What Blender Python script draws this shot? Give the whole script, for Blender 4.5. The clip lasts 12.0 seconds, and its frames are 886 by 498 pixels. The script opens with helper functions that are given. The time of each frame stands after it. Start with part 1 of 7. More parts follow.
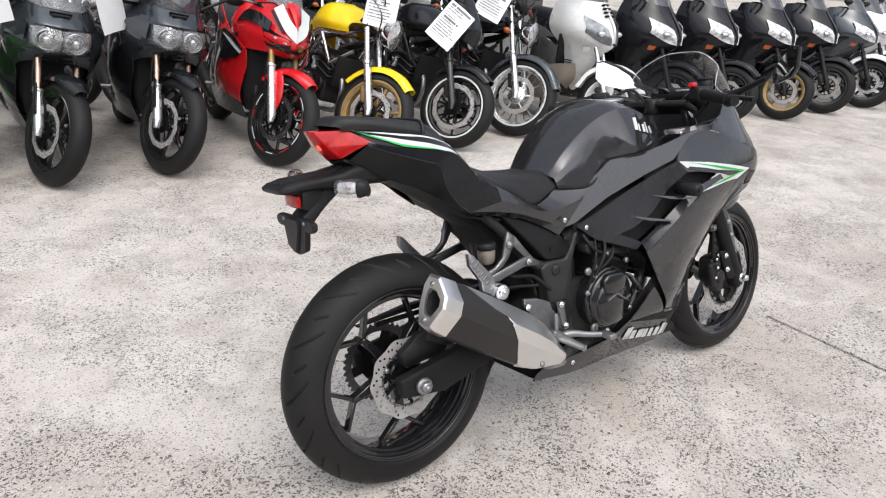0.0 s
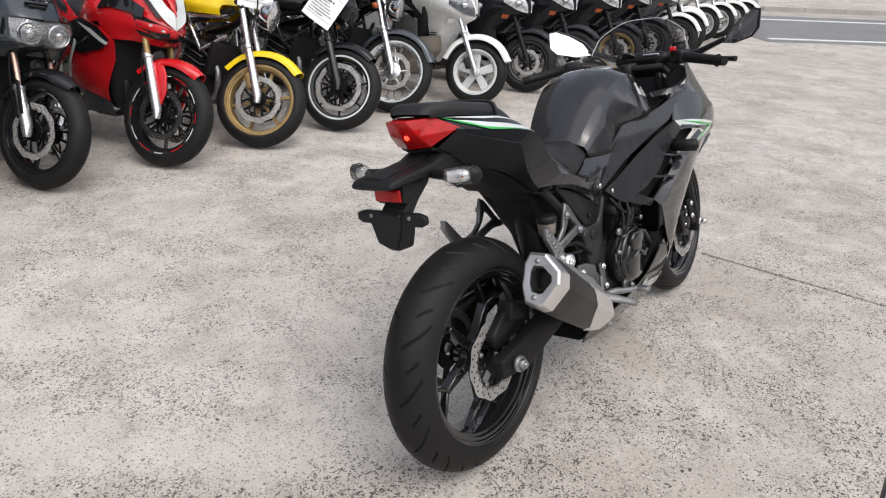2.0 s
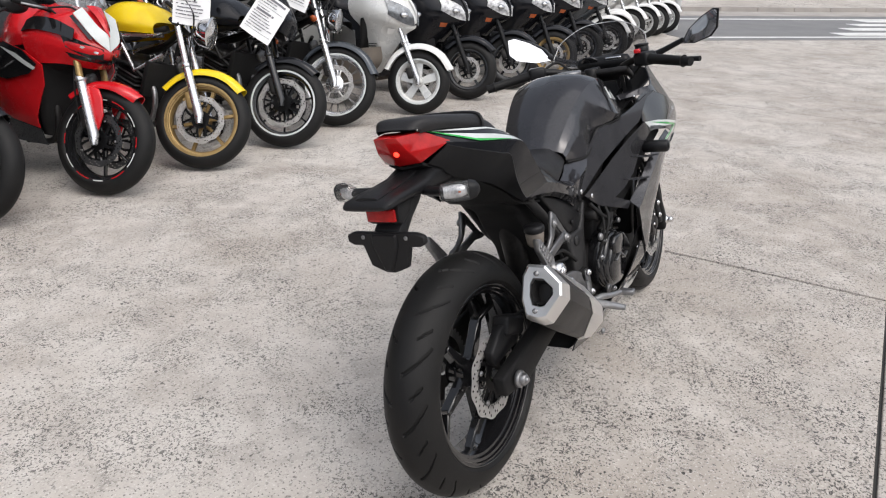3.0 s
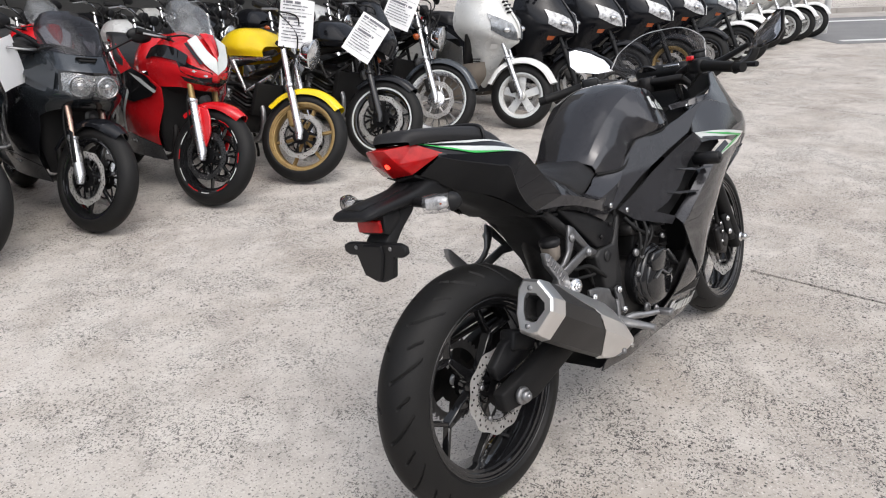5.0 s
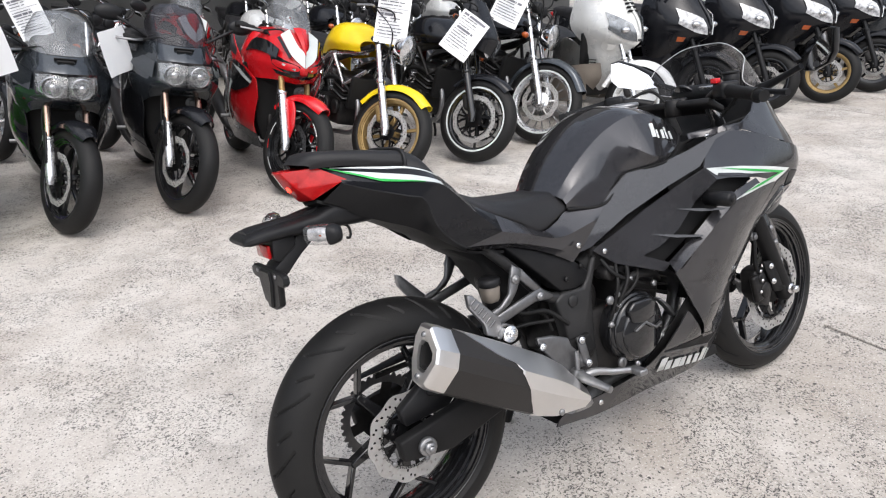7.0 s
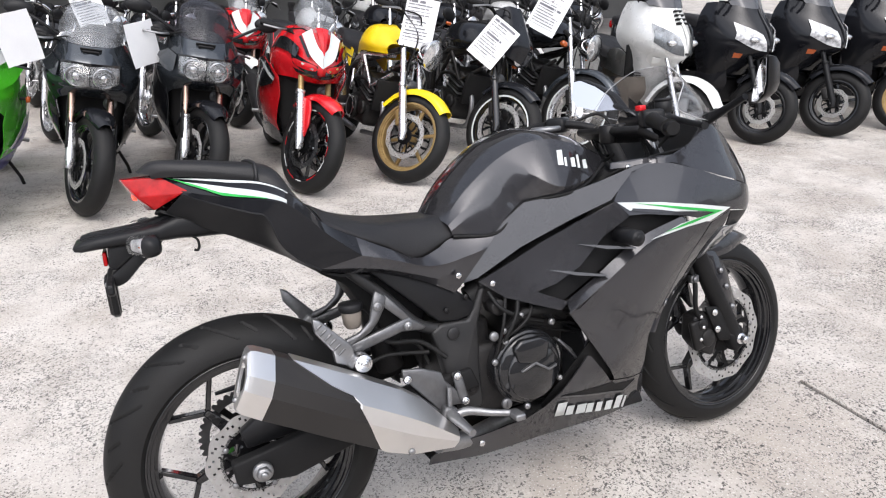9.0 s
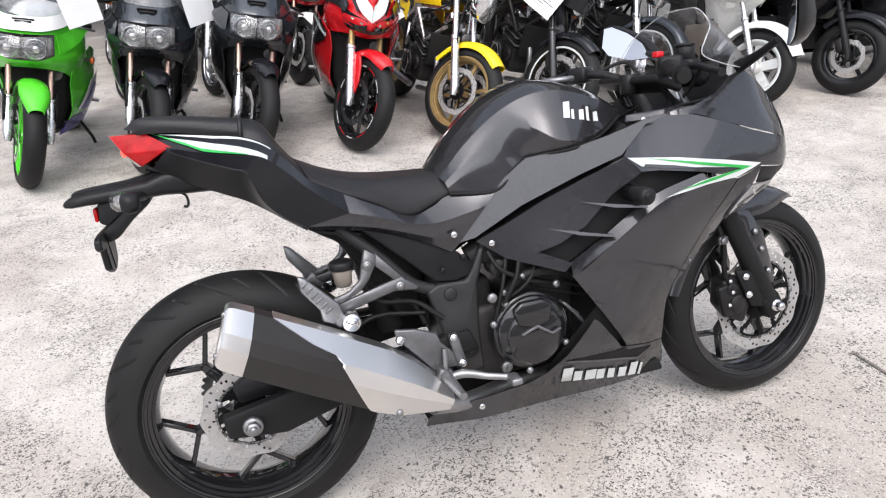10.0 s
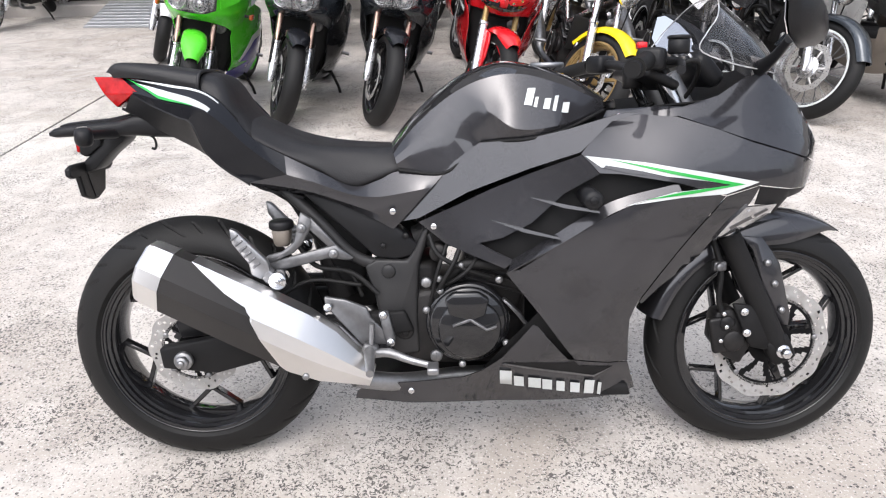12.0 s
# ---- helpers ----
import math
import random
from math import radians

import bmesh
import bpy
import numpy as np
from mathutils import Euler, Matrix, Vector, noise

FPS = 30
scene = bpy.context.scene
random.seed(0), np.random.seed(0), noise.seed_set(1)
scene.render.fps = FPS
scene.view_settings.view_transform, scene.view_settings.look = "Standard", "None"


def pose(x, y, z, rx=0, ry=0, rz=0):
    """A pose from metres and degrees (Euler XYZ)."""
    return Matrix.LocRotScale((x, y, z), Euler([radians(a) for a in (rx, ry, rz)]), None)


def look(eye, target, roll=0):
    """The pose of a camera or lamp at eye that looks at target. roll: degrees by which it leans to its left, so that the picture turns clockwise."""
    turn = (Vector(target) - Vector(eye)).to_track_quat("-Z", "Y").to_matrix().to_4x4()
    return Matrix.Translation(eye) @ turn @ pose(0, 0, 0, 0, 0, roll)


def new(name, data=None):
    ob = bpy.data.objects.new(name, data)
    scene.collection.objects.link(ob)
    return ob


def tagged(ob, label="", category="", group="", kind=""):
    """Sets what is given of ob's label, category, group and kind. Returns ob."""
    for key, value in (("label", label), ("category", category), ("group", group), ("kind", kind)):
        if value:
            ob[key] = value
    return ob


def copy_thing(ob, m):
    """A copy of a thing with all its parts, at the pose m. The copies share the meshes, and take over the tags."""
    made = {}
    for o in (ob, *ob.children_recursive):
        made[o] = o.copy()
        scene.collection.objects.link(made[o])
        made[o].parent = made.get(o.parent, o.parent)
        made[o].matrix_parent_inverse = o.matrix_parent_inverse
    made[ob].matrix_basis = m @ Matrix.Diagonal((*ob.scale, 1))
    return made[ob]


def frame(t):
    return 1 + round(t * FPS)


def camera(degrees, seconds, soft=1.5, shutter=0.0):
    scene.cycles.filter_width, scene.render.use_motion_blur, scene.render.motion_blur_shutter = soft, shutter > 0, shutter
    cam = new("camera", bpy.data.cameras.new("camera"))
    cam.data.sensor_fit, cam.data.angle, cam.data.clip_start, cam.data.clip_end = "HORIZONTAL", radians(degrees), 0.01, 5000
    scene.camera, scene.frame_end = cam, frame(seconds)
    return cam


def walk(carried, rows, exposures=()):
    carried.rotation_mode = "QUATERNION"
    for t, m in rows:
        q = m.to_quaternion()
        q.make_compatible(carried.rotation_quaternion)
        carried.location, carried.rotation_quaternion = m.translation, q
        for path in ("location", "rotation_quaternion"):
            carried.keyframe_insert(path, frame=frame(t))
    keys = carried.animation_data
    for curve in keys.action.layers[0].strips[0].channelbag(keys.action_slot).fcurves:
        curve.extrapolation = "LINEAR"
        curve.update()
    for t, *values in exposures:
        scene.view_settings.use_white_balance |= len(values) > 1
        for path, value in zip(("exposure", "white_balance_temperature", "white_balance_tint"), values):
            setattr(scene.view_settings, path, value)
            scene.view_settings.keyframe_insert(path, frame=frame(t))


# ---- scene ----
cam = camera(64.6, 12.0, 1.15)
PATH = [
    (0, (-0.865, -1.289, 1.349), (0.232, 0.188, 0.564), 3.6),
    (0.5, (-0.942, -1.175, 1.331), (0.219, 0.241, 0.526), 0.0),
    (1, (-1.05, -1.07, 1.336), (0.222, 0.23, 0.505), 3.3),
    (1.5, (-1.252, -0.927, 1.327), (0.133, 0.247, 0.487), 2.0),
    (2, (-1.337, -0.818, 1.328), (0.126, 0.272, 0.507), 2.7),
    (2.5, (-1.355, -0.705, 1.31), (0.193, 0.291, 0.526), 1.0),
    (2.7, (-1.361, -0.672, 1.32), (0.21, 0.277, 0.527), 1.3),
    (4.3, (-1.309, -0.824, 1.315), (0.157, 0.281, 0.521), -0.3),
    (4.5, (-1.269, -0.882, 1.322), (0.136, 0.305, 0.538), -0.4),
    (5, (-1.17, -0.941, 1.315), (0.176, 0.333, 0.562), -2.2),
    (5.5, (-1.012, -0.968, 1.335), (0.251, 0.373, 0.556), -2.8),
    (6, (-0.877, -1.025, 1.342), (0.316, 0.38, 0.564), -2.0),
    (6.5, (-0.736, -1.136, 1.34), (0.312, 0.38, 0.564), -1.9),
    (7, (-0.644, -1.187, 1.341), (0.347, 0.373, 0.578), -2.0),
    (7.5, (-0.548, -1.189, 1.347), (0.403, 0.406, 0.605), -1.4),
    (7.7, (-0.489, -1.196, 1.353), (0.448, 0.409, 0.613), -1.3),
    (9.3, (-0.097, -1.388, 1.35), (0.587, 0.322, 0.572), -1.3),
    (9.5, (-0.061, -1.403, 1.344), (0.543, 0.323, 0.535), -2.6),
    (10, (0.051, -1.375, 1.325), (0.586, 0.349, 0.464), -2.9),
    (10.5, (0.16, -1.347, 1.331), (0.632, 0.4, 0.48), -0.1),
    (11, (0.29, -1.363, 1.312), (0.637, 0.413, 0.462), -0.7),
    (11.5, (0.475, -1.433, 1.309), (0.634, 0.372, 0.464), -0.1),
    (12, (0.615, -1.436, 1.285), (0.61, 0.356, 0.397), -1.4),
]
walk(cam, [(t, look(eye, target, roll)) for t, eye, target, roll in PATH],
     [(0, 0.76, 6450, 10), (2.5, 0.45, 6500, 10), (4.5, 0.48, 6500, 10), (5.5, 0.6, 6450, 10), (6.5, 0.71, 6400, 10), (7.5, 0.82, 6360, 10), (9.5, 0.93, 6330, 11.5), (12, 1.08, 6340, 11.5)])

# ---- light: a bright overcast sky ----
world = bpy.data.worlds.new("sky")
scene.world = world
world.use_nodes = True
wn = world.node_tree.nodes
sky = wn.new("ShaderNodeTexSky")
sky.sky_type, sky.sun_disc = "NISHITA", False
sky.sun_elevation, sky.sun_rotation = radians(58), radians(200)
sky.air_density, sky.dust_density, sky.ozone_density = 1.0, 4.0, 1.0
veil = wn.new("ShaderNodeHueSaturation")
veil.inputs["Saturation"].default_value = 0.42
world.node_tree.links.new(sky.outputs[0], veil.inputs["Color"])
world.node_tree.links.new(veil.outputs[0], wn["Background"].inputs["Color"])
wn["Background"].inputs["Strength"].default_value = 0.15
sun = new("sun", bpy.data.lights.new("sun", "SUN"))
sun.data.energy, sun.data.angle, sun.data.color = 0.75, radians(100), (1.0, 0.985, 0.96)
sun.matrix_world = look((-2.0, -6.0, 10.0), (0.0, 0.0, 0.0))


# ---- materials ----
def material(name, a, b=None, rough=0.5, metal=0.0, scale=8.0, fine=120.0, bump=0.0, coat=0.0, spread=0.12, clear=0.0, ior=1.45, glow=0.0, gloss=0.5):
    """A surface with two scales of variation in colour and roughness, and a fine relief."""
    m = bpy.data.materials.new(name)
    m.use_nodes = True
    n, l = m.node_tree.nodes, m.node_tree.links
    p = n["Principled BSDF"]
    b = b or tuple(c * 0.72 for c in a)
    co = n.new("ShaderNodeTexCoord")
    big, small = n.new("ShaderNodeTexNoise"), n.new("ShaderNodeTexNoise")
    for t, s, d in ((big, scale, 5.0), (small, fine, 3.0)):
        t.inputs["Scale"].default_value, t.inputs["Detail"].default_value = s, d
        l.new(co.outputs["Object"], t.inputs["Vector"])
    both = n.new("ShaderNodeMath")
    both.operation = "MULTIPLY_ADD"
    l.new(small.outputs["Fac"], both.inputs[0])
    both.inputs[1].default_value = 0.35
    l.new(big.outputs["Fac"], both.inputs[2])
    ramp = n.new("ShaderNodeMapRange")
    ramp.inputs["From Min"].default_value, ramp.inputs["From Max"].default_value = 0.45, 0.9
    l.new(both.outputs[0], ramp.inputs["Value"])
    mix = n.new("ShaderNodeMix")
    mix.data_type = "RGBA"
    mix.inputs[6].default_value, mix.inputs[7].default_value = (*a, 1), (*b, 1)
    l.new(ramp.outputs[0], mix.inputs[0])
    l.new(mix.outputs[2], p.inputs["Base Color"])
    gl = n.new("ShaderNodeMapRange")
    gl.inputs["To Min"].default_value, gl.inputs["To Max"].default_value = max(0.0, rough - spread * 0.5), min(1.0, rough + spread)
    l.new(ramp.outputs[0], gl.inputs["Value"])
    l.new(gl.outputs[0], p.inputs["Roughness"])
    p.inputs["Metallic"].default_value, p.inputs["IOR"].default_value = metal, ior
    p.inputs["Coat Weight"].default_value, p.inputs["Coat Roughness"].default_value, p.inputs["Coat IOR"].default_value = coat, 0.03, 1.5
    p.inputs["Specular IOR Level"].default_value = 0.15 if coat > 0.5 and not metal > 0.9 else gloss
    p.inputs["Transmission Weight"].default_value = clear
    if coat and metal:
        p.inputs["Specular Tint"].default_value = (0.2, 0.2, 0.2, 1)
    if bump:
        r = n.new("ShaderNodeBump")
        r.inputs["Strength"].default_value, r.inputs["Distance"].default_value = bump, 0.002
        l.new(small.outputs["Fac"], r.inputs["Height"])
        l.new(r.outputs[0], p.inputs["Normal"])
    if glow:
        p.inputs["Emission Color"].default_value, p.inputs["Emission Strength"].default_value = (*a, 1), glow
    return m


RUBBER = material("rubber", (0.0065, 0.0065, 0.007), (0.013, 0.0125, 0.012), 0.52, fine=260, bump=0.2, gloss=0.27)
PLASTIC = material("black_plastic", (0.008, 0.008, 0.009), (0.014, 0.014, 0.015), 0.38, fine=500, bump=0.12, gloss=0.28)
MATT = material("matt_black", (0.009, 0.009, 0.0095), (0.016, 0.0155, 0.0155), 0.55, fine=400, bump=0.2, gloss=0.18)
SILENCER = material("silencer_black", (0.016, 0.015, 0.015), (0.024, 0.022, 0.021), 0.42, fine=400, bump=0.1, gloss=0.4)
FRAME = material("dark_frame_paint", (0.024, 0.024, 0.025), (0.034, 0.033, 0.033), 0.42, metal=0.3, scale=18, fine=300, bump=0.12, gloss=0.4)
BRACKET = material("dark_cast_alloy", (0.2, 0.2, 0.205), (0.14, 0.14, 0.142), 0.42, metal=0.85, scale=25, bump=0.15)
GLOSS = material("gloss_black", (0.008, 0.008, 0.009), (0.013, 0.013, 0.014), 0.1, coat=1.0)
ENGINE = material("engine_black", (0.01, 0.01, 0.011), (0.028, 0.026, 0.025), 0.38, metal=0.3, scale=20, bump=0.25, gloss=0.3)
GUN = material("gunmetal_paint", (0.041, 0.0405, 0.044), (0.05, 0.049, 0.054), 0.27, metal=0.6, coat=1.0, fine=900, spread=0.06)
SEAT = material("seat_vinyl", (0.011, 0.011, 0.012), (0.018, 0.017, 0.018), 0.45, fine=350, bump=0.3, gloss=0.4)
STEEL = material("cast_alloy", (0.34, 0.34, 0.35), (0.25, 0.25, 0.25), 0.4, metal=0.9, scale=25, bump=0.15)
BRUSHED = material("brushed_steel", (0.86, 0.85, 0.84), (0.8, 0.79, 0.78), 0.33, metal=1.0, scale=6, spread=0.06, fine=30)
DISC = material("brake_disc_steel", (0.66, 0.65, 0.64), (0.54, 0.52, 0.5), 0.42, metal=0.35, scale=30)
CHROME = material("chrome", (0.75, 0.75, 0.76), (0.62, 0.62, 0.62), 0.12, metal=1.0)
FORKGOLD = material("worn_fork_tube", (0.42, 0.3, 0.24), (0.3, 0.2, 0.16), 0.25, metal=1.0)
GOLD = material("gold_paint", (0.36, 0.25, 0.105), (0.26, 0.175, 0.07), 0.38, metal=0.5, scale=20)
SLATE = material("slate_paint", (0.044, 0.051, 0.06), (0.055, 0.063, 0.072), 0.16, metal=0.6, coat=0.9)
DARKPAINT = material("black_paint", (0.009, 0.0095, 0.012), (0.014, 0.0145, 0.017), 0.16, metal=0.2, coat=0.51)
RED = material("red_paint", (0.6, 0.012, 0.018), (0.48, 0.01, 0.014), 0.22, coat=0.8)
WHITE = material("white_paint", (0.8, 0.8, 0.79), (0.72, 0.72, 0.7), 0.25, coat=0.6)
YELLOW = material("yellow_paint", (0.85, 0.62, 0.015), (0.72, 0.5, 0.01), 0.28, coat=0.6)
LIME = material("lime_paint", (0.1, 0.62, 0.03), (0.07, 0.5, 0.02), 0.25, coat=0.8)
PURPLE = material("purple_paint", (0.07, 0.05, 0.35), (0.05, 0.04, 0.25), 0.3, coat=0.6)
SILVER = material("silver_paint", (0.64, 0.64, 0.63), (0.56, 0.56, 0.54), 0.26, metal=0.25, coat=0.8)
TAUPE = material("taupe_plastic", (0.2, 0.17, 0.14), (0.15, 0.13, 0.11), 0.5)
GREENPAINT = material("decal_green", (0.03, 0.38, 0.07), (0.025, 0.31, 0.055), 0.3, coat=0.7)
DECALWHITE = material("decal_silver_white", (0.62, 0.64, 0.63), (0.5, 0.53, 0.52), 0.3, coat=0.7)
REDLENS = material("red_lens", (0.46, 0.009, 0.01), (0.3, 0.005, 0.006), 0.12, gloss=0.25, coat=0.25, scale=60, fine=300)
REDGLOW = material("lit_red_lamp", (1.0, 0.035, 0.018), (1.0, 0.03, 0.015), 0.3, glow=3.0)
ORANGE = material("orange_lens", (0.42, 0.085, 0.012), (0.3, 0.055, 0.008), 0.12, coat=1.0, scale=60)
LENS = material("clear_lens", (0.78, 0.78, 0.78), (0.22, 0.22, 0.23), 0.08, metal=0.3, coat=1.0, scale=38, fine=160)
LAMPIN = material("headlamp_reflector", (0.84, 0.84, 0.85), (0.5, 0.51, 0.52), 0.14, metal=0.9, scale=26, fine=90, coat=0.6)
LAMPDARK = material("dim_reflector", (0.3, 0.31, 0.32), (0.14, 0.145, 0.15), 0.2, metal=0.85, scale=30, fine=120, coat=0.4)
ALLOY = material("polished_alloy", (0.74, 0.74, 0.75), (0.6, 0.6, 0.61), 0.24, metal=0.9, scale=18)
TAPE = material("rim_tape", (0.75, 0.75, 0.75), (0.6, 0.6, 0.6), 0.3)
SMOKE = material("smoked_screen", (0.06, 0.06, 0.065), (0.075, 0.075, 0.08), 0.05, coat=1.0, metal=0.3)
MIRROR = material("mirror_glass", (0.9, 0.9, 0.91), (0.9, 0.9, 0.91), 0.02, metal=1.0, spread=0.0)
PAPER = material("paper", (0.8, 0.8, 0.8), (0.75, 0.75, 0.76), 0.6)
INK = material("ink", (0.12, 0.12, 0.14), (0.2, 0.2, 0.22), 0.6)
ASPHALT = material("asphalt", (0.16, 0.16, 0.165), (0.22, 0.22, 0.22), 0.85, scale=1.5, fine=160, bump=0.6)
JOINT = material("tarred_joint", (0.03, 0.029, 0.028), (0.06, 0.058, 0.055), 0.8, scale=3, fine=120, bump=0.4)
ROADPAINT = material("road_paint", (0.75, 0.75, 0.74), (0.6, 0.6, 0.59), 0.7, scale=3)
KERB = material("kerb_concrete", (0.42, 0.39, 0.36), (0.3, 0.28, 0.26), 0.85, scale=2, fine=90, bump=0.5)
PLATE = material("checker_plate", (0.45, 0.46, 0.48), (0.36, 0.37, 0.38), 0.45, metal=0.6, scale=4, fine=60, bump=0.6)
WALLMAT = material("rendered_wall", (0.31, 0.3, 0.29), (0.25, 0.24, 0.23), 0.85, scale=1.2, fine=50, bump=0.4)
PALEWALL = material("pale_rendered_wall", (0.62, 0.61, 0.6), (0.52, 0.51, 0.5), 0.8, scale=1.2, fine=50, bump=0.3)
DARKWALL = material("dark_rendered_wall", (0.15, 0.145, 0.14), (0.1, 0.097, 0.093), 0.7, scale=1.2, fine=50, bump=0.3)


def clear_material(name, tint, dark, haze=0.1):
    """Thin clear plastic: a share of plain see-through and a gloss on top."""
    m = bpy.data.materials.new(name)
    m.use_nodes = True
    n, l = m.node_tree.nodes, m.node_tree.links
    out = n["Material Output"]
    p = n["Principled BSDF"]
    p.inputs["Base Color"].default_value, p.inputs["Roughness"].default_value = (*dark, 1), 0.06
    tr = n.new("ShaderNodeBsdfTransparent")
    tr.inputs[0].default_value = (*tint, 1)
    smear = n.new("ShaderNodeTexNoise")
    smear.inputs["Scale"].default_value = 2.5
    thin = n.new("ShaderNodeMath")
    thin.operation = "MULTIPLY"
    l.new(smear.outputs["Fac"], thin.inputs[0])
    thin.inputs[1].default_value = haze
    film = n.new("ShaderNodeMixShader")
    l.new(thin.outputs[0], film.inputs[0])
    l.new(tr.outputs[0], film.inputs[1])
    l.new(p.outputs[0], film.inputs[2])
    edge = n.new("ShaderNodeLayerWeight")
    edge.inputs["Blend"].default_value = 0.5
    steep = n.new("ShaderNodeMath")
    steep.operation = "POWER"
    l.new(edge.outputs["Facing"], steep.inputs[0])
    steep.inputs[1].default_value = 5.0
    gl = n.new("ShaderNodeMath")
    gl.operation = "MULTIPLY_ADD"
    l.new(steep.outputs[0], gl.inputs[0])
    gl.inputs[1].default_value, gl.inputs[2].default_value = 0.9, 0.035
    shine = n.new("ShaderNodeBsdfGlossy")
    shine.inputs["Roughness"].default_value = 0.04
    mix = n.new("ShaderNodeMixShader")
    l.new(gl.outputs[0], mix.inputs[0])
    l.new(film.outputs[0], mix.inputs[1])
    l.new(shine.outputs[0], mix.inputs[2])
    l.new(mix.outputs[0], out.inputs["Surface"])
    return m


SCREEN = clear_material("light_smoke_screen", (0.86, 0.86, 0.87), (0.2, 0.2, 0.21), 0.12)
CLEARLENS = clear_material("clear_lamp_cover", (0.95, 0.95, 0.95), (0.6, 0.6, 0.6), 0.12)
DARKSCREEN = clear_material("dark_smoke_screen", (0.45, 0.44, 0.47), (0.1, 0.1, 0.11), 0.25)
CLEARSCREEN = clear_material("hazy_clear_screen", (0.82, 0.83, 0.84), (0.55, 0.56, 0.57), 0.3)


def concrete():
    """Washed concrete: pale cement, tan stains, and dark stone chips that stand thicker in some places."""
    m = bpy.data.materials.new("washed_concrete")
    m.use_nodes = True
    n, l = m.node_tree.nodes, m.node_tree.links
    p = n["Principled BSDF"]
    geo = n.new("ShaderNodeNewGeometry")

    def tex(scale, detail, distort=0.0):
        t = n.new("ShaderNodeTexNoise")
        t.inputs["Scale"].default_value, t.inputs["Detail"].default_value, t.inputs["Distortion"].default_value = scale, detail, distort
        l.new(geo.outputs["Position"], t.inputs["Vector"])
        return t.outputs["Fac"]

    def span(v, a, b, c=0.0, d=1.0):
        t = n.new("ShaderNodeMapRange")
        for k, x in zip(("From Min", "From Max", "To Min", "To Max"), (a, b, c, d)):
            t.inputs[k].default_value = x
        l.new(v, t.inputs["Value"])
        return t.outputs[0]

    def mul(a, b):
        t = n.new("ShaderNodeMath")
        t.operation = "MULTIPLY"
        l.new(a, t.inputs[0])
        l.new(b, t.inputs[1])
        return t.outputs[0]

    def chips(scale, near, away):
        """Scattered chips: warped cells, of which every second or third holds one."""
        warp = n.new("ShaderNodeTexNoise")
        warp.inputs["Scale"].default_value, warp.inputs["Detail"].default_value = scale * 0.8, 2.0
        l.new(geo.outputs["Position"], warp.inputs["Vector"])
        push = n.new("ShaderNodeVectorMath")
        push.operation = "MULTIPLY_ADD"
        l.new(warp.outputs["Color"], push.inputs[0])
        push.inputs[1].default_value = (1.3 / scale, 1.3 / scale, 0.0)
        l.new(geo.outputs["Position"], push.inputs[2])
        cell = n.new("ShaderNodeTexVoronoi")
        cell.inputs["Scale"].default_value = scale
        l.new(push.outputs[0], cell.inputs["Vector"])
        pick = n.new("ShaderNodeSeparateColor")
        l.new(cell.outputs["Color"], pick.inputs[0])
        return mul(span(cell.outputs["Distance"], near, away, 1.0, 0.0), span(pick.outputs[0], 0.38, 0.44))

    def mix(f, a, b):
        t = n.new("ShaderNodeMix")
        t.data_type = "RGBA"
        l.new(f, t.inputs[0])
        for i, c in ((6, a), (7, b)):
            if isinstance(c, tuple):
                t.inputs[i].default_value = (*c, 1)
            else:
                l.new(c, t.inputs[i])
        return t.outputs[2]

    base = mix(span(tex(0.55, 7), 0.38, 0.62), (0.55, 0.515, 0.474), (0.42, 0.379, 0.338))
    base = mix(span(tex(9, 8), 0.45, 0.75, 0.0, 0.7), base, (0.6, 0.568, 0.529))
    base = mix(span(tex(1.9, 7, 0.6), 0.5, 0.66, 0.0, 0.8), base, (0.385, 0.342, 0.3))
    base = mix(span(tex(5.5, 8, 0.8), 0.5, 0.66, 0.0, 0.55), base, (0.34, 0.308, 0.278))
    field_ = span(tex(0.45, 3), 0.4, 0.56, 0.8, 1.0)
    thick_ = mul(span(tex(4.6, 6, 0.6), 0.45, 0.58, 0.2, 1.0), field_)
    loose_ = mul(span(tex(2.6, 6, 0.4), 0.43, 0.56, 0.25, 1.0), field_)
    speck = span(tex(58, 2, 2.2), 0.565, 0.595)
    base = mix(mul(speck, mul(span(tex(3.1, 6), 0.46, 0.56, 0.0, 0.95), field_)), base, (0.055, 0.051, 0.049))
    base = mix(mul(chips(44, 0.17, 0.29), thick_), base, (0.045, 0.042, 0.04))
    base = mix(mul(chips(76, 0.2, 0.32), loose_), base, (0.06, 0.056, 0.053))
    base = mix(mul(chips(112, 0.22, 0.34), field_), base, (0.14, 0.131, 0.123))
    base = mix(span(tex(80, 3, 1.0), 0.58, 0.66, 0.0, 0.4), base, (0.35, 0.318, 0.288))
    base = mix(span(tex(130, 2), 0.6, 0.66, 0.0, 0.5), base, (0.72, 0.695, 0.66))
    l.new(base, p.inputs["Base Color"])
    p.inputs["Roughness"].default_value = 0.88
    r = n.new("ShaderNodeBump")
    r.inputs["Strength"].default_value, r.inputs["Distance"].default_value = 0.55, 0.004
    l.new(tex(110, 4, 0.8), r.inputs["Height"])
    l.new(r.outputs[0], p.inputs["Normal"])
    return m


CONCRETE = concrete()


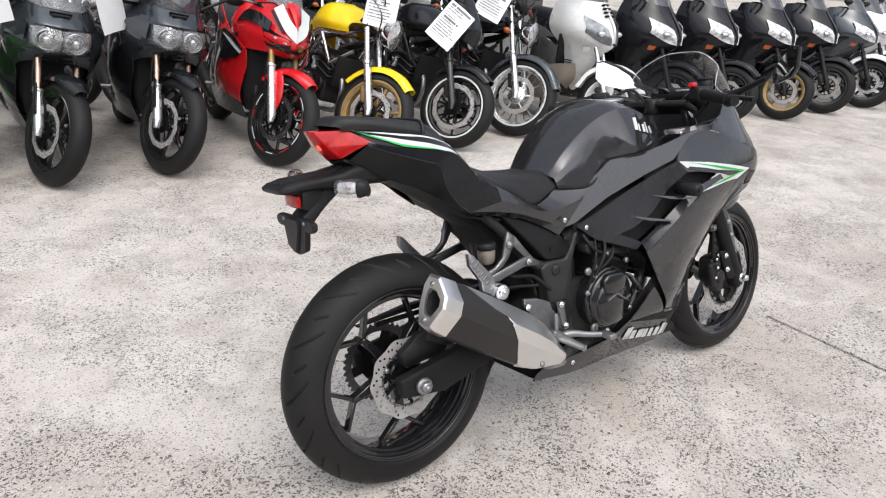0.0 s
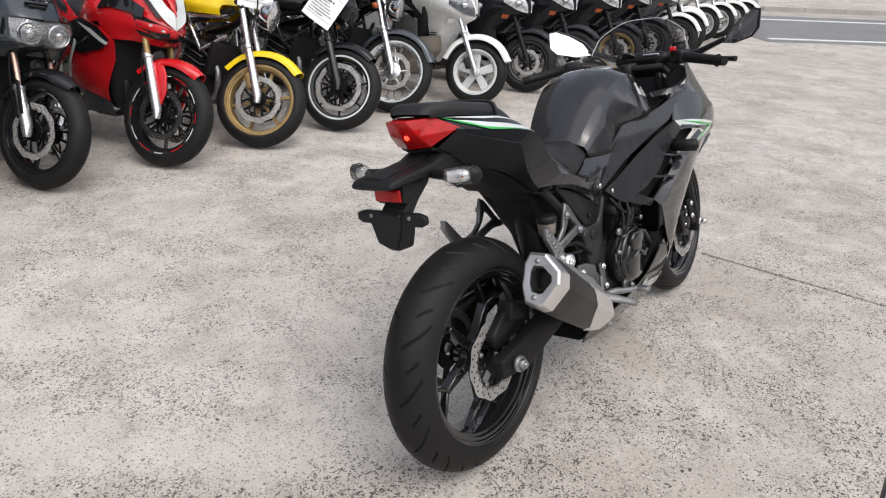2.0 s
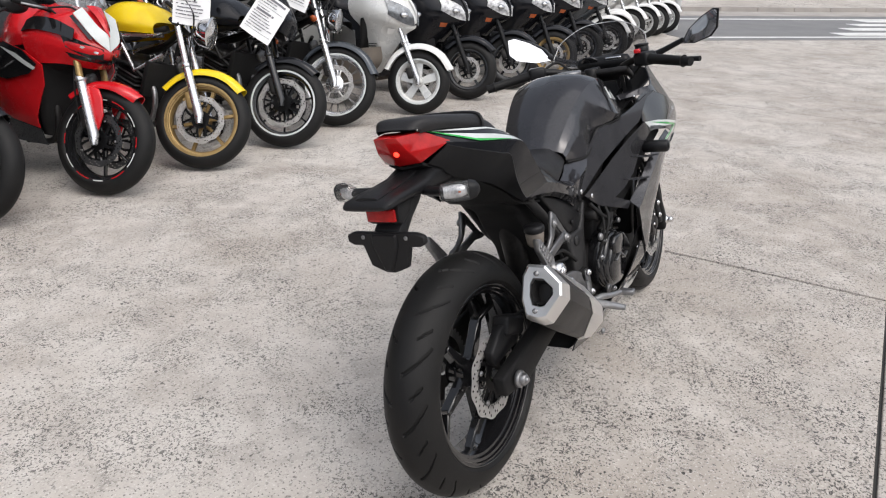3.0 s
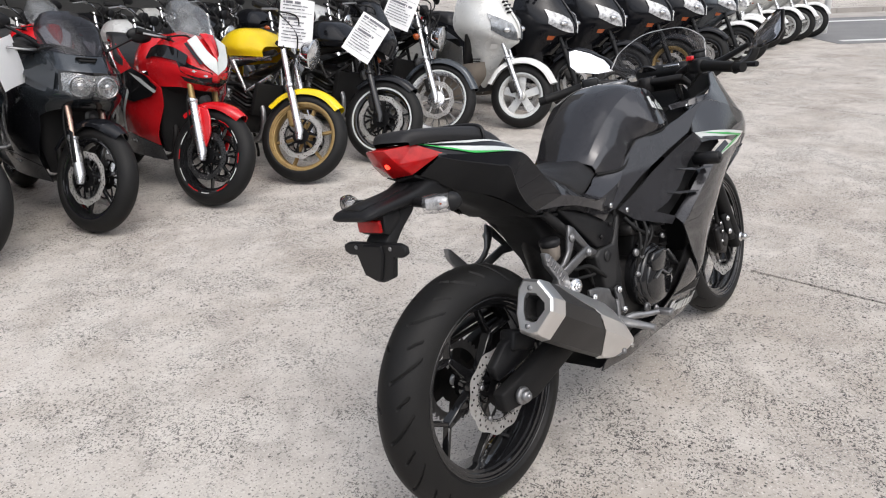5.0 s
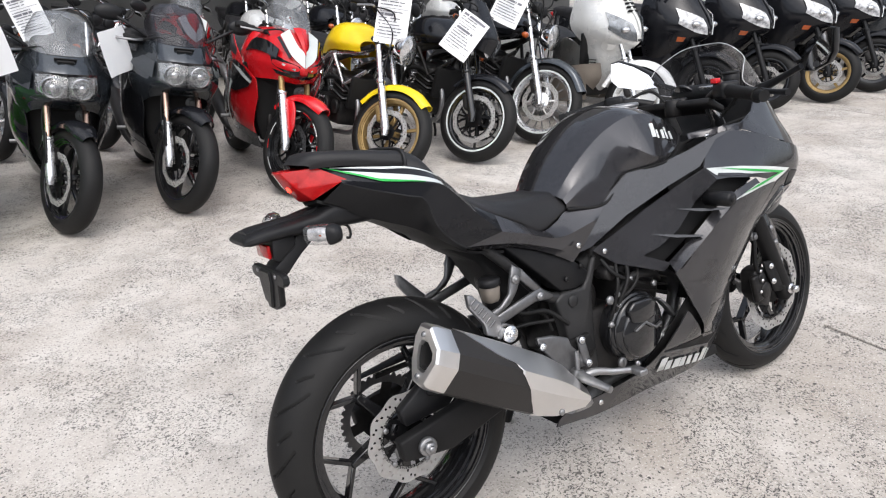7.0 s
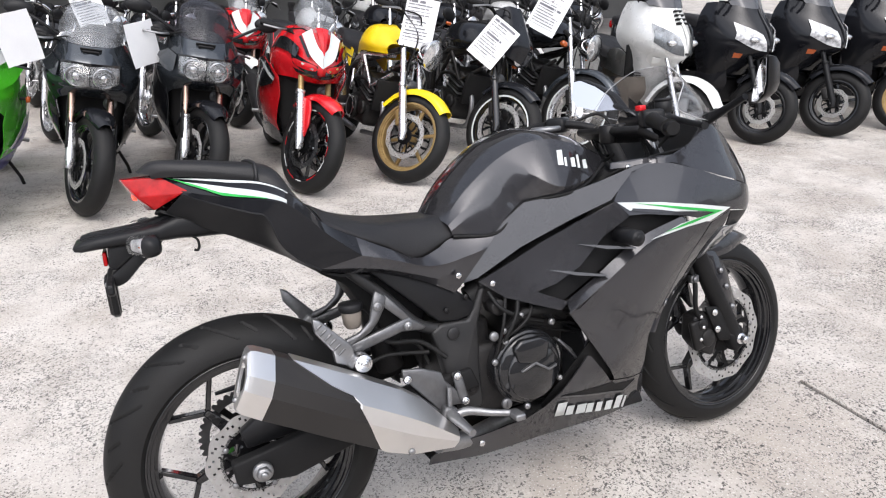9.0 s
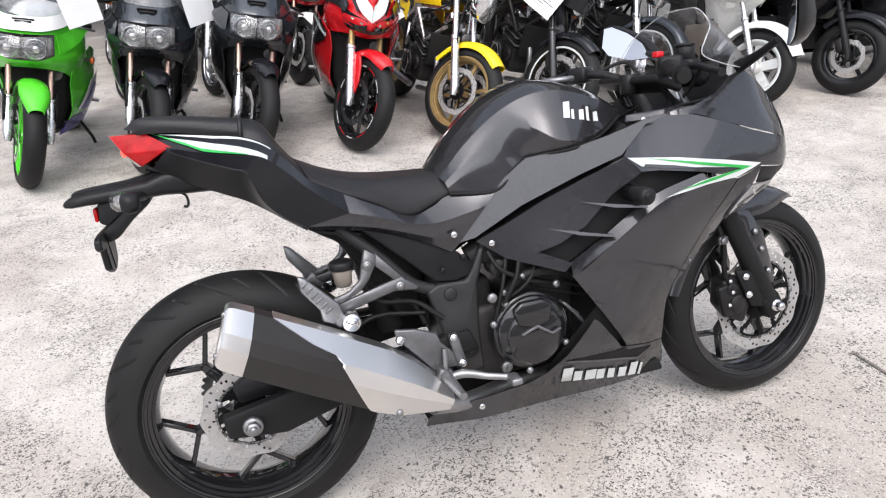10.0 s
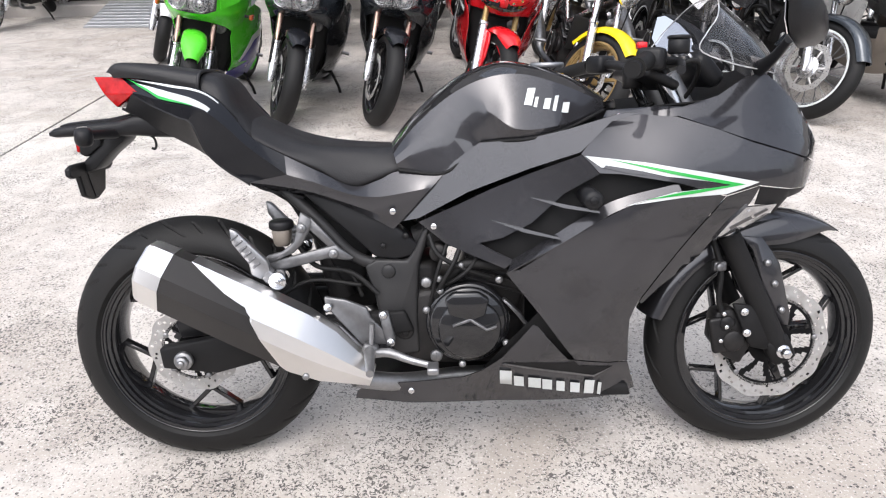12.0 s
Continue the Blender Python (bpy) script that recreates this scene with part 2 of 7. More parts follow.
# ---- shapes ----
def link(name, bm, mat, parent=None, label="", smooth=50, m=None):
    """Links a bmesh as one mesh object."""
    if m is not None:
        bmesh.ops.transform(bm, matrix=m, verts=bm.verts)
    bmesh.ops.recalc_face_normals(bm, faces=bm.faces)
    me = bpy.data.meshes.new(name)
    bm.to_mesh(me)
    bm.free()
    me.materials.append(mat)
    if smooth:
        me.shade_smooth()
        me.set_sharp_from_angle(angle=radians(smooth))
    ob = new(name, me)
    ob.parent = parent
    if label:
        tagged(ob, label)
    return ob


part = link


def thing(name, at, label, category, group="", lean=0.0, heading=0.0):
    """An empty at a thing's base. heading: degrees about z; lean: degrees to its own left."""
    ob = new(name)
    ob.empty_display_size = 0.1
    ob.matrix_world = Matrix.Translation(at) @ Matrix.Rotation(radians(heading), 4, "Z") @ Matrix.Rotation(radians(-lean), 4, "X")
    return tagged(ob, label, category, group)


def spline(points, n):
    """n points along a smooth curve through the given ones (evenly in the parameter)."""
    p = np.array(points, float)
    if len(p) == 2:
        return p[0] + np.linspace(0, 1, n)[:, None] * (p[1] - p[0])
    q = np.vstack([2 * p[0] - p[1], p, 2 * p[-1] - p[-2]])
    out = []
    for s in np.linspace(0, len(p) - 1, n):
        i = min(int(s), len(p) - 2)
        t = s - i
        a, b, c, d = q[i:i + 4]
        out.append(0.5 * (2 * b + (c - a) * t + (2 * a - 5 * b + 4 * c - d) * t * t + (3 * b - a - 3 * c + d) * t ** 3))
    return np.array(out)


def from_grid(rows, wrap=False, caps=False):
    """A bmesh skin over rows of points; wrap closes each row."""
    bm = bmesh.new()
    v = [[bm.verts.new(p) for p in r] for r in rows]
    w = len(v[0])
    for a, b in zip(v, v[1:]):
        for j in range(w if wrap else w - 1):
            bm.faces.new((a[j], a[(j + 1) % w], b[(j + 1) % w], b[j]))
    if caps:
        bm.faces.new(v[0][::-1])
        bm.faces.new(v[-1])
    return bm


def thicken(bm, t):
    bmesh.ops.recalc_face_normals(bm, faces=bm.faces)
    bmesh.ops.solidify(bm, geom=list(bm.faces), thickness=t)
    return bm


def mirrored(bm):
    """Adds the same on the other side of y = 0."""
    d = bmesh.ops.duplicate(bm, geom=list(bm.verts) + list(bm.edges) + list(bm.faces))["geom"]
    bmesh.ops.scale(bm, vec=(1, -1, 1), verts=[g for g in d if isinstance(g, bmesh.types.BMVert)])
    bmesh.ops.reverse_faces(bm, faces=[g for g in d if isinstance(g, bmesh.types.BMFace)])
    bmesh.ops.remove_doubles(bm, verts=bm.verts, dist=0.0006)
    return bm


def patch(rails, nu, nv, thick=0.0, sym=False):
    """A smooth skin through rails of points."""
    a = [spline(r, nu) for r in rails]
    cols = [spline([r[i] for r in a], nv) for i in range(nu)]
    bm = from_grid(cols)
    if sym:
        mirrored(bm)
    return thicken(bm, thick) if thick else bm


def loft(rings, caps=True):
    return from_grid(rings, True, caps)


def ring(c, w, h, n=20, power=2.6, ax=(0, 1, 0), up=(0, 0, 1)):
    """A rounded rectangle round c, w and h its half sizes along ax and up."""
    c, ax, up = Vector(c), Vector(ax), Vector(up)
    out = []
    for i in range(n):
        a = 2 * math.pi * (i + 0.5) / n
        ca, sa = math.cos(a), math.sin(a)
        out.append(c + ax * (w * math.copysign(abs(ca) ** (2 / power), ca)) + up * (h * math.copysign(abs(sa) ** (2 / power), sa)))
    return out


def tube(points, r, n=10, smooth=0, caps=True):
    """A round bar along points; r is one radius or one for each point."""
    if smooth:
        if not np.isscalar(r):
            r = np.interp(np.linspace(0, 1, smooth), np.linspace(0, 1, len(r)), r)
        points = spline(points, smooth)
    pts = [Vector(p) for p in points]
    rr = [r] * len(pts) if np.isscalar(r) else list(r)
    side = None
    rows = []
    for i, p in enumerate(pts):
        d = (pts[min(i + 1, len(pts) - 1)] - pts[max(i - 1, 0)]).normalized()
        if side is None:
            side = d.orthogonal().normalized()
        side = (side - d * side.dot(d)).normalized()
        o = d.cross(side)
        rows.append([p + (side * math.cos(a) + o * math.sin(a)) * rr[i] for a in (2 * math.pi * k / n for k in range(n))])
    return from_grid(rows, True, caps)


def spin(profile, n, closed=False, c=(0, 0, 0), groove=None):
    """Turns a profile of (radius, y) about the y axis through c."""
    rows = []
    for i in range(n):
        a = 2 * math.pi * i / n
        row = []
        for j, (r, y) in enumerate(profile):
            k = r - (groove(a, j) if groove else 0)
            row.append((c[0] + k * math.cos(a), c[1] + y, c[2] + k * math.sin(a)))
        rows.append(row)
    bm = bmesh.new()
    v = [[bm.verts.new(p) for p in r] for r in rows]
    w = len(profile)
    for i in range(n):
        a, b = v[i], v[(i + 1) % n]
        for j in range(w if closed else w - 1):
            bm.faces.new((a[j], b[j], b[(j + 1) % w], a[(j + 1) % w]))
    if not closed:
        bmesh.ops.remove_doubles(bm, verts=bm.verts, dist=0.00005)
    return bm


def slab(outline, y0, y1, bevel=0.0, seg=1):
    """A plate: an outline of (x, z) between two values of y."""
    bm = bmesh.new()
    f = bm.faces.new([bm.verts.new((x, y0, z)) for x, z in outline])
    g = bmesh.ops.extrude_face_region(bm, geom=[f])["geom"]
    bmesh.ops.translate(bm, vec=(0, y1 - y0, 0), verts=[v for v in g if isinstance(v, bmesh.types.BMVert)])
    if bevel:
        bmesh.ops.recalc_face_normals(bm, faces=bm.faces)
        bmesh.ops.bevel(bm, geom=list(bm.edges), offset=bevel, segments=seg, affect="EDGES", profile=0.5)
    return bm


def block(c, s, bevel=0.004, rot=(0, 0, 0), seg=2):
    """A bevelled box."""
    bm = bmesh.new()
    bmesh.ops.create_cube(bm, size=1)
    bmesh.ops.scale(bm, vec=s, verts=bm.verts)
    if bevel:
        bmesh.ops.bevel(bm, geom=list(bm.edges), offset=bevel, segments=seg, affect="EDGES", profile=0.5)
    bmesh.ops.transform(bm, matrix=pose(*c, *rot), verts=bm.verts)
    return bm


def egg(c, s, rot=(0, 0, 0), u=20, v=12):
    bm = bmesh.new()
    bmesh.ops.create_uvsphere(bm, u_segments=u, v_segments=v, radius=1)
    bmesh.ops.scale(bm, vec=s, verts=bm.verts)
    bmesh.ops.transform(bm, matrix=pose(*c, *rot), verts=bm.verts)
    return bm


def drum(c, r, h, axis="Y", n=24, bevel=0.003, r2=None):
    """A short cylinder with eased rims along an axis."""
    r2 = r if r2 is None else r2
    b = min(bevel, h * 0.3, r * 0.4)
    bm = spin([(0, -h / 2), (r - b, -h / 2), (r, -h / 2 + b), (r2, h / 2 - b), (r2 - b, h / 2), (0, h / 2)], n)
    turn = {"Y": pose(0, 0, 0), "X": pose(0, 0, 0, 0, 0, -90), "Z": pose(0, 0, 0, 90, 0, 0)}[axis]
    bmesh.ops.transform(bm, matrix=Matrix.Translation(c) @ turn, verts=bm.verts)
    return bm


def joined(*bms):
    """One bmesh out of several."""
    out = bmesh.new()
    for b in bms:
        me = bpy.data.meshes.new("joint")
        b.to_mesh(me)
        b.free()
        out.from_mesh(me)
        bpy.data.meshes.remove(me)
    return out


def smooth_field(points):
    """A half width for every place of the side view, smooth through (x, z, width)."""
    p = np.array(points, float)

    def kernel(a, b):
        d = np.linalg.norm(a[:, None] - b[None], axis=2)
        return d * d * np.log(d + 1e-9)
    n = len(p)
    a = np.zeros((n + 3, n + 3))
    a[:n, :n] = kernel(p[:, :2], p[:, :2]) + 1e-5 * np.eye(n)
    a[:n, n:] = np.hstack([np.ones((n, 1)), p[:, :2]])
    a[n:, :n] = a[:n, n:].T
    w = np.linalg.solve(a, np.append(p[:, 2], [0, 0, 0]))
    return lambda q: kernel(q, p[:, :2]) @ w[:n] + w[n] + q @ w[n + 1:]


def skin(outline, field, step=0.025, thick=0.004, lift=0.0, side=-1, rounded=0):
    """A panel with an outline of (x, z), laid over a field of half widths on one side (-1: the right)."""
    if rounded:
        o = np.array(outline)
        outline = []
        for i in range(len(o)):
            a, b, c = o[i - 1], o[i], o[(i + 1) % len(o)]
            ra, rc = min(rounded, 0.45 * np.linalg.norm(a - b)), min(rounded, 0.45 * np.linalg.norm(c - b))
            p, q = b + (a - b) / np.linalg.norm(a - b) * ra, b + (c - b) / np.linalg.norm(c - b) * rc
            for t in (0, 0.33, 0.67, 1):
                outline.append((1 - t) ** 2 * p + 2 * t * (1 - t) * b + t * t * q)
    bm = bmesh.new()
    bm.faces.new([bm.verts.new((x, 0, z)) for x, z in outline])
    bm.normal_update()
    bmesh.ops.triangulate(bm, faces=bm.faces, quad_method="FIXED", ngon_method="EAR_CLIP")
    o = np.array(outline)
    for k, ax in ((0, (1, 0, 0)), (1, (0, 0, 1))):
        lo, hi = o[:, k].min(), o[:, k].max()
        for c in np.arange(lo + step * 0.5, hi, step):
            bmesh.ops.bisect_plane(bm, geom=list(bm.verts) + list(bm.edges) + list(bm.faces), plane_co=Vector(ax) * c, plane_no=ax, dist=0.0004)
    bmesh.ops.remove_doubles(bm, verts=bm.verts, dist=0.0003)
    q = np.array([(v.co.x, v.co.z) for v in bm.verts])
    w = np.maximum(field(q), 0.0)
    for v, k in zip(bm.verts, w):
        v.co.y = side * (k + lift)
    if thick:
        bmesh.ops.recalc_face_normals(bm, faces=bm.faces)
        f = list(bm.faces)
        g = bmesh.ops.extrude_face_region(bm, geom=f)["geom"]
        bmesh.ops.translate(bm, vec=(0, -side * thick, 0), verts=[v for v in g if isinstance(v, bmesh.types.BMVert)])
    return bm


# ---- wheels ----
def tyre_profile(R, w, h, rim, n=22):
    """Bead, side wall, crown, side wall, bead."""
    k = math.acos(max(-0.9, (rim + 0.014 - (R - h)) / h))
    a = np.linspace(-k, k, n - 2)
    arc = [(R - h + h * math.cos(t), w / 2 * math.sin(t)) for t in a]
    return [(rim + 0.004, -0.425 * w)] + arc + [(rim + 0.004, 0.425 * w)]


def disc_mesh(c, ro, ri, y, t=0.005, wave=0.003, lobes=10, cells=120):
    """A drilled brake disc with a wavy rim."""
    bm = bmesh.new()
    k = 6
    v = []
    for i in range(cells):
        a = 2 * math.pi * i / cells
        o = ro + wave * math.cos(lobes * a)
        v.append([bm.verts.new((c[0] + r * math.cos(a), y, c[1] + r * math.sin(a))) for r in np.linspace(ri, o, k + 1)])
    for i in range(cells):
        for j in range(k):
            if (i % 6 == 0 and j == 1) or (i % 6 == 2 and j == 3) or (i % 6 == 4 and j == 4):
                continue
            a, b = v[i], v[(i + 1) % cells]
            bm.faces.new((a[j], b[j], b[j + 1], a[j + 1]))
    bmesh.ops.solidify(bm, geom=list(bm.faces), thickness=t)
    return bm


def flat_ring(c, ro, ri, y, t, cells=60, tooth=None):
    """A flat ring about c; tooth(i) adds to the outer radius."""
    bm = bmesh.new()
    v = []
    for i in range(cells):
        a = 2 * math.pi * i / cells
        v.append([bm.verts.new((c[0] + r * math.cos(a), y, c[1] + r * math.sin(a))) for r in (ri, ro + (tooth(i) if tooth else 0.0))])
    for i in range(cells):
        a, b = v[i], v[(i + 1) % cells]
        bm.faces.new((a[0], b[0], b[1], a[1]))
    bmesh.ops.solidify(bm, geom=list(bm.faces), thickness=t)
    return bm


def web_mesh(c, ro, ri, y, t=0.008, cells=150):
    """The pierced carrier between a hub and a brake disc: two rings joined by ten slanted arms."""
    bm = bmesh.new()
    k = 8
    radii = np.linspace(ri * 0.6, ro, k + 1)
    v = [[bm.verts.new((c[0] + r * math.cos(a), y, c[1] + r * math.sin(a))) for r in radii] for a in (2 * math.pi * i / cells for i in range(cells))]
    for i in range(cells):
        q = ((i + 0.5) / cells * 5) % 1.0 - 0.5
        for j in range(k):
            f = (j + 0.5) / k
            if 0.35 < f < 0.86 and abs(abs(q) - (0.05 + 0.3 * f)) > 0.075:
                continue
            a, b = v[i], v[(i + 1) % cells]
            bm.faces.new((a[j], b[j], b[j + 1], a[j + 1]))
    bmesh.ops.solidify(bm, geom=list(bm.faces), thickness=t)
    return bm


def several(name, bms, mat, parent=None, label="", smooth=50, m=None):
    """Each bmesh as a part of its own."""
    return [link(name, b, mat, parent, label, smooth, m) for b in bms]


def spoke_bar(c, a, ra, b, rb, wa, wb, y, t):
    p, q = Vector((math.cos(a) * ra, math.sin(a) * ra)), Vector((math.cos(b) * rb, math.sin(b) * rb))
    d = (q - p).normalized()
    o = Vector((-d.y, d.x))
    pts = [p - o * wa, p + o * wa, q + o * wb, q - o * wb]
    return slab([(c[0] + k.x, c[1] + k.y) for k in pts], y - t / 2, y + t / 2, min(0.003, wb * 0.4))


def spokes(c, kind, r0, r1, y=0.0, t=0.022, phase=0.0):
    """The spokes of a wheel about c, one bmesh each: 'y5' forked, a number of plain ones, or 'wire'."""
    bms = []
    if kind == "wire":
        for i in range(36):
            a = 2 * math.pi * i / 36
            b = a + (0.3 if i % 2 else -0.3)
            s = 1 if i % 4 < 2 else -1
            bms.append(tube([(c[0] + r0 * math.cos(a), y + s * 0.03, c[1] + r0 * math.sin(a)), (c[0] + r1 * math.cos(b), y + s * 0.004, c[1] + r1 * math.sin(b))], 0.0025, 5, caps=False))
    elif kind == "y5":
        for i in range(5):
            a = 2 * math.pi * i / 5 + phase
            rm = 0.142
            bms.append(joined(spoke_bar(c, a, r0, a, rm, 0.017, 0.0085, y, t * 1.3), spoke_bar(c, a, rm - 0.008, a + 0.35, r1 + 0.006, 0.006, 0.0055, y, t), spoke_bar(c, a, rm - 0.008, a - 0.35, r1 + 0.006, 0.006, 0.0055, y, t)))
    elif kind == "wide5":
        for i in range(5):
            a = 2 * math.pi * i / 5 + 0.4
            bms.append(spoke_bar(c, a, r0, a, r1 + 0.006, 0.03, 0.036, y, t))
    else:
        for i in range(kind):
            a = 2 * math.pi * i / kind + 0.4
            bms.append(spoke_bar(c, a, r0, a, r1 + 0.006, 0.62 * r0 * math.sin(math.pi / kind), 0.011 if kind < 7 else 0.006, y, t))
    return bms


def wheel(parent, name, c, R, w, rim, m=None, kind="y5", rim_mat=GLOSS, discs=((-1, 0.14),), tread=None, lip=None, disc_y=0.06, detail=64, disc_mat=DISC, hub=0.04, turned=0.0):
    """A wheel in the plane y = 0 about c = (x, z): rim, spokes, tyre, brake discs, axle."""
    cc = (c[0], 0, c[1])
    f = w * 0.43
    prof = [(rim + 0.008, -f), (rim + 0.008, -f + 0.005), (rim - 0.008, -f + 0.012), (rim - 0.018, -f * 0.3), (rim - 0.018, f * 0.3), (rim - 0.008, f - 0.012), (rim + 0.008, f - 0.005), (rim + 0.008, f),
            (rim - 0.004, f - 0.001), (rim - 0.006, f - 0.006), (rim - 0.013, f - 0.0075), (rim - 0.0145, f - 0.016), (rim - 0.021, f - 0.018), (rim - 0.028, f * 0.35), (rim - 0.028, -f * 0.35), (rim - 0.021, -f + 0.018), (rim - 0.0145, -f + 0.016), (rim - 0.013, -f + 0.0075), (rim - 0.006, -f + 0.006), (rim - 0.004, -f + 0.001)]
    body = part(name, spin(prof, detail, True, cc), rim_mat, parent, m=m, smooth=28)
    several("spoke", spokes(c, kind, hub * 0.8, rim - 0.026, phase=turned), rim_mat if kind != "wire" else BRACKET, body, m=m, smooth=40)
    part("hub", drum(cc, hub, 0.1, n=28, bevel=0.006), rim_mat, body, m=m)
    tp = tyre_profile(R, w, min(0.5 * w + 0.006, R - rim - 0.012), rim, 80 if tread else 22)
    part("tyre", spin(tp, 720 if tread else detail, False, cc, tread), RUBBER, body, m=m, smooth=32 if tread else 60)
    for s, r in discs:
        d = part("brake_disc", disc_mesh(c, r, r - 0.036, s * disc_y), disc_mat, body, m=m, smooth=30)
        if kind == "wire":
            part("disc_carrier", joined(drum((c[0], s * disc_y, c[1]), 0.045, 0.03, n=28), drum((c[0], s * disc_y, c[1]), 0.07, 0.012, n=28), drum((c[0], s * (disc_y + 0.014), c[1]), 0.026, 0.012, n=20)), ALLOY, body, m=m)
            several("carrier_arm", [spoke_bar(c, 2 * math.pi * q / 6, 0.035, 2 * math.pi * q / 6 + 0.25, r - 0.03, 0.007, 0.005, s * disc_y, 0.006) for q in range(6)], DISC, d, m=m)
            continue
        part("disc_carrier", web_mesh(c, r - 0.03, 0.03, s * disc_y), PLASTIC, body, m=m, smooth=30)
        several("carrier_bolt", [drum((c[0] + (r - 0.036) * math.cos(a), s * (disc_y + 0.006), c[1] + (r - 0.036) * math.sin(a)), 0.007, 0.006, n=8) for a in (2 * math.pi * k / 5 + 0.1 for k in range(5))], STEEL, d, m=m)
    if lip:
        for s in (-1, 1):
            if isinstance(lip, tuple):
                for i in range(12):
                    a = np.linspace(2 * math.pi * i / 12, 2 * math.pi * (i + (0.75 if i % 3 else 0.5)) / 12, 8)
                    part("rim_tape", thicken(from_grid([[(c[0] + q * math.cos(k), s * (f + 0.002), c[1] + q * math.sin(k)) for k in a] for q in (rim + 0.001, rim + 0.0062)]), 0.001), lip[i % len(lip)], body, m=m)
            else:
                part("rim_stripe", spin([(rim - 0.005, s * (f + 0.0015)), (rim + 0.0075, s * (f + 0.0022)), (rim + 0.0082, s * (f - 0.001))], detail, True, cc), lip, body, m=m)
    if tread:
        for s in (-1, 1):
            part("rim_edge", spin([(rim + 0.004 + 0.0032 * math.cos(q), s * (f + 0.0005) + 0.0032 * math.sin(q)) for q in np.linspace(0, 2 * math.pi, 8, endpoint=False)], 120, True, cc), GLOSS, body, m=m, smooth=70)
    for s in (-1, 1):
        part("axle_nut", drum((c[0], s * 0.09, c[1]), 0.014, 0.03, n=6), STEEL, body, m=m)
    return body


def steer(x, z, degrees, rake=25.0):
    """Turning about a raked steering axis through (x, 0, z); plus: to the left."""
    ax = Vector((-math.sin(radians(rake)), 0, math.cos(radians(rake))))
    return Matrix.Translation((x, 0, z)) @ Matrix.Rotation(radians(degrees), 4, ax) @ Matrix.Translation((-x, 0, -z))

# ---- the ground ----
SLAB = 3.83
bm = bmesh.new()
bmesh.ops.create_grid(bm, x_segments=1, y_segments=1, size=600)
ground = tagged(link("ground", bm, CONCRETE, smooth=0), "wide pale concrete yard reaching to the horizon", "ground", kind="structure")
ground.location.z = -0.014
for i in range(-2, 4):
    x0 = -1.99 + SLAB * i
    for y0, y1 in ((-10.2, -0.92), (-0.905, 8.5)):
        link("concrete_slab", block((x0 + SLAB / 2, (y0 + y1) / 2, -0.012), (SLAB - 0.017, y1 - y0 + 0.004, 0.024), 0.004), CONCRETE, ground, smooth=0).location.z = 0.014
    link("joint_filler", block((x0, -0.85, -0.004), (0.03, 18.6, 0.006), 0), JOINT, ground, smooth=0).location.z = 0.004
link("joint_mortar", block((1.84, 4.22, -0.004), (0.03, 8.4, 0.012), 0), CONCRETE, ground, smooth=0).location.z = 0.0105
link("joint_filler", block((2.0, -0.9125, -0.004), (22.0, 0.03, 0.005), 0), JOINT, ground, smooth=0).location.z = 0.004

# unseen plain walls added behind the camera, to shape reflections and bounced light
for n_, at_, size_, m_ in (("unseen_wall_south", (1.0, -9.5, 1.7), (28.0, 0.3, 3.4), PALEWALL), ("unseen_wall_west", (-12.0, 1.5, 1.25), (0.3, 22.0, 2.5), WALLMAT)):
    tagged(link(n_, block(at_, size_, 0.01), m_, smooth=0), "unseen plain wall added to close the yard", "wall", kind="structure")


# ---- the grey sports motorcycle in the middle of the yard ----
bike = thing("motorcycle", (0, 0, 0), "dark grey sports motorcycle with green silver stripes on side stand", "motorcycle", lean=12.0)

WIDE = smooth_field([(0.9, 0.78, 0.222), (0.925, 0.69, 0.238), (0.745, 0.54, 0.237), (0.853, 0.605, 0.239), (0.95, 0.655, 0.243), (0.83, 0.42, 0.215), (0.893, 0.335, 0.198), (0.9, 0.29, 0.168), (0.73, 0.285, 0.172), (1.005, 0.268, 0.138), (0.958, 0.257, 0.147), (1.05, 0.23, 0.105), (1.03, 0.4, 0.172), (1.05, 0.44, 0.18), (1.1, 0.6, 0.218), (1.24, 0.71, 0.226), (1.1, 0.75, 0.236), (1.1, 0.85, 0.197), (0.96, 0.85, 0.19), (1.27, 0.79, 0.21), (1.36, 0.65, 0.165), (1.3, 0.7, 0.215), (1.4, 0.7, 0.165), (1.5, 0.73, 0), (1.425, 0.765, 0.135), (1.465, 0.75, 0.075), (1.475, 0.69, 0.03), (1.39, 0.61, 0.1), (1.22, 0.57, 0.16), (0.42, 0.21, 0.125), (0.53, 0.22, 0.14), (0.72, 0.25, 0.15), (0.75, 0.185, 0.115)])
PANELW = smooth_field([(0.554, 0.615, 0.136), (0.562, 0.583, 0.136), (0.618, 0.582, 0.156), (0.682, 0.585, 0.18), (0.714, 0.639, 0.182), (0.798, 0.69, 0.2), (0.716, 0.706, 0.178), (0.81, 0.745, 0.2), (0.894, 0.784, 0.223), (0.768, 0.552, 0.207), (0.745, 0.534, 0.2), (0.93, 0.75, 0.227), (0.9, 0.7, 0.22), (0.86, 0.62, 0.222), (0.99, 0.69, 0.236), (1.1, 0.715, 0.237)])
FINW = smooth_field([(0.714, 0.639, 0.183), (0.853, 0.609, 0.238), (0.798, 0.69, 0.203), (0.936, 0.667, 0.25)])
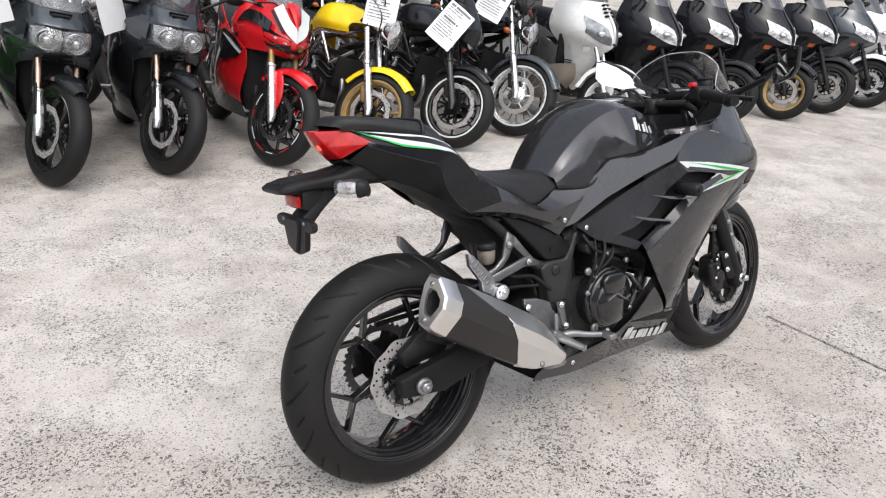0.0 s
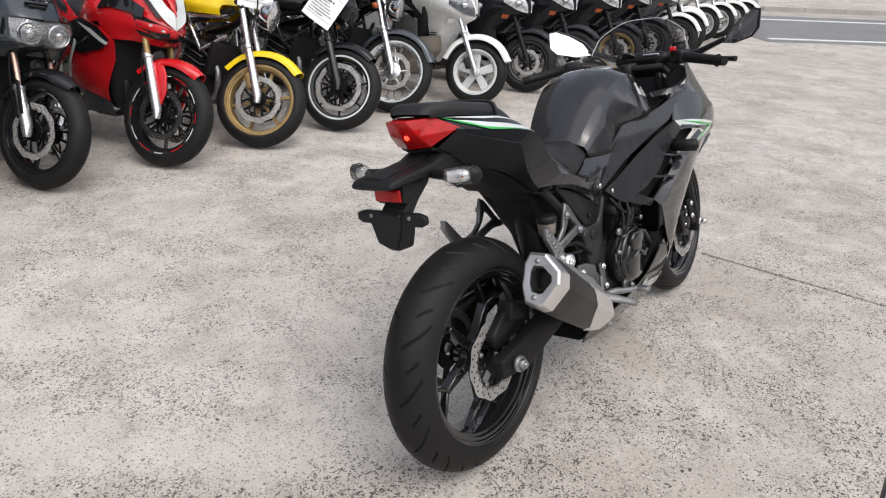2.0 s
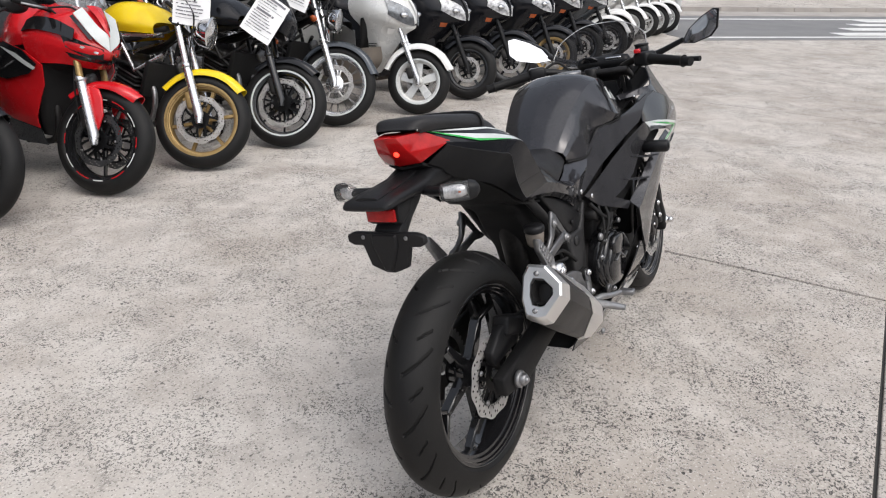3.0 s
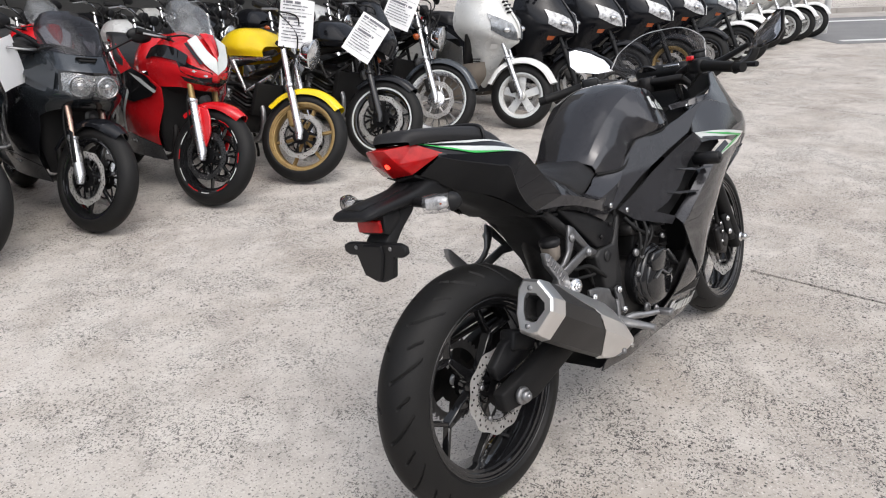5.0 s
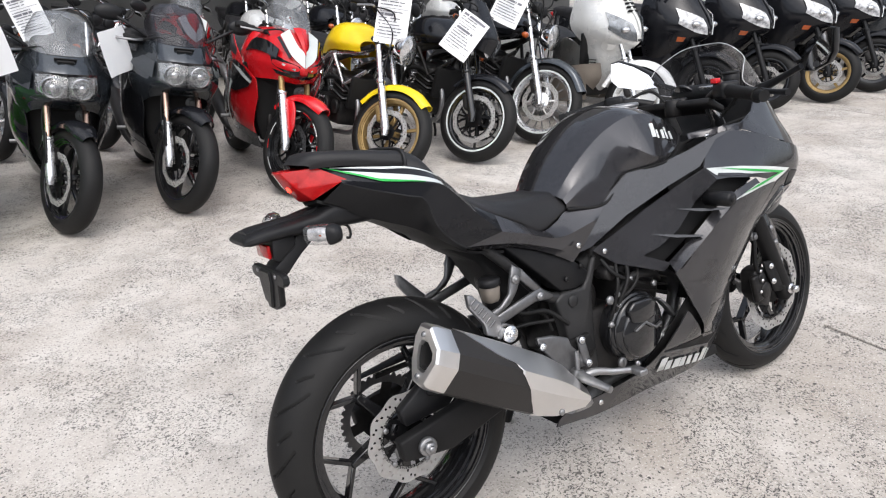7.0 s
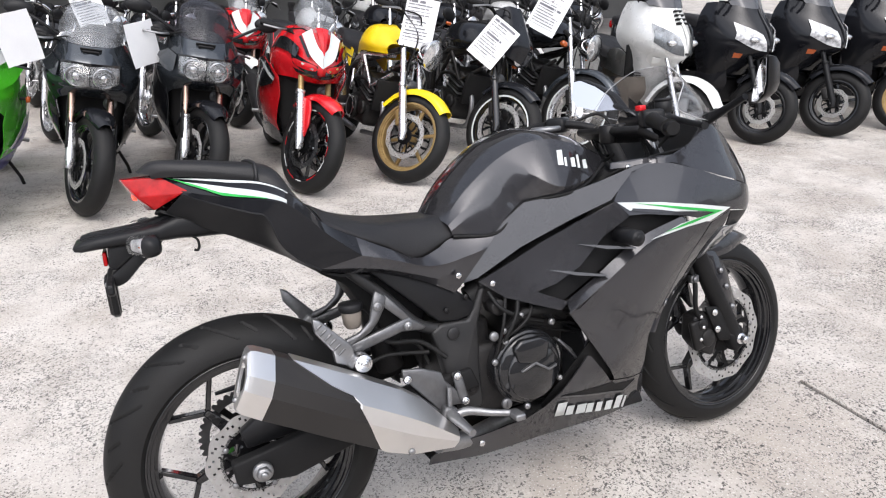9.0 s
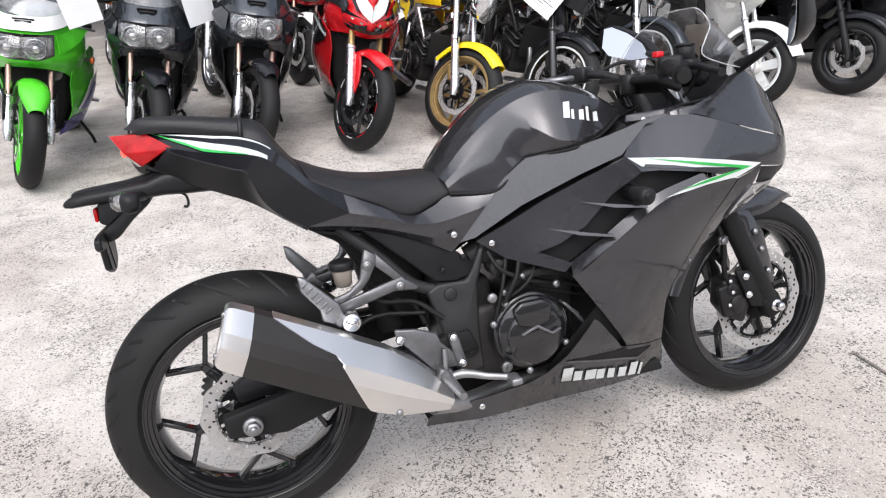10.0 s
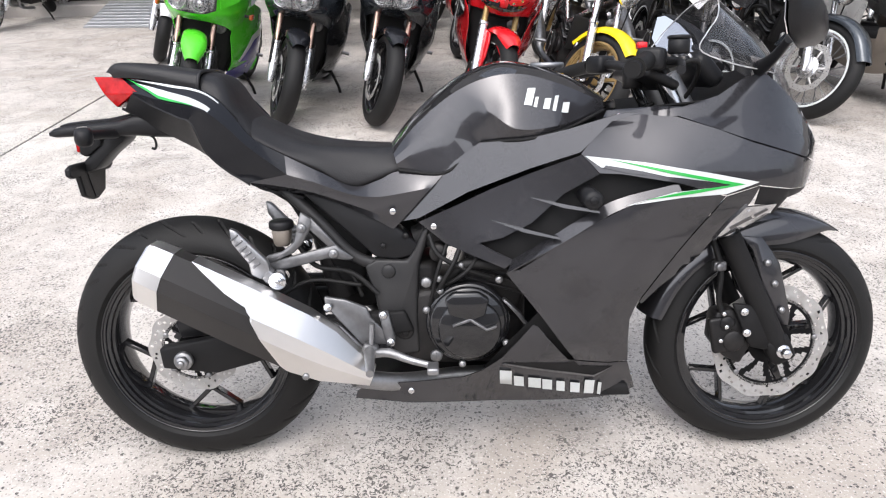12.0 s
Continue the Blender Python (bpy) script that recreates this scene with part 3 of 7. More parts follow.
TOPW = smooth_field([(0.507, 0.626, 0.126), (0.56, 0.63, 0.134), (0.61, 0.735, 0.135), (0.7, 0.8, 0.139), (0.8, 0.81, 0.172), (0.8, 0.745, 0.185), (0.9, 0.78, 0.205), (0.976, 0.866, 0.115), (1.06, 0.87, 0.175), (1.104, 0.852, 0.196), (1.27, 0.795, 0.208), (1.27, 0.925, 0.13), (1.2, 0.885, 0.165), (1.39, 0.84, 0.125), (1.425, 0.76, 0.137), (1.5, 0.73, 0), (0.67, 0.7, 0.17), (1.36, 0.9, 0.114), (1.31, 0.94, 0.116), (1.455, 0.785, 0.085)])
def INNERW(q):
    """The half width of the even cover between the tank and the side panels."""
    return 0.131 + 0.22 * (q[:, 0] - 0.56) - 0.17 * (q[:, 1] - 0.65 - 0.42 * (q[:, 0] - 0.56))


def panel(name, strips, mat, label="", nu=34, nv=5, thick=0.004, smooth=22):
    """A panel on both sides of the motorcycle: strips of rails (x, half width, z) with a crease between strips."""
    for s in (-1, 1):
        bm = joined(*[patch([[(x, s * w, z) for x, w, z in r] for r in strip], nu, nv) for strip in strips])
        bmesh.ops.remove_doubles(bm, verts=bm.verts, dist=0.0004)
        part(name, thicken(bm, thick), mat, bike, label, smooth=smooth)


def both(name, outline, field, mat, label="", lift=0.0, rounded=0.0, thick=0.004, step=0.025, parent=None):
    for s in (-1, 1):
        part(name, skin(outline, field, step, thick, lift, s, rounded), mat, parent or bike, label, smooth=60)


REAR_C, FRONT_C = (0.0, 0.314), (1.405, 0.29)


def tread_rear(a, j):
    """Long swept grooves from near the crown to the shoulder, and short ones between them."""
    t = abs(j - 39.5) / 39.5
    k = a * 14 / (2 * math.pi) + (0.5 if j > 39 else 0.0)
    if 0.1 < t < 0.66 and (k + 0.9 * t * t + 0.25 * t) % 1.0 < 0.055:
        return 0.005
    if 0.3 < t < 0.56 and (k + 0.36 + 0.9 * t) % 1.0 < 0.05:
        return 0.005
    return 0.0


def tread_front(a, j):
    t = abs(j - 39.5) / 39.5
    if 0.06 < t < 0.58 and (-a * 16 / (2 * math.pi) + 1.7 * t + (0.5 if j > 39 else 0.0)) % 1.0 < 0.09:
        return 0.005
    return 0.0


wheel(bike, "rear_wheel", REAR_C, 0.314, 0.142, 0.227, None, "y5", GLOSS, ((-1, 0.11),), tread_rear, detail=96, disc_y=0.075, turned=radians(57))
fm = steer(1.16, 0.8, 3.0)
wheel(bike, "front_wheel", FRONT_C, 0.291, 0.112, 0.222, fm, "y5", GLOSS, ((-1, 0.145),), tread_front, detail=96, disc_y=0.062, turned=radians(8))

# fairing
both("side_panel_rear", [(0.558, 0.629), (0.64, 0.668), (0.716, 0.706), (0.81, 0.745), (0.902, 0.7808), (0.927, 0.7549), (0.939, 0.741), (0.869, 0.6997), (0.802, 0.636), (0.74, 0.602), (0.69, 0.588), (0.765, 0.553), (0.745, 0.534), (0.618, 0.582)], PANELW, GUN)
both("side_fairing", [(0.745, 0.534), (0.776, 0.542), (0.934, 0.6418), (0.997, 0.6726), (1.108, 0.7034), (1.206, 0.6878), (1.123, 0.5656), (1.043, 0.4453), (1.031, 0.4), (1.034, 0.34), (1.042, 0.281), (0.995, 0.287), (0.908, 0.307), (0.828, 0.422)], WIDE, GUN)
both("upper_cowl", [(0.902, 0.7827), (0.964, 0.852), (1.031, 0.8587), (1.105, 0.8518), (1.186, 0.8258), (1.258, 0.7981), (1.362, 0.766), (1.425, 0.746), (1.465, 0.733), (1.497, 0.722), (1.472, 0.688), (1.42, 0.692), (1.352, 0.6972), (1.279, 0.7088), (1.208, 0.6898), (1.102, 0.7202), (0.987, 0.74), (0.939, 0.743), (0.927, 0.7569)], WIDE, GUN, step=0.014)
for s in (-1, 1):
    lip_in, lip_out = np.array([(0.762, 0.555), (0.85, 0.612), (0.924, 0.6597), (0.988, 0.6914), (1.102, 0.7182)]), np.array([(0.746, 0.535), (0.859, 0.5961), (0.934, 0.6428), (0.997, 0.6736), (1.108, 0.7034)])
    part("intake_lip", patch([[(x, s * (w - 0.004), z) for (x, z), w in zip(lip_in, PANELW(lip_in))], [(x, s * (w + 0.0015), z) for (x, z), w in zip(lip_out, WIDE(lip_out))]], 20, 3, 0.003), GUN, bike)
both("front_side_cowl", [(1.209, 0.686), (1.279, 0.7069), (1.265, 0.669), (1.234, 0.6302), (1.207, 0.5787), (1.178, 0.5386), (1.093, 0.4774), (1.054, 0.4387), (1.047, 0.4454), (1.126, 0.5638)], WIDE, GUN)
both("chin", [(1.28, 0.706), (1.351, 0.6954), (1.44, 0.6893), (1.353, 0.6756), (1.333, 0.6351), (1.323, 0.6615), (1.277, 0.6651)], WIDE, PLASTIC)
both("nose_panel", [(1.104, 0.8549), (1.2, 0.885), (1.268, 0.927), (1.31, 0.938), (1.36, 0.902), (1.402, 0.858), (1.446, 0.79), (1.497, 0.727), (1.465, 0.737), (1.425, 0.75), (1.362, 0.77), (1.257, 0.8021)], TOPW, GUN, step=0.014)
both("inner_cover", [(0.507, 0.626), (0.56, 0.685), (0.612, 0.733), (0.64, 0.763), (0.695, 0.803), (0.79, 0.81), (0.88, 0.832), (0.976, 0.862), (1.02, 0.866), (0.964, 0.848), (0.903, 0.785), (0.80, 0.75), (0.67, 0.698), (0.558, 0.637)], INNERW, GUN)
both("dash_side_panel", [(0.976, 0.864), (1.06, 0.873), (1.12, 0.872), (1.20, 0.892), (1.268, 0.928), (1.20, 0.883), (1.104, 0.853), (0.966, 0.85)], TOPW, GUN)
both("intake_backing", [(0.66, 0.56), (0.74, 0.53), (0.95, 0.66), (1.12, 0.71), (1.1, 0.76), (0.9, 0.77), (0.8, 0.70)], PANELW, MATT, lift=-0.035)
for a, b in (((0.798, 0.69), (0.936, 0.665)), ((0.714, 0.639), (0.856, 0.608))):
    both("intake_fin", [(a[0], a[1] + 0.001), ((a[0] + b[0]) / 2, (a[1] + b[1]) / 2 - 0.006), (b[0] + 0.002, b[1] - 0.002), (b[0], b[1] + 0.003), ((a[0] + b[0]) / 2, (a[1] + b[1]) / 2 + 0.002)], FINW, GUN, lift=0.001, thick=0.02)
both("belly_pan", [(0.392, 0.194), (0.398, 0.216), (0.43, 0.239), (0.53, 0.247), (0.652, 0.26), (0.695, 0.28), (0.74, 0.32), (0.806, 0.407), (0.816, 0.403), (0.893, 0.307), (0.908, 0.304), (0.995, 0.284), (1.042, 0.278), (1.076, 0.186), (1.045, 0.172), (0.9, 0.173), (0.763, 0.175), (0.525, 0.181)], WIDE, GUN)
both("fairing_liner", [(0.76, 0.36), (0.83, 0.44), (1.0, 0.44), (1.02, 0.3), (1.03, 0.22), (0.74, 0.22), (0.7, 0.28)], WIDE, MATT, lift=-0.022)
part("belly_floor", slab([(0.40, 0.195), (0.5, 0.18), (1.06, 0.178), (1.05, 0.21), (0.5, 0.22)], -0.105, 0.105, 0.004), MATT, bike)
both("headlamp", [(1.207, 0.5797), (1.23, 0.6251), (1.257, 0.6607), (1.328, 0.6641), (1.32, 0.6346), (1.261, 0.6024)], WIDE, LAMPIN, "clear headlamp lens", lift=0.006, thick=0.012)
both("lamp_facet", [(1.232, 0.612), (1.238, 0.606), (1.312, 0.65), (1.306, 0.655)], WIDE, BRACKET, lift=0.0072, thick=0.002, step=0.008)
both("lamp_facet", [(1.262, 0.65), (1.268, 0.653), (1.288, 0.632), (1.282, 0.63)], WIDE, CHROME, lift=0.0076, thick=0.002, step=0.008)
both("white_stripe", [(0.909, 0.7788), (1.042, 0.7619), (1.164, 0.7395), (1.276, 0.7158), (1.206, 0.6927), (1.114, 0.6895), (0.993, 0.6755), (1.094, 0.7014), (1.226, 0.7121), (1.103, 0.7311), (0.996, 0.744), (0.942, 0.7549)], WIDE, DECALWHITE, "silver white decal", lift=0.0012, thick=0.001)
both("green_stripe", [(0.962, 0.7701), (1.076, 0.7481), (1.245, 0.7126), (1.133, 0.6969), (1.035, 0.6875), (1.113, 0.7019), (1.214, 0.7122), (1.084, 0.7398)], WIDE, GREENPAINT, "bright green decal", lift=0.0026, thick=0.001)
both("grey_inlay", [(0.952, 0.7588), (1.026, 0.7461), (1.094, 0.7301), (0.996, 0.7425), (0.947, 0.7539)], WIDE, GUN, lift=0.0028, thick=0.001)
# the hollow's shade is a flat black sheet laid on the pan
both("belly_recess_shade", [(0.746, 0.304), (0.82, 0.302), (0.892, 0.299), (0.905, 0.302), (0.919, 0.287), (1.003, 0.273), (0.958, 0.2535), (0.86, 0.277)], WIDE, MATT, lift=0.0015, thick=0.001)
# lighter alloy-coloured strip along the lower edge of that sheet
both("belly_crease_strip", [(0.746, 0.304), (0.86, 0.277), (0.958, 0.2535), (1.003, 0.273), (0.96, 0.2485), (0.86, 0.271), (0.74, 0.301)], WIDE, BRACKET, lift=0.003, thick=0.002)
for i in range(8):
    x, w = 0.738 + 0.034 * i, (0.028, 0.023, 0.03, 0.023, 0.02, 0.023, 0.024, 0.009)[i]
    z, h = 0.238 - 0.0072 * i, (0.046, 0.033, 0.033, 0.033, 0.033, 0.033, 0.046, 0.042)[i]
    both("letter", [(x, z), (x + w, z - 0.004), (x + w - 0.003, z + h - 0.004), (x - 0.003, z + h)], WIDE, DECALWHITE, "silver lettering", lift=0.0055, thick=0.001, step=0.05)
several("screw", [drum((x, -w, z), 0.008, 0.006, n=12) for x, w, z in ((0.592, 0.146, 0.62), (0.502, 0.151, 0.657), (0.829, 0.192, 0.375), (0.528, 0.143, 0.222), (1.058, 0.092, 0.226), (0.99, 0.168, 0.853))], CHROME, bike)
several("cover_screw", [drum((x, -0.124, z), 0.007, 0.006, n=10) for x, z in ((0.527, 0.595), (0.475, 0.572))], ENGINE, bike)
part("frame_slider", joined(drum((0.916, -0.25, 0.697), 0.02, 0.085, bevel=0.005), drum((0.916, -0.293, 0.697), 0.009, 0.004)), PLASTIC, bike)
part("frame_slider", drum((0.925, 0.235, 0.69), 0.024, 0.085, bevel=0.006), PLASTIC, bike)

# tank and seats
tank_rail = [
    [(0.488, 0, 0.785), (0.545, 0, 0.856), (0.627, 0, 0.926), (0.705, 0, 0.964), (0.775, 0, 0.974), (0.897, 0, 0.944), (0.99, 0, 0.89)],
    [(0.494, -0.046, 0.783), (0.551, -0.052, 0.851), (0.631, -0.06, 0.92), (0.708, -0.07, 0.958), (0.777, -0.07, 0.966), (0.89, -0.06, 0.938), (0.985, -0.04, 0.887)],
    [(0.503, -0.085, 0.778), (0.558, -0.098, 0.842), (0.636, -0.112, 0.905), (0.712, -0.122, 0.939), (0.79, -0.122, 0.945), (0.88, -0.11, 0.92), (0.978, -0.07, 0.88)],
    [(0.508, -0.104, 0.77), (0.58, -0.114, 0.828), (0.664, -0.122, 0.893), (0.72, -0.151, 0.866), (0.777, -0.182, 0.833), (0.88, -0.152, 0.84), (0.977, -0.076, 0.872)],
    [(0.512, -0.11, 0.757), (0.59, -0.122, 0.803), (0.64, -0.126, 0.815), (0.695, -0.132, 0.808), (0.788, -0.176, 0.822), (0.88, -0.15, 0.834), (0.976, -0.078, 0.868)],
    [(0.516, -0.106, 0.743), (0.612, -0.128, 0.736), (0.662, -0.131, 0.769), (0.703, -0.133, 0.8), (0.8, -0.17, 0.812), (0.88, -0.146, 0.828), (0.975, -0.082, 0.862)]]
tank = part("tank", mirrored(joined(patch(tank_rail[:3], 44, 12), patch(tank_rail[2:4], 44, 4), patch(tank_rail[3:5], 44, 5), patch(tank_rail[4:], 44, 4))), GUN, bike, "dark grey painted fuel tank", smooth=20)
part("tank_seam", tube([(p[0], p[1] - 0.004, p[2]) for p in tank_rail[5]], 0.004, 8, 40), MATT, bike)
part("filler_cap", drum((0.86, 0, 0.963), 0.04, 0.012, "Z"), STEEL, tank)
UP_, LOW_ = spline(tank_rail[2], 60), spline(tank_rail[3], 60)


def TANKW(q):
    """The half width of the tank's hollow flank, between its two creases."""
    k = (q[:, 1] - np.interp(q[:, 0], LOW_[:, 0], LOW_[:, 2])) / (np.interp(q[:, 0], UP_[:, 0], UP_[:, 2]) - np.interp(q[:, 0], LOW_[:, 0], LOW_[:, 2]))
    return -((1 - k) * np.interp(q[:, 0], LOW_[:, 0], LOW_[:, 1]) + k * np.interp(q[:, 0], UP_[:, 0], UP_[:, 1]))


for i in range(5):
    x, z, h, w = 0.79 + 0.0205 * i, 0.882 - 0.0045 * i, (0.034, 0.02, 0.021, 0.03, 0.02)[i], (0.017, 0.007, 0.014, 0.008, 0.015)[i]
    part("tank_letter", skin([(x, z), (x + w, z - 0.002), (x + w + h * 0.3, z + h), (x + h * 0.3, z + h)], TANKW, 0.05, 0.001, 0.002, -1), DECALWHITE, tank, "white lettering")
part("rider_seat", patch([
    [(0.19, 0, 0.862), (0.26, 0, 0.826), (0.335, 0, 0.803), (0.42, 0, 0.792), (0.498, 0, 0.79)],
    [(0.19, -0.07, 0.858), (0.26, -0.085, 0.823), (0.335, -0.09, 0.801), (0.42, -0.085, 0.79), (0.503, -0.06, 0.788)],
    [(0.198, -0.122, 0.84), (0.265, -0.124, 0.804), (0.335, -0.122, 0.781), (0.415, -0.112, 0.757), (0.514, -0.092, 0.764)],
    [(0.203, -0.14, 0.825), (0.27, -0.138, 0.789), (0.34, -0.133, 0.756), (0.415, -0.122, 0.72), (0.516, -0.103, 0.746)],
    [(0.206, -0.136, 0.815), (0.27, -0.132, 0.777), (0.34, -0.126, 0.743), (0.415, -0.115, 0.704), (0.514, -0.096, 0.735)]], 34, 22, sym=True), SEAT, bike, "black vinyl rider seat", smooth=60)
part("pillion_seat", patch([
    [(-0.145, 0, 0.972), (-0.11, 0, 0.99), (-0.036, 0, 0.985), (0.044, 0, 0.973), (0.085, 0, 0.966)],
    [(-0.14, -0.04, 0.97), (-0.108, -0.055, 0.988), (-0.036, -0.066, 0.982), (0.044, -0.075, 0.969), (0.085, -0.078, 0.962)],
    [(-0.122, -0.058, 0.966), (-0.095, -0.07, 0.974), (-0.036, -0.08, 0.968), (0.044, -0.09, 0.952), (0.085, -0.094, 0.944)],
    [(-0.118, -0.056, 0.957), (-0.09, -0.068, 0.957), (-0.036, -0.078, 0.952), (0.044, -0.089, 0.936), (0.085, -0.094, 0.928)]], 28, 14, sym=True), SEAT, bike, "black vinyl pillion seat", smooth=50)
part("seat_step", patch([
    [(0.086, 0, 0.967), (0.13, 0, 0.95), (0.165, 0, 0.893), (0.198, 0, 0.85)],
    [(0.086, -0.05, 0.963), (0.13, -0.055, 0.946), (0.165, -0.065, 0.888), (0.198, -0.07, 0.846)],
    [(0.086, -0.082, 0.95), (0.13, -0.09, 0.932), (0.166, -0.1, 0.876), (0.202, -0.118, 0.834)],
    [(0.086, -0.094, 0.93), (0.132, -0.114, 0.905), (0.168, -0.126, 0.862), (0.206, -0.136, 0.818)]], 18, 12, sym=True), SEAT, bike, "black vinyl seat step", smooth=50)
part("seat_strap", tube([(0.082, -0.097, 0.925), (0.084, -0.097, 0.945), (0.086, -0.08, 0.964), (0.088, 0, 0.968), (0.086, 0.08, 0.964), (0.084, 0.097, 0.945), (0.082, 0.097, 0.925)], 0.0042, 8, 30), SEAT, bike)
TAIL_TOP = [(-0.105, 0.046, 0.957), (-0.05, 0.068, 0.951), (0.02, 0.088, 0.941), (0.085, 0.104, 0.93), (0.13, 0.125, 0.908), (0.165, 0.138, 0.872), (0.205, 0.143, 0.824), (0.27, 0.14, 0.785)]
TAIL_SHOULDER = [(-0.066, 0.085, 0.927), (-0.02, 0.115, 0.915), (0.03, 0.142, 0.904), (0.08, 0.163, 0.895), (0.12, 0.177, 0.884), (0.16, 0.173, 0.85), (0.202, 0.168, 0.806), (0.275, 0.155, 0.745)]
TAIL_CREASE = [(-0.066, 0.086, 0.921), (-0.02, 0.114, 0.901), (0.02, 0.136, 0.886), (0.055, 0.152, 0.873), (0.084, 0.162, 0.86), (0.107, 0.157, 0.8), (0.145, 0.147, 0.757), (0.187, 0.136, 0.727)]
TAIL_KEEL = [(-0.1, 0.052, 0.888), (-0.06, 0.058, 0.869), (-0.03, 0.06, 0.846), (0.03, 0.078, 0.818), (0.075, 0.098, 0.798), (0.115, 0.111, 0.772), (0.15, 0.119, 0.746), (0.187, 0.125, 0.72)]
SIDE_TOP = [(0.27, 0.14, 0.785), (0.34, 0.134, 0.748), (0.415, 0.123, 0.711), (0.47, 0.115, 0.722), (0.518, 0.107, 0.74), (0.616, 0.134, 0.735)]
SIDE_MID = [(0.275, 0.155, 0.745), (0.34, 0.157, 0.725), (0.415, 0.153, 0.697), (0.47, 0.147, 0.69), (0.53, 0.142, 0.697), (0.59, 0.138, 0.707)]
SIDE_FOLD = [(0.187, 0.136, 0.727), (0.26, 0.147, 0.718), (0.33, 0.151, 0.703), (0.4, 0.148, 0.678), (0.465, 0.141, 0.653), (0.525, 0.132, 0.637)]
SIDE_LOW = [(0.19, 0.125, 0.718), (0.26, 0.129, 0.705), (0.33, 0.131, 0.692), (0.4, 0.13, 0.665), (0.46, 0.128, 0.635), (0.5, 0.126, 0.611)]
# tail panel is set darker than the gunmetal side panel
panel("tail_panel", [[TAIL_TOP, TAIL_SHOULDER], [TAIL_SHOULDER, TAIL_CREASE]], DARKPAINT, "glossy black tail panel", smooth=30)
panel("side_panel", [[SIDE_TOP, SIDE_MID], [SIDE_MID, SIDE_FOLD], [SIDE_FOLD, SIDE_LOW]], GUN, "dark grey painted side panel", smooth=30)
panel("tail_under_panel", [[TAIL_CREASE, TAIL_KEEL]], PLASTIC, "black lower tail panel")


def tail_decal(name, u0, u1, top, low, mat, label, lift):
    """A stripe on the tail's upper facet: u along the tail, top and low its edges across (0 to 1)."""
    a, b = spline(TAIL_TOP, 141), spline(TAIL_SHOULDER, 141)
    for s in (-1, 1):
        rows = []
        for u in np.linspace(u0, u1, 26):
            p, q = a[int(round(u * 20))], b[int(round(u * 20))]
            row = []
            for v in np.linspace(np.interp(u, *top), np.interp(u, *low), 4):
                x, w, z = p + (q - p) * v
                row.append((x, s * (w + lift * 0.6), z + lift))
            rows.append(row)
        part(name, thicken(from_grid(rows), 0.0008), mat, bike, label, smooth=60)


tail_decal("tail_white_stripe", 0.7, 4.1, ((0.7, 2.0, 4.1), (0.28, 0.46, 0.72)), ((0.7, 1.6, 4.1), (0.34, 0.84, 0.97)), DECALWHITE, "silver white decal", 0.0012)
tail_decal("tail_white_line", 0.5, 4.2, ((0.5, 4.2), (0.04, 0.1)), ((0.5, 2.0, 4.2), (0.08, 0.2, 0.16)), DECALWHITE, "silver white decal", 0.0012)
tail_decal("tail_green_stripe", 0.25, 3.2, ((0.25, 1.5, 3.2), (0.03, 0.8, 0.93)), ((0.25, 0.7, 1.5, 3.2), (0.06, 0.5, 0.97, 0.95)), GREENPAINT, "bright green decal", 0.0022)
part("inner_mudguard", slab([(-0.03, 0.87), (0.13, 0.8), (0.2, 0.74), (0.34, 0.70), (0.45, 0.6), (0.42, 0.46), (0.37, 0.46), (0.335, 0.54), (0.29, 0.6), (0.255, 0.665), (0.2, 0.7), (0.13, 0.765), (0.05, 0.805), (-0.02, 0.84)], -0.07, 0.07, 0.012, 2), MATT, bike)
part("undertray", patch([[(-0.11, -0.045, 0.892), (0.0, -0.07, 0.84), (0.13, -0.09, 0.772), (0.2, -0.11, 0.715), (0.3, -0.115, 0.69)], [(-0.12, 0, 0.885), (0.0, 0, 0.83), (0.13, 0, 0.755), (0.2, 0, 0.71), (0.3, 0, 0.69)]], 14, 5, 0.006, True), MATT, bike)
part("seat_base", patch([[(-0.16, -0.034, 0.955), (0.0, -0.08, 0.94), (0.085, -0.1, 0.928), (0.13, -0.121, 0.905), (0.168, -0.136, 0.866), (0.22, -0.134, 0.8), (0.5, -0.1, 0.73)], [(-0.165, 0, 0.957), (0.0, 0, 0.942), (0.085, 0, 0.932), (0.13, 0, 0.91), (0.168, 0, 0.87), (0.22, 0, 0.81), (0.5, 0, 0.75)]], 28, 6, 0.006, True), MATT, bike)

# tail lamp, plate carrier, indicators
A0, A, B, C, D, D0, E, E0 = (-0.18, 0, 0.961), (-0.174, -0.03, 0.96), (-0.108, -0.052, 0.959), (-0.063, -0.088, 0.924), (-0.15, -0.043, 0.922), (-0.16, 0, 0.922), (-0.12, -0.05, 0.892), (-0.134, 0, 0.889)
F, G = (-0.06, 0, 0.955), (-0.05, 0, 0.9)
facets = bmesh.new()
for q in ((A, B, D), (B, C, D), (C, E, D), (A0, A, D, D0), (D0, D, E, E0), (A0, F, B, A), (C, G, E0, E)):
    facets.faces.new([facets.verts.new(v) for v in q])
bmesh.ops.remove_doubles(facets, verts=facets.verts, dist=0.0005)
mirrored(facets)
bmesh.ops.recalc_face_normals(facets, faces=facets.faces)
bmesh.ops.bevel(facets, geom=[e for e in facets.edges if not e.is_boundary], offset=0.003, segments=2, affect="EDGES", profile=0.5)
lamp = part("tail_lamp", facets, REDLENS, bike, "red tail lamp lens", smooth=24)
part("lit_lamp", egg((-0.154, -0.012, 0.923), (0.006, 0.007, 0.009)), REDGLOW, lamp, "small lit red lamp")
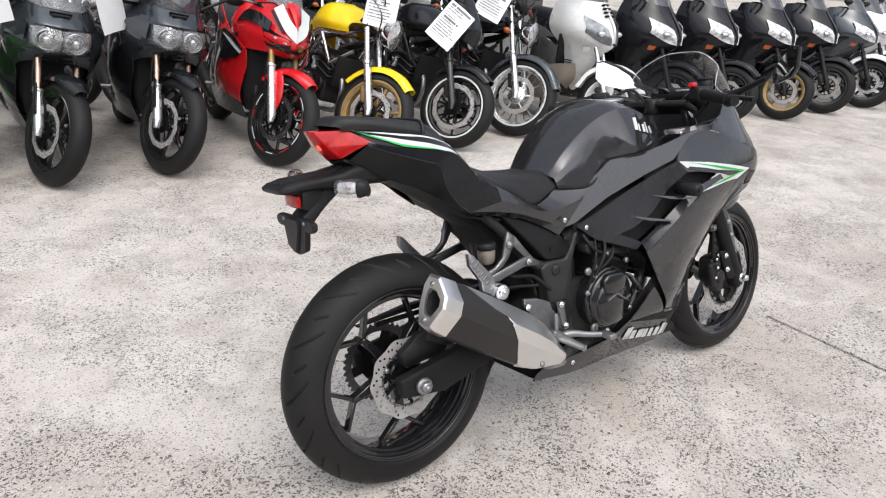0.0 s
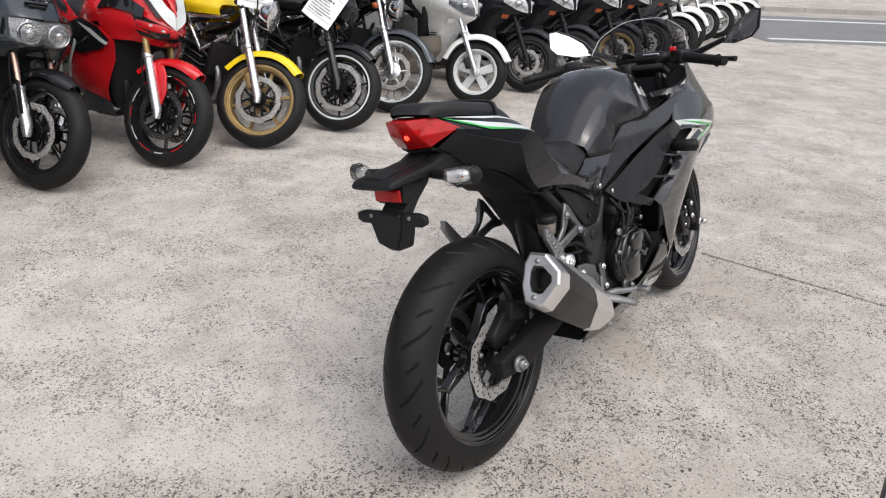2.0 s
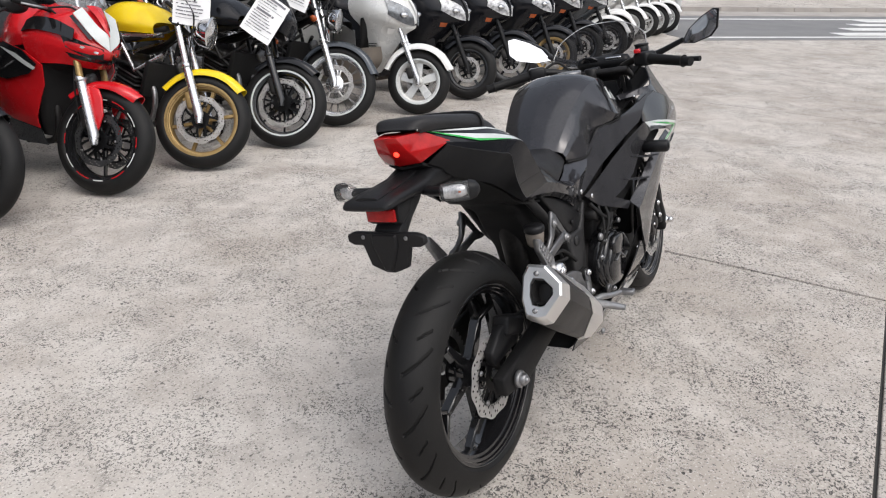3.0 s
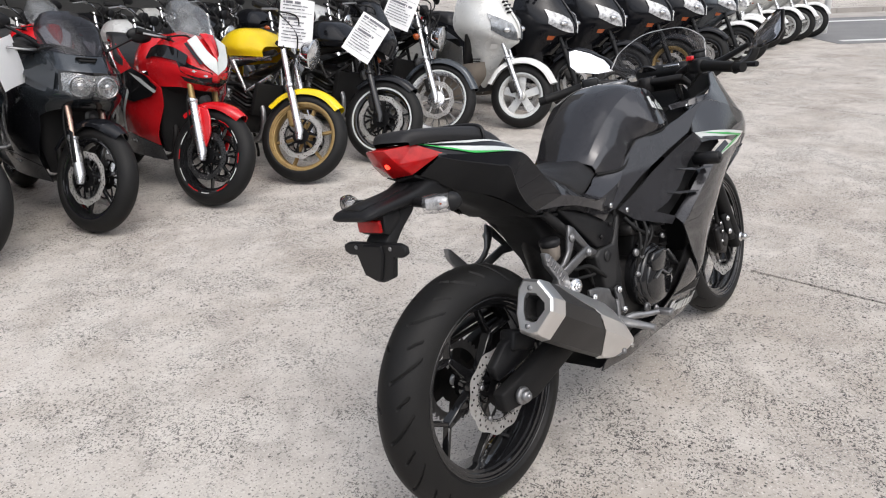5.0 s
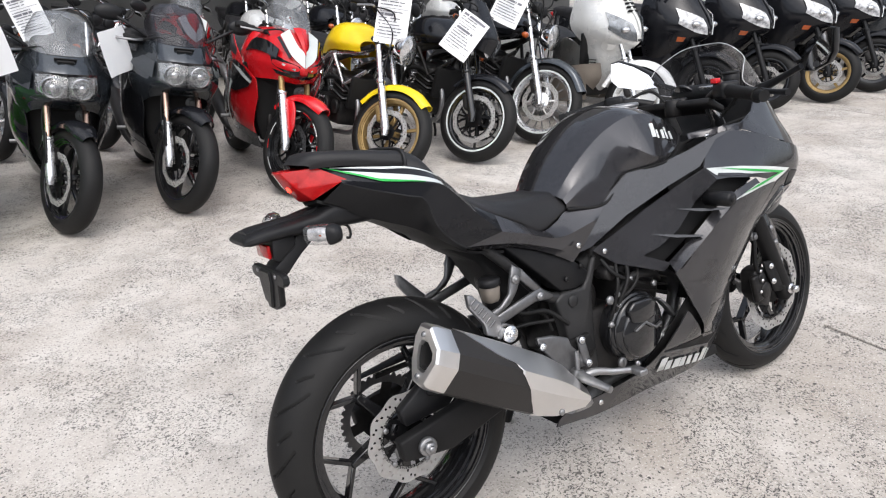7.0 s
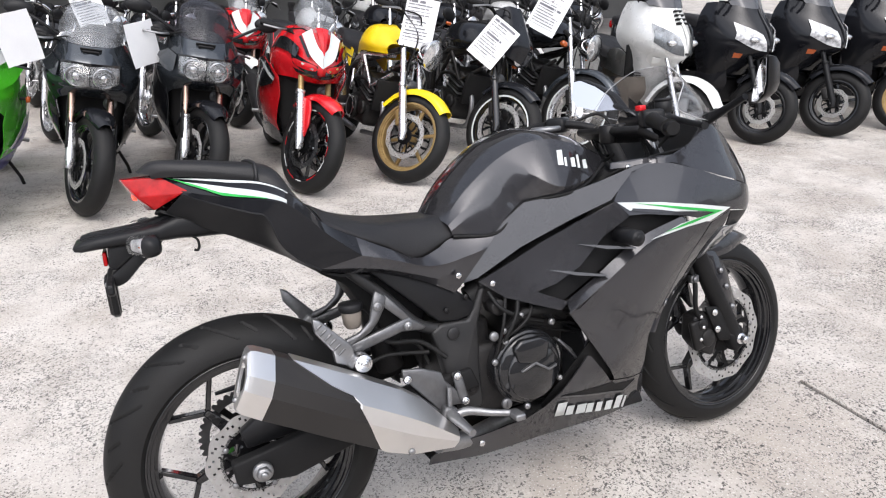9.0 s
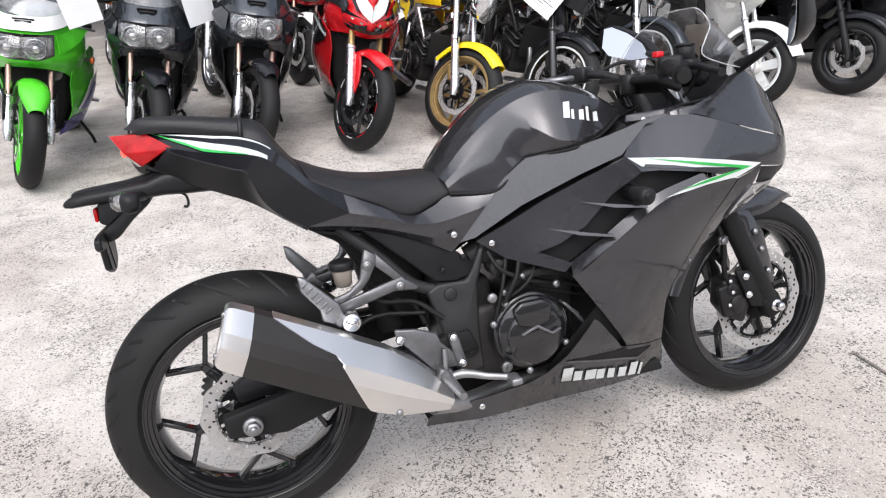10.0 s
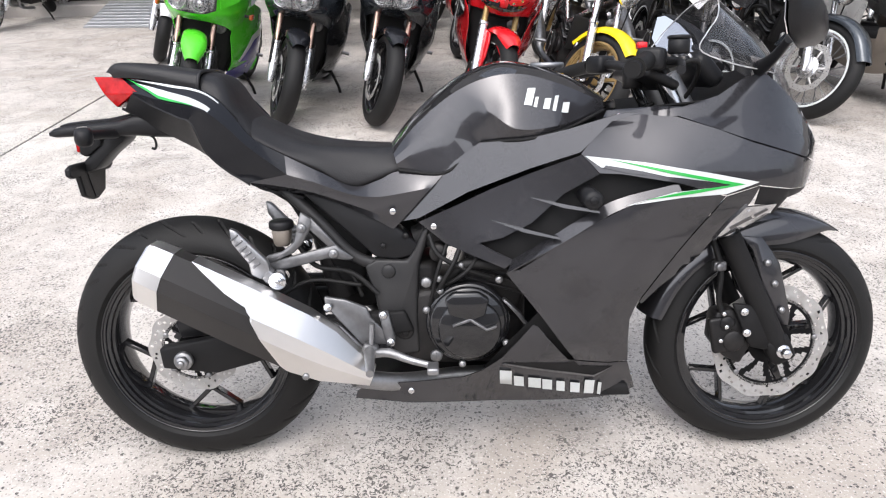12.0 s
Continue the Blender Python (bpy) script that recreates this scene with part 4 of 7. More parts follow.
part("plate_carrier", loft([ring((x, 0, z), w, h, 24, 3.6) for x, z, w, h in ((0.01, 0.85, 0.05, 0.032), (-0.045, 0.852, 0.056, 0.031), (-0.085, 0.852, 0.06, 0.027), (-0.12, 0.845, 0.06, 0.02), (-0.18, 0.843, 0.06, 0.016), (-0.24, 0.841, 0.063, 0.014), (-0.268, 0.838, 0.064, 0.012), (-0.28, 0.836, 0.058, 0.007), (-0.283, 0.836, 0.05, 0.003))]), PLASTIC, bike, smooth=35)
part("carrier_rib", loft([ring((x, 0, z), w, 0.006, 12, 3.0) for x, z, w in ((-0.1, 0.872, 0.02), (-0.16, 0.86, 0.028), (-0.25, 0.853, 0.034), (-0.268, 0.849, 0.03))]), PLASTIC, bike, smooth=35)
part("plate_stem", slab([(-0.11, 0.834), (-0.16, 0.834), (-0.198, 0.792), (-0.226, 0.768), (-0.22, 0.742), (-0.196, 0.75), (-0.164, 0.782), (-0.124, 0.812)], -0.036, 0.036, 0.008, 2), PLASTIC, bike, smooth=35)
part("reflector_mount", slab([(-0.172, 0.832), (-0.222, 0.83), (-0.226, 0.788), (-0.212, 0.78), (-0.172, 0.808)], -0.043, 0.043, 0.005, 2), PLASTIC, bike, smooth=35)
flap = part("plate_flap", joined(slab([(-0.085, 0.768), (-0.105, 0.761), (-0.105, 0.745), (-0.09, 0.737), (-0.064, 0.737), (-0.05, 0.69), (-0.012, 0.676), (0.012, 0.676), (0.05, 0.69), (0.064, 0.737), (0.09, 0.737), (0.105, 0.745), (0.105, 0.761), (0.085, 0.768)], 0.22, 0.234, 0.003), slab([(-0.034, 0.765), (-0.034, 0.74), (-0.01, 0.68), (0.01, 0.68), (0.034, 0.74), (0.034, 0.765)], 0.218, 0.24, 0.004)), PLASTIC, bike, smooth=30, m=Matrix.Rotation(radians(90), 4, "Z"))
several("bolt", [drum((-0.235, y, 0.757), 0.005, 0.004, "X", 10) for y in (-0.058, 0.058)], STEEL, flap)
part("reflector", block((-0.23, 0, 0.805), (0.008, 0.076, 0.028), 0.003), REDLENS, bike, "red reflector")
for s in (-1, 1):
    along, across = Vector((0.044, s * 0.086, 0.0)).normalized(), Vector((s * 0.086, -0.044, 0.0)).normalized()
    root = Vector((-0.172, s * 0.118, 0.837))
    stalk = part("indicator", tube([(-0.13, s * 0.05, 0.834), (-0.15, s * 0.1, 0.836), (-0.158, s * 0.135, 0.837)], 0.011, 10), PLASTIC, bike)
    part("lens", loft([ring(root + along * d, w, h, 18, 2.8, across) for d, w, h in ((0.0, 0.008, 0.01), (0.006, 0.017, 0.019), (0.03, 0.019, 0.021), (0.064, 0.018, 0.02))]), CLEARLENS, stalk, "clear indicator lens")
    part("housing", loft([ring(root + along * d, w, h, 18, 2.8, across) for d, w, h in ((0.063, 0.017, 0.019), (0.065, 0.019, 0.021), (0.078, 0.016, 0.017), (0.086, 0.006, 0.007))]), PLASTIC, stalk)
    part("lamp_bowl", loft([ring(root + along * d, w, h, 14, 2.6, across) for d, w, h in ((0.01, 0.011, 0.013), (0.035, 0.013, 0.015), (0.05, 0.012, 0.013), (0.06, 0.007, 0.008))]), LENS, stalk)
    part("bulb", egg(root + along * 0.045 + Vector((-0.006, 0, 0)), (0.007, 0.009, 0.005)), ORANGE, stalk)
part("loose_cable", tube([(-0.07, -0.035, 0.832), (-0.05, -0.04, 0.822), (-0.046, -0.04, 0.806), (-0.05, -0.04, 0.796), (-0.057, -0.04, 0.798)], 0.003, 6, 14), RUBBER, bike)

# silencer
AX = Vector((0.335, 0.05, -0.203)).normalized()
UPV = Vector((0.35, 0, 0.937))
OUT = Vector((0, -1, 0))
MUF = Vector((-0.02, -0.25, 0.558))
HEX = [(-0.75, 1), (0.1, 1), (0.95, 0.42), (1.0, -0.05), (0.3, -0.9), (-0.1, -1), (-0.75, -0.9), (-1, -0.3), (-1, 0.6)]


def muffler_ring(s, w, h, dz=0.0):
    c = MUF + AX * s + UPV * dz
    return [c + OUT * (w * a) + UPV * (h * b) for a, b in HEX]


TURNED = AX.to_track_quat("Y", "Z").to_matrix().to_4x4()
sil = part("silencer", loft([muffler_ring(0.036, 0.05, 0.064), muffler_ring(0.046, 0.053, 0.068), muffler_ring(0.22, 0.055, 0.071), muffler_ring(0.36, 0.052, 0.071), muffler_ring(0.43, 0.045, 0.062), muffler_ring(0.54, 0.018, 0.02)]), SILENCER, bike, "matt black silencer", smooth=25)
part("end_cap", loft([muffler_ring(0.05, 0.055, 0.0685), muffler_ring(0.04, 0.0545, 0.068), muffler_ring(0.008, 0.053, 0.066), muffler_ring(-0.002, 0.05, 0.063), muffler_ring(-0.007, 0.045, 0.057), muffler_ring(-0.006, 0.029, 0.033), muffler_ring(0.004, 0.027, 0.03), muffler_ring(0.03, 0.026, 0.029)], False), BRUSHED, sil, "brushed steel end cap", smooth=28)
part("outlet", loft([muffler_ring(0.0, 0.0275, 0.031, 0.004), muffler_ring(0.012, 0.02, 0.024, 0.004), muffler_ring(0.06, 0.018, 0.02, 0.004)], False), MATT, sil)
part("outlet_back", loft([muffler_ring(0.055, 0.03, 0.034), muffler_ring(0.06, 0.03, 0.034)]), MATT, sil)
several("bolt", [drum((0, 0, 0), 0.0062, 0.007, n=10, bevel=0.002) for _ in range(2)], STEEL, sil)
for o, a in zip([o for o in sil.children if o.name.startswith("bolt")], (0.043, -0.043)):
    o.matrix_basis = Matrix.Translation(MUF + AX * -0.008 + UPV * a + OUT * -0.014) @ TURNED
shield = []
HX, HY = [q[0] for q in HEX[1:6]][::-1], [q[1] for q in HEX[1:6]][::-1]
for s, low_edge in ((0.09, 0.99), (0.12, 0.87), (0.15, 0.76), (0.178, 0.66), (0.205, 0.61), (0.229, 0.57), (0.252, 0.27), (0.28, -0.1), (0.31, -0.5), (0.335, -0.82), (0.349, -1.0), (0.36, -1.0), (0.43, -1.0), (0.49, -1.0), (0.545, -1.0)):
    w = np.interp(s, (0.05, 0.22, 0.36, 0.43, 0.545), (0.053, 0.055, 0.052, 0.045, 0.019)) * 1.03 + 0.001
    h = np.interp(s, (0.05, 0.22, 0.36, 0.43, 0.545), (0.068, 0.071, 0.071, 0.062, 0.022)) * 1.02 + 0.001
    c = MUF + AX * s
    row = []
    for a, b in HEX[:6]:
        if b < low_edge:
            a, b = np.interp(low_edge, HY, HX), low_edge
        row.append(c + OUT * (w * a) + UPV * (h * b))
    shield.append(row)
part("heat_shield", thicken(from_grid(shield), 0.002), BRUSHED, sil, "brushed steel heat shield", smooth=25)
part("clamp_bolt", drum((0.305, -0.255, 0.315), 0.008, 0.01, n=10), STEEL, sil)
part("header_pipe", tube([(0.40, -0.17, 0.27), (0.50, -0.12, 0.235), (0.62, -0.06, 0.22), (0.85, -0.04, 0.24), (0.95, -0.05, 0.4), (0.86, -0.05, 0.5)], 0.022, 12, 30), STEEL, bike)

# swing arm, chain drive, shock
for s in (-1, 1):
    part("swing_arm", slab([(0.07, 0.275), (-0.055, 0.29), (-0.06, 0.34), (0.05, 0.36), (0.25, 0.40), (0.52, 0.42), (0.54, 0.37), (0.3, 0.335)], s * 0.105, s * 0.14, 0.006, 2), MATT, bike)
part("axle_nut", joined(drum((0, -0.15, 0.314), 0.022, 0.014, bevel=0.003), drum((0, -0.158, 0.314), 0.016, 0.022, n=6), drum((0, -0.16, 0.314), 0.008, 0.03)), STEEL, bike)
part("caliper_bracket", joined(slab([(-0.02, 0.35), (0.1, 0.36), (0.14, 0.40), (0.1, 0.44), (0.03, 0.43), (-0.03, 0.39)], -0.1, -0.07, 0.004), block((0.09, -0.085, 0.415), (0.09, 0.05, 0.05), 0.008, (0, 20, 0))), PLASTIC, bike)
sprocket = part("sprocket", flat_ring(REAR_C, 0.104, 0.086, 0.075, 0.006, 114, lambda i: 0.008 if i % 3 else 0.0), BRACKET, bike, "worn steel sprocket", smooth=20)
part("sprocket_carrier", flat_ring(REAR_C, 0.058, 0.02, 0.078, 0.02, 60, lambda i: 0.036 if i % 10 < 4 else 0.0), ENGINE, sprocket)
part("chain", joined(tube([(-0.0, 0.08, 0.418), (0.3, 0.08, 0.425), (0.55, 0.08, 0.42)], 0.008, 6), tube([(0.0, 0.08, 0.212), (0.3, 0.08, 0.28), (0.55, 0.08, 0.345)], 0.008, 6)), ENGINE, bike)
part("chain_guard", slab([(-0.06, 0.425), (0.1, 0.45), (0.4, 0.45), (0.4, 0.435), (0.1, 0.435)], 0.07, 0.1, 0.003), PLASTIC, bike)
part("shock", tube([(0.3, 0, 0.70), (0.36, 0, 0.42)], 0.035, 14), ENGINE, bike)

# rear frame, foot rests
for s in (-1, 1):
    part("frame_rail", tube([(0.25, s * 0.1, 0.71), (0.33, s * 0.107, 0.63), (0.4, s * 0.11, 0.552), (0.47, s * 0.108, 0.52)], 0.014, 12, 20), FRAME, bike)
    part("side_cover", slab([(0.29, 0.705), (0.379, 0.676), (0.492, 0.628), (0.557, 0.572), (0.541, 0.546), (0.501, 0.538), (0.456, 0.545), (0.4, 0.6)], s * 0.06, s * 0.12, 0.006, 2), PLASTIC, bike)
    pivot = part("pivot_plate", slab([(0.43, 0.526), (0.457, 0.541), (0.528, 0.537), (0.546, 0.562), (0.566, 0.608), (0.584, 0.612), (0.572, 0.572), (0.556, 0.525), (0.549, 0.402), (0.552, 0.31), (0.493, 0.305), (0.481, 0.347), (0.46, 0.404), (0.449, 0.46)], s * 0.085, s * 0.126, 0.008, 3), FRAME, bike, "dark grey painted frame plate")
    part("plate_boss", joined(drum((0.485, s * 0.127, 0.513), 0.016, 0.008, n=20, bevel=0.002)), FRAME, pivot)
    part("pivot_bolt", joined(drum((0.518, s * 0.128, 0.367), 0.02, 0.01, n=20), drum((0.518, s * 0.132, 0.367), 0.011, 0.012, n=6)), ENGINE, pivot)
    hang = part("pillion_bracket", joined(
        slab([(0.296, 0.66), (0.322, 0.642), (0.317, 0.622), (0.297, 0.588), (0.276, 0.567), (0.225, 0.545), (0.207, 0.55), (0.214, 0.561), (0.25, 0.57), (0.277, 0.592), (0.284, 0.62)], s * 0.136, s * 0.148, 0.003),
        slab([(0.207, 0.543), (0.372, 0.584), (0.379, 0.575), (0.411, 0.553), (0.4, 0.546), (0.351, 0.552), (0.247, 0.527), (0.225, 0.522)], s * 0.136, s * 0.148, 0.003),
        slab([(0.318, 0.647), (0.38, 0.574), (0.366, 0.566), (0.306, 0.626)], s * 0.138, s * 0.146, 0.002)), BRACKET, bike, "cast alloy bracket")
    several("bolt", [joined(drum((x, s * 0.15, z), 0.011, 0.01, n=14), drum((x, s * 0.154, z), 0.006, 0.008, n=6)) for x, z in ((0.297, 0.624), (0.365, 0.564))], STEEL, hang)
    peg = part("pillion_peg", joined(slab([(0.143, 0.632), (0.158, 0.626), (0.222, 0.556), (0.226, 0.535), (0.206, 0.513), (0.182, 0.524), (0.18, 0.55), (0.146, 0.598)], s * 0.158, s * 0.176, 0.004, 2), block((0.212, s * 0.16, 0.528), (0.05, 0.03, 0.03), 0.006, (0, 48, 0))), STEEL, hang)
    several("peg_rib", [block((0.154 + 0.0088 * k, s * 0.177, 0.612 - 0.0128 * k), (0.005, 0.005, 0.02), 0.0015, (0, 55, 0)) for k in range(6)], BRACKET, peg)
    part("peg_bolt", joined(drum((0.242, s * 0.165, 0.512), 0.021, 0.044, n=28, bevel=0.004), drum((0.242, s * 0.188, 0.512), 0.013, 0.006, n=20), drum((0.242, s * 0.191, 0.512), 0.008, 0.006, n=6)), CHROME, hang)
    rest = part("heel_plate", joined(slab([(0.337, 0.464), (0.385, 0.456), (0.434, 0.435), (0.441, 0.412), (0.486, 0.364), (0.486, 0.342), (0.468, 0.346), (0.417, 0.344), (0.405, 0.361), (0.356, 0.42), (0.338, 0.446)], s * 0.142, s * 0.155, 0.004, 2), slab([(0.352, 0.398), (0.366, 0.4), (0.432, 0.33), (0.432, 0.306), (0.41, 0.325), (0.355, 0.382)], s * 0.145, s * 0.157, 0.003), slab([(0.46, 0.426), (0.482, 0.428), (0.498, 0.356), (0.484, 0.34), (0.472, 0.354)], s * 0.146, s * 0.158, 0.003)), BRACKET, bike, "cast alloy heel plate")
    several("bolt", [joined(drum((x, s * 0.16, z), 0.0105, 0.012, n=14), drum((x, s * 0.166, z), 0.006, 0.005, n=6)) for x, z in ((0.346, 0.441), (0.361, 0.39), (0.471, 0.419), (0.486, 0.353))], CHROME, rest)
    part("foot_peg", tube([(0.435, s * 0.15, 0.34), (0.44, s * 0.2, 0.335), (0.447, s * 0.272, 0.325)], [0.016, 0.013, 0.009], 12), STEEL, rest)
    part("peg_clevis", block((0.437, s * 0.165, 0.336), (0.036, 0.03, 0.034), 0.007, (0, 20, 0)), BRACKET, rest)
part("brake_pedal", joined(tube([(0.43, -0.168, 0.325), (0.48, -0.18, 0.335), (0.53, -0.2, 0.325), (0.575, -0.215, 0.318)], [0.01, 0.011, 0.009, 0.008], 10, 16), block((0.583, -0.232, 0.317), (0.026, 0.045, 0.016), 0.004)), STEEL, bike)
part("pedal_link", tube([(0.445, -0.165, 0.4), (0.44, -0.168, 0.33)], 0.006, 8), STEEL, bike)
part("pedal_spring", tube([(0.44 + 0.006 * math.cos(k * 1.3), -0.16 + 0.006 * math.sin(k * 1.3), 0.34 - 0.0012 * k) for k in range(40)], 0.0018, 5), STEEL, bike)
res = part("brake_fluid_bottle", loft([ring((0.245, -0.115, z), w, w * 0.9, 16, 3.0, up=(1, 0, 0)) for z, w in ((0.578, 0.016), (0.585, 0.021), (0.612, 0.024), (0.616, 0.022))]), TAUPE, bike, "half-clear brake fluid bottle")
part("cap", drum((0.245, -0.115, 0.626), 0.028, 0.02, "Z", bevel=0.004), PLASTIC, res)
part("brake_hose", tube([(0.28, -0.13, 0.585), (0.32, -0.125, 0.53), (0.4, -0.12, 0.51), (0.46, -0.13, 0.46)], 0.006, 8, 20), RUBBER, bike)
part("brake_hose", tube([(0.1, -0.09, 0.43), (0.2, -0.12, 0.44), (0.3, -0.11, 0.49), (0.42, -0.12, 0.48)], 0.005, 8, 20), RUBBER, bike)
part("cable", tube([(0.36, -0.1, 0.52), (0.40, -0.11, 0.5), (0.42, -0.11, 0.45)], 0.005, 8, 12), RUBBER, bike)

# engine
eng = part("engine", block((0.66, 0, 0.37), (0.28, 0.24, 0.19), 0.02), ENGINE, bike)
part("cylinder", block((0.74, 0, 0.53), (0.16, 0.25, 0.24), 0.015, (0, 18, 0)), ENGINE, eng)
part("gearbox", block((0.54, 0, 0.43), (0.12, 0.2, 0.2), 0.02), ENGINE, eng)
clutch = part("clutch_cover", joined(drum((0.664, -0.14, 0.397), 0.096, 0.05, n=48, bevel=0.006), drum((0.664, -0.166, 0.397), 0.088, 0.02, n=48, bevel=0.01), drum((0.668, -0.176, 0.388), 0.072, 0.016, n=40, bevel=0.008)), GLOSS, eng)
part("cover_facet", slab([(0.612, 0.462), (0.632, 0.478), (0.688, 0.478), (0.712, 0.462), (0.702, 0.422), (0.668, 0.412), (0.622, 0.424)], -0.194, -0.172, 0.006, 2), GLOSS, clutch)
several("cover_rib", [slab([(0.628, 0.402), (0.668, 0.418), (0.671, 0.411), (0.63, 0.397)], -0.1935, -0.184, 0.001), slab([(0.668, 0.418), (0.706, 0.392), (0.728, 0.4), (0.727, 0.393), (0.705, 0.386), (0.667, 0.411)], -0.1935, -0.184, 0.001)], BRACKET, clutch)
several("cover_fin", [slab([(0.742 + 0.012 * k, 0.452 - 0.012 * k), (0.748 + 0.012 * k, 0.455 - 0.012 * k), (0.786 + 0.008 * k, 0.418 - 0.014 * k), (0.782 + 0.008 * k, 0.414 - 0.014 * k)], -0.178, -0.155, 0.001) for k in range(3)], BRACKET, clutch)
several("bolt", [joined(drum((0.664 + 0.1 * math.cos(a), -0.166, 0.397 + 0.1 * math.sin(a)), 0.0085, 0.012, n=12), drum((0.664 + 0.1 * math.cos(a), -0.173, 0.397 + 0.1 * math.sin(a)), 0.005, 0.004, n=6)) for a in (radians(q) for q in (128, 160, 228, 262, 330))], STEEL, eng)
part("filler_plug", joined(drum((0.59, -0.172, 0.322), 0.014, 0.012, n=18), block((0.59, -0.18, 0.322), (0.004, 0.004, 0.018), 0.001)), BRACKET, eng)
for k_, pts_ in enumerate((((0.62, -0.15, 0.58), (0.6, -0.172, 0.53), (0.585, -0.165, 0.47), (0.575, -0.15, 0.42)), ((0.66, -0.14, 0.6), (0.635, -0.175, 0.545), (0.605, -0.172, 0.49), (0.59, -0.15, 0.44)), ((0.7, -0.14, 0.58), (0.675, -0.17, 0.535), (0.64, -0.172, 0.505), (0.6, -0.155, 0.48)), ((0.58, -0.14, 0.6), (0.6, -0.165, 0.56), (0.66, -0.168, 0.525), (0.72, -0.15, 0.5)))):
    part("engine_cable", tube(pts_, 0.0045 + 0.001 * (k_ % 2), 8, 18), RUBBER, eng)
several("hose_clip", [drum((x, -0.168, z), r, 0.012, n=12) for x, z, r in ((0.572, 0.497, 0.012), (0.6, 0.505, 0.008), (0.735, 0.5, 0.009), (0.65, 0.535, 0.007))], STEEL, eng)
part("coil_box", block((0.735, -0.135, 0.535), (0.06, 0.04, 0.05), 0.008, (0, 30, 0)), PLASTIC, eng)
part("water_pipe", tube([(0.62, -0.15, 0.50), (0.66, -0.16, 0.535), (0.74, -0.15, 0.525), (0.8, -0.12, 0.49)], 0.012, 10, 20), RUBBER, eng)
part("throttle_body", joined(block((0.62, -0.07, 0.60), (0.1, 0.1, 0.07), 0.01), drum((0.60, -0.13, 0.56), 0.02, 0.05)), ENGINE, eng)
for i in range(7):
    part("cooling_fin", block((0.745, 0, 0.47 + 0.022 * i), (0.175, 0.265, 0.006), 0.002, (0, 18, 0)), ENGINE, eng)
part("radiator", block((0.98, 0, 0.50), (0.04, 0.27, 0.24), 0.006, (0, 12, 0)), MATT, bike)
part("inner_frame", joined(tube([(0.55, -0.085, 0.58), (0.72, -0.1, 0.66), (1.0, -0.06, 0.82)], 0.03, 10), tube([(0.55, 0.085, 0.58), (0.72, 0.1, 0.66), (1.0, 0.06, 0.82)], 0.03, 10)), MATT, bike)
part("air_box", block((0.72, 0, 0.76), (0.38, 0.2, 0.12), 0.03), MATT, bike)
part("under_cowl_shroud", loft([ring((0.90, 0, 0.62), 0.15, 0.12), ring((1.05, 0, 0.70), 0.165, 0.12), ring((1.2, 0, 0.76), 0.14, 0.08), ring((1.34, 0, 0.72), 0.09, 0.05)]), MATT, bike)

# front end
for s in (-1, 1):
    fork = part("fork_leg", joined(tube([(1.405, s * 0.1, 0.28), (1.395, s * 0.1, 0.31), (1.265, s * 0.1, 0.575)], [0.022, 0.027, 0.025], 16), block((1.405, s * 0.1, 0.29), (0.06, 0.045, 0.07), 0.012, (0, -26, 0))), MATT, bike, m=fm)
    part("fork_tube", tube([(1.265, s * 0.1, 0.575), (1.095, s * 0.1, 0.925)], 0.0185, 16), CHROME, fork, m=fm)
    part("fender_stay", slab([(1.3, 0.566), (1.352, 0.56), (1.38, 0.525), (1.4, 0.495), (1.436, 0.368), (1.434, 0.339), (1.42, 0.342), (1.377, 0.392), (1.358, 0.454), (1.33, 0.53)], s * 0.08, s * 0.09, 0.003), GUN, bike, m=fm)
    several("bolt", [joined(drum((x, s * 0.094, z), 0.0085, 0.01, n=12), drum((x, s * 0.098, z), 0.005, 0.006, n=6)) for x, z in ((1.367, 0.5), (1.388, 0.448), (1.41, 0.382))], STEEL, fork, m=fm)
part("front_axle", joined(drum((1.405, -0.135, 0.29), 0.012, 0.03, n=6), drum((1.405, -0.125, 0.29), 0.017, 0.014)), CHROME, bike, m=fm)
cal = part("brake_caliper", joined(slab([(1.247, 0.385), (1.289, 0.395), (1.318, 0.372), (1.345, 0.314), (1.314, 0.252), (1.271, 0.275), (1.241, 0.315)], -0.104, -0.05, 0.008, 2), block((1.262, -0.1, 0.33), (0.05, 0.02, 0.09), 0.007, (0, -12, 0)), drum((1.29, -0.105, 0.315), 0.026, 0.02, n=24), drum((1.272, -0.105, 0.36), 0.018, 0.018, n=20)), ENGINE, bike, m=fm)
part("caliper_bracket", slab([(1.28, 0.41), (1.32, 0.405), (1.385, 0.36), (1.4, 0.32), (1.37, 0.29), (1.33, 0.3)], -0.118, -0.104, 0.004), MATT, bike, m=fm)
several("bolt", [joined(drum((x, -0.122, z), 0.0105, 0.012, n=14), drum((x, -0.128, z), 0.006, 0.005, n=6)) for x, z in ((1.306, 0.391), (1.315, 0.339))], CHROME, cal, m=fm)
several("caliper_pin", [drum((x, -0.112, z), 0.006, 0.012, n=10) for x, z in ((1.262, 0.385), (1.27, 0.352), (1.258, 0.318))], CHROME, cal, m=fm)
part("brake_hose", tube([(1.266, -0.1, 0.375), (1.25, -0.105, 0.42), (1.252, -0.105, 0.48), (1.245, -0.1, 0.52), (1.2, -0.08, 0.66)], 0.007, 8, 24), RUBBER, bike, m=fm)
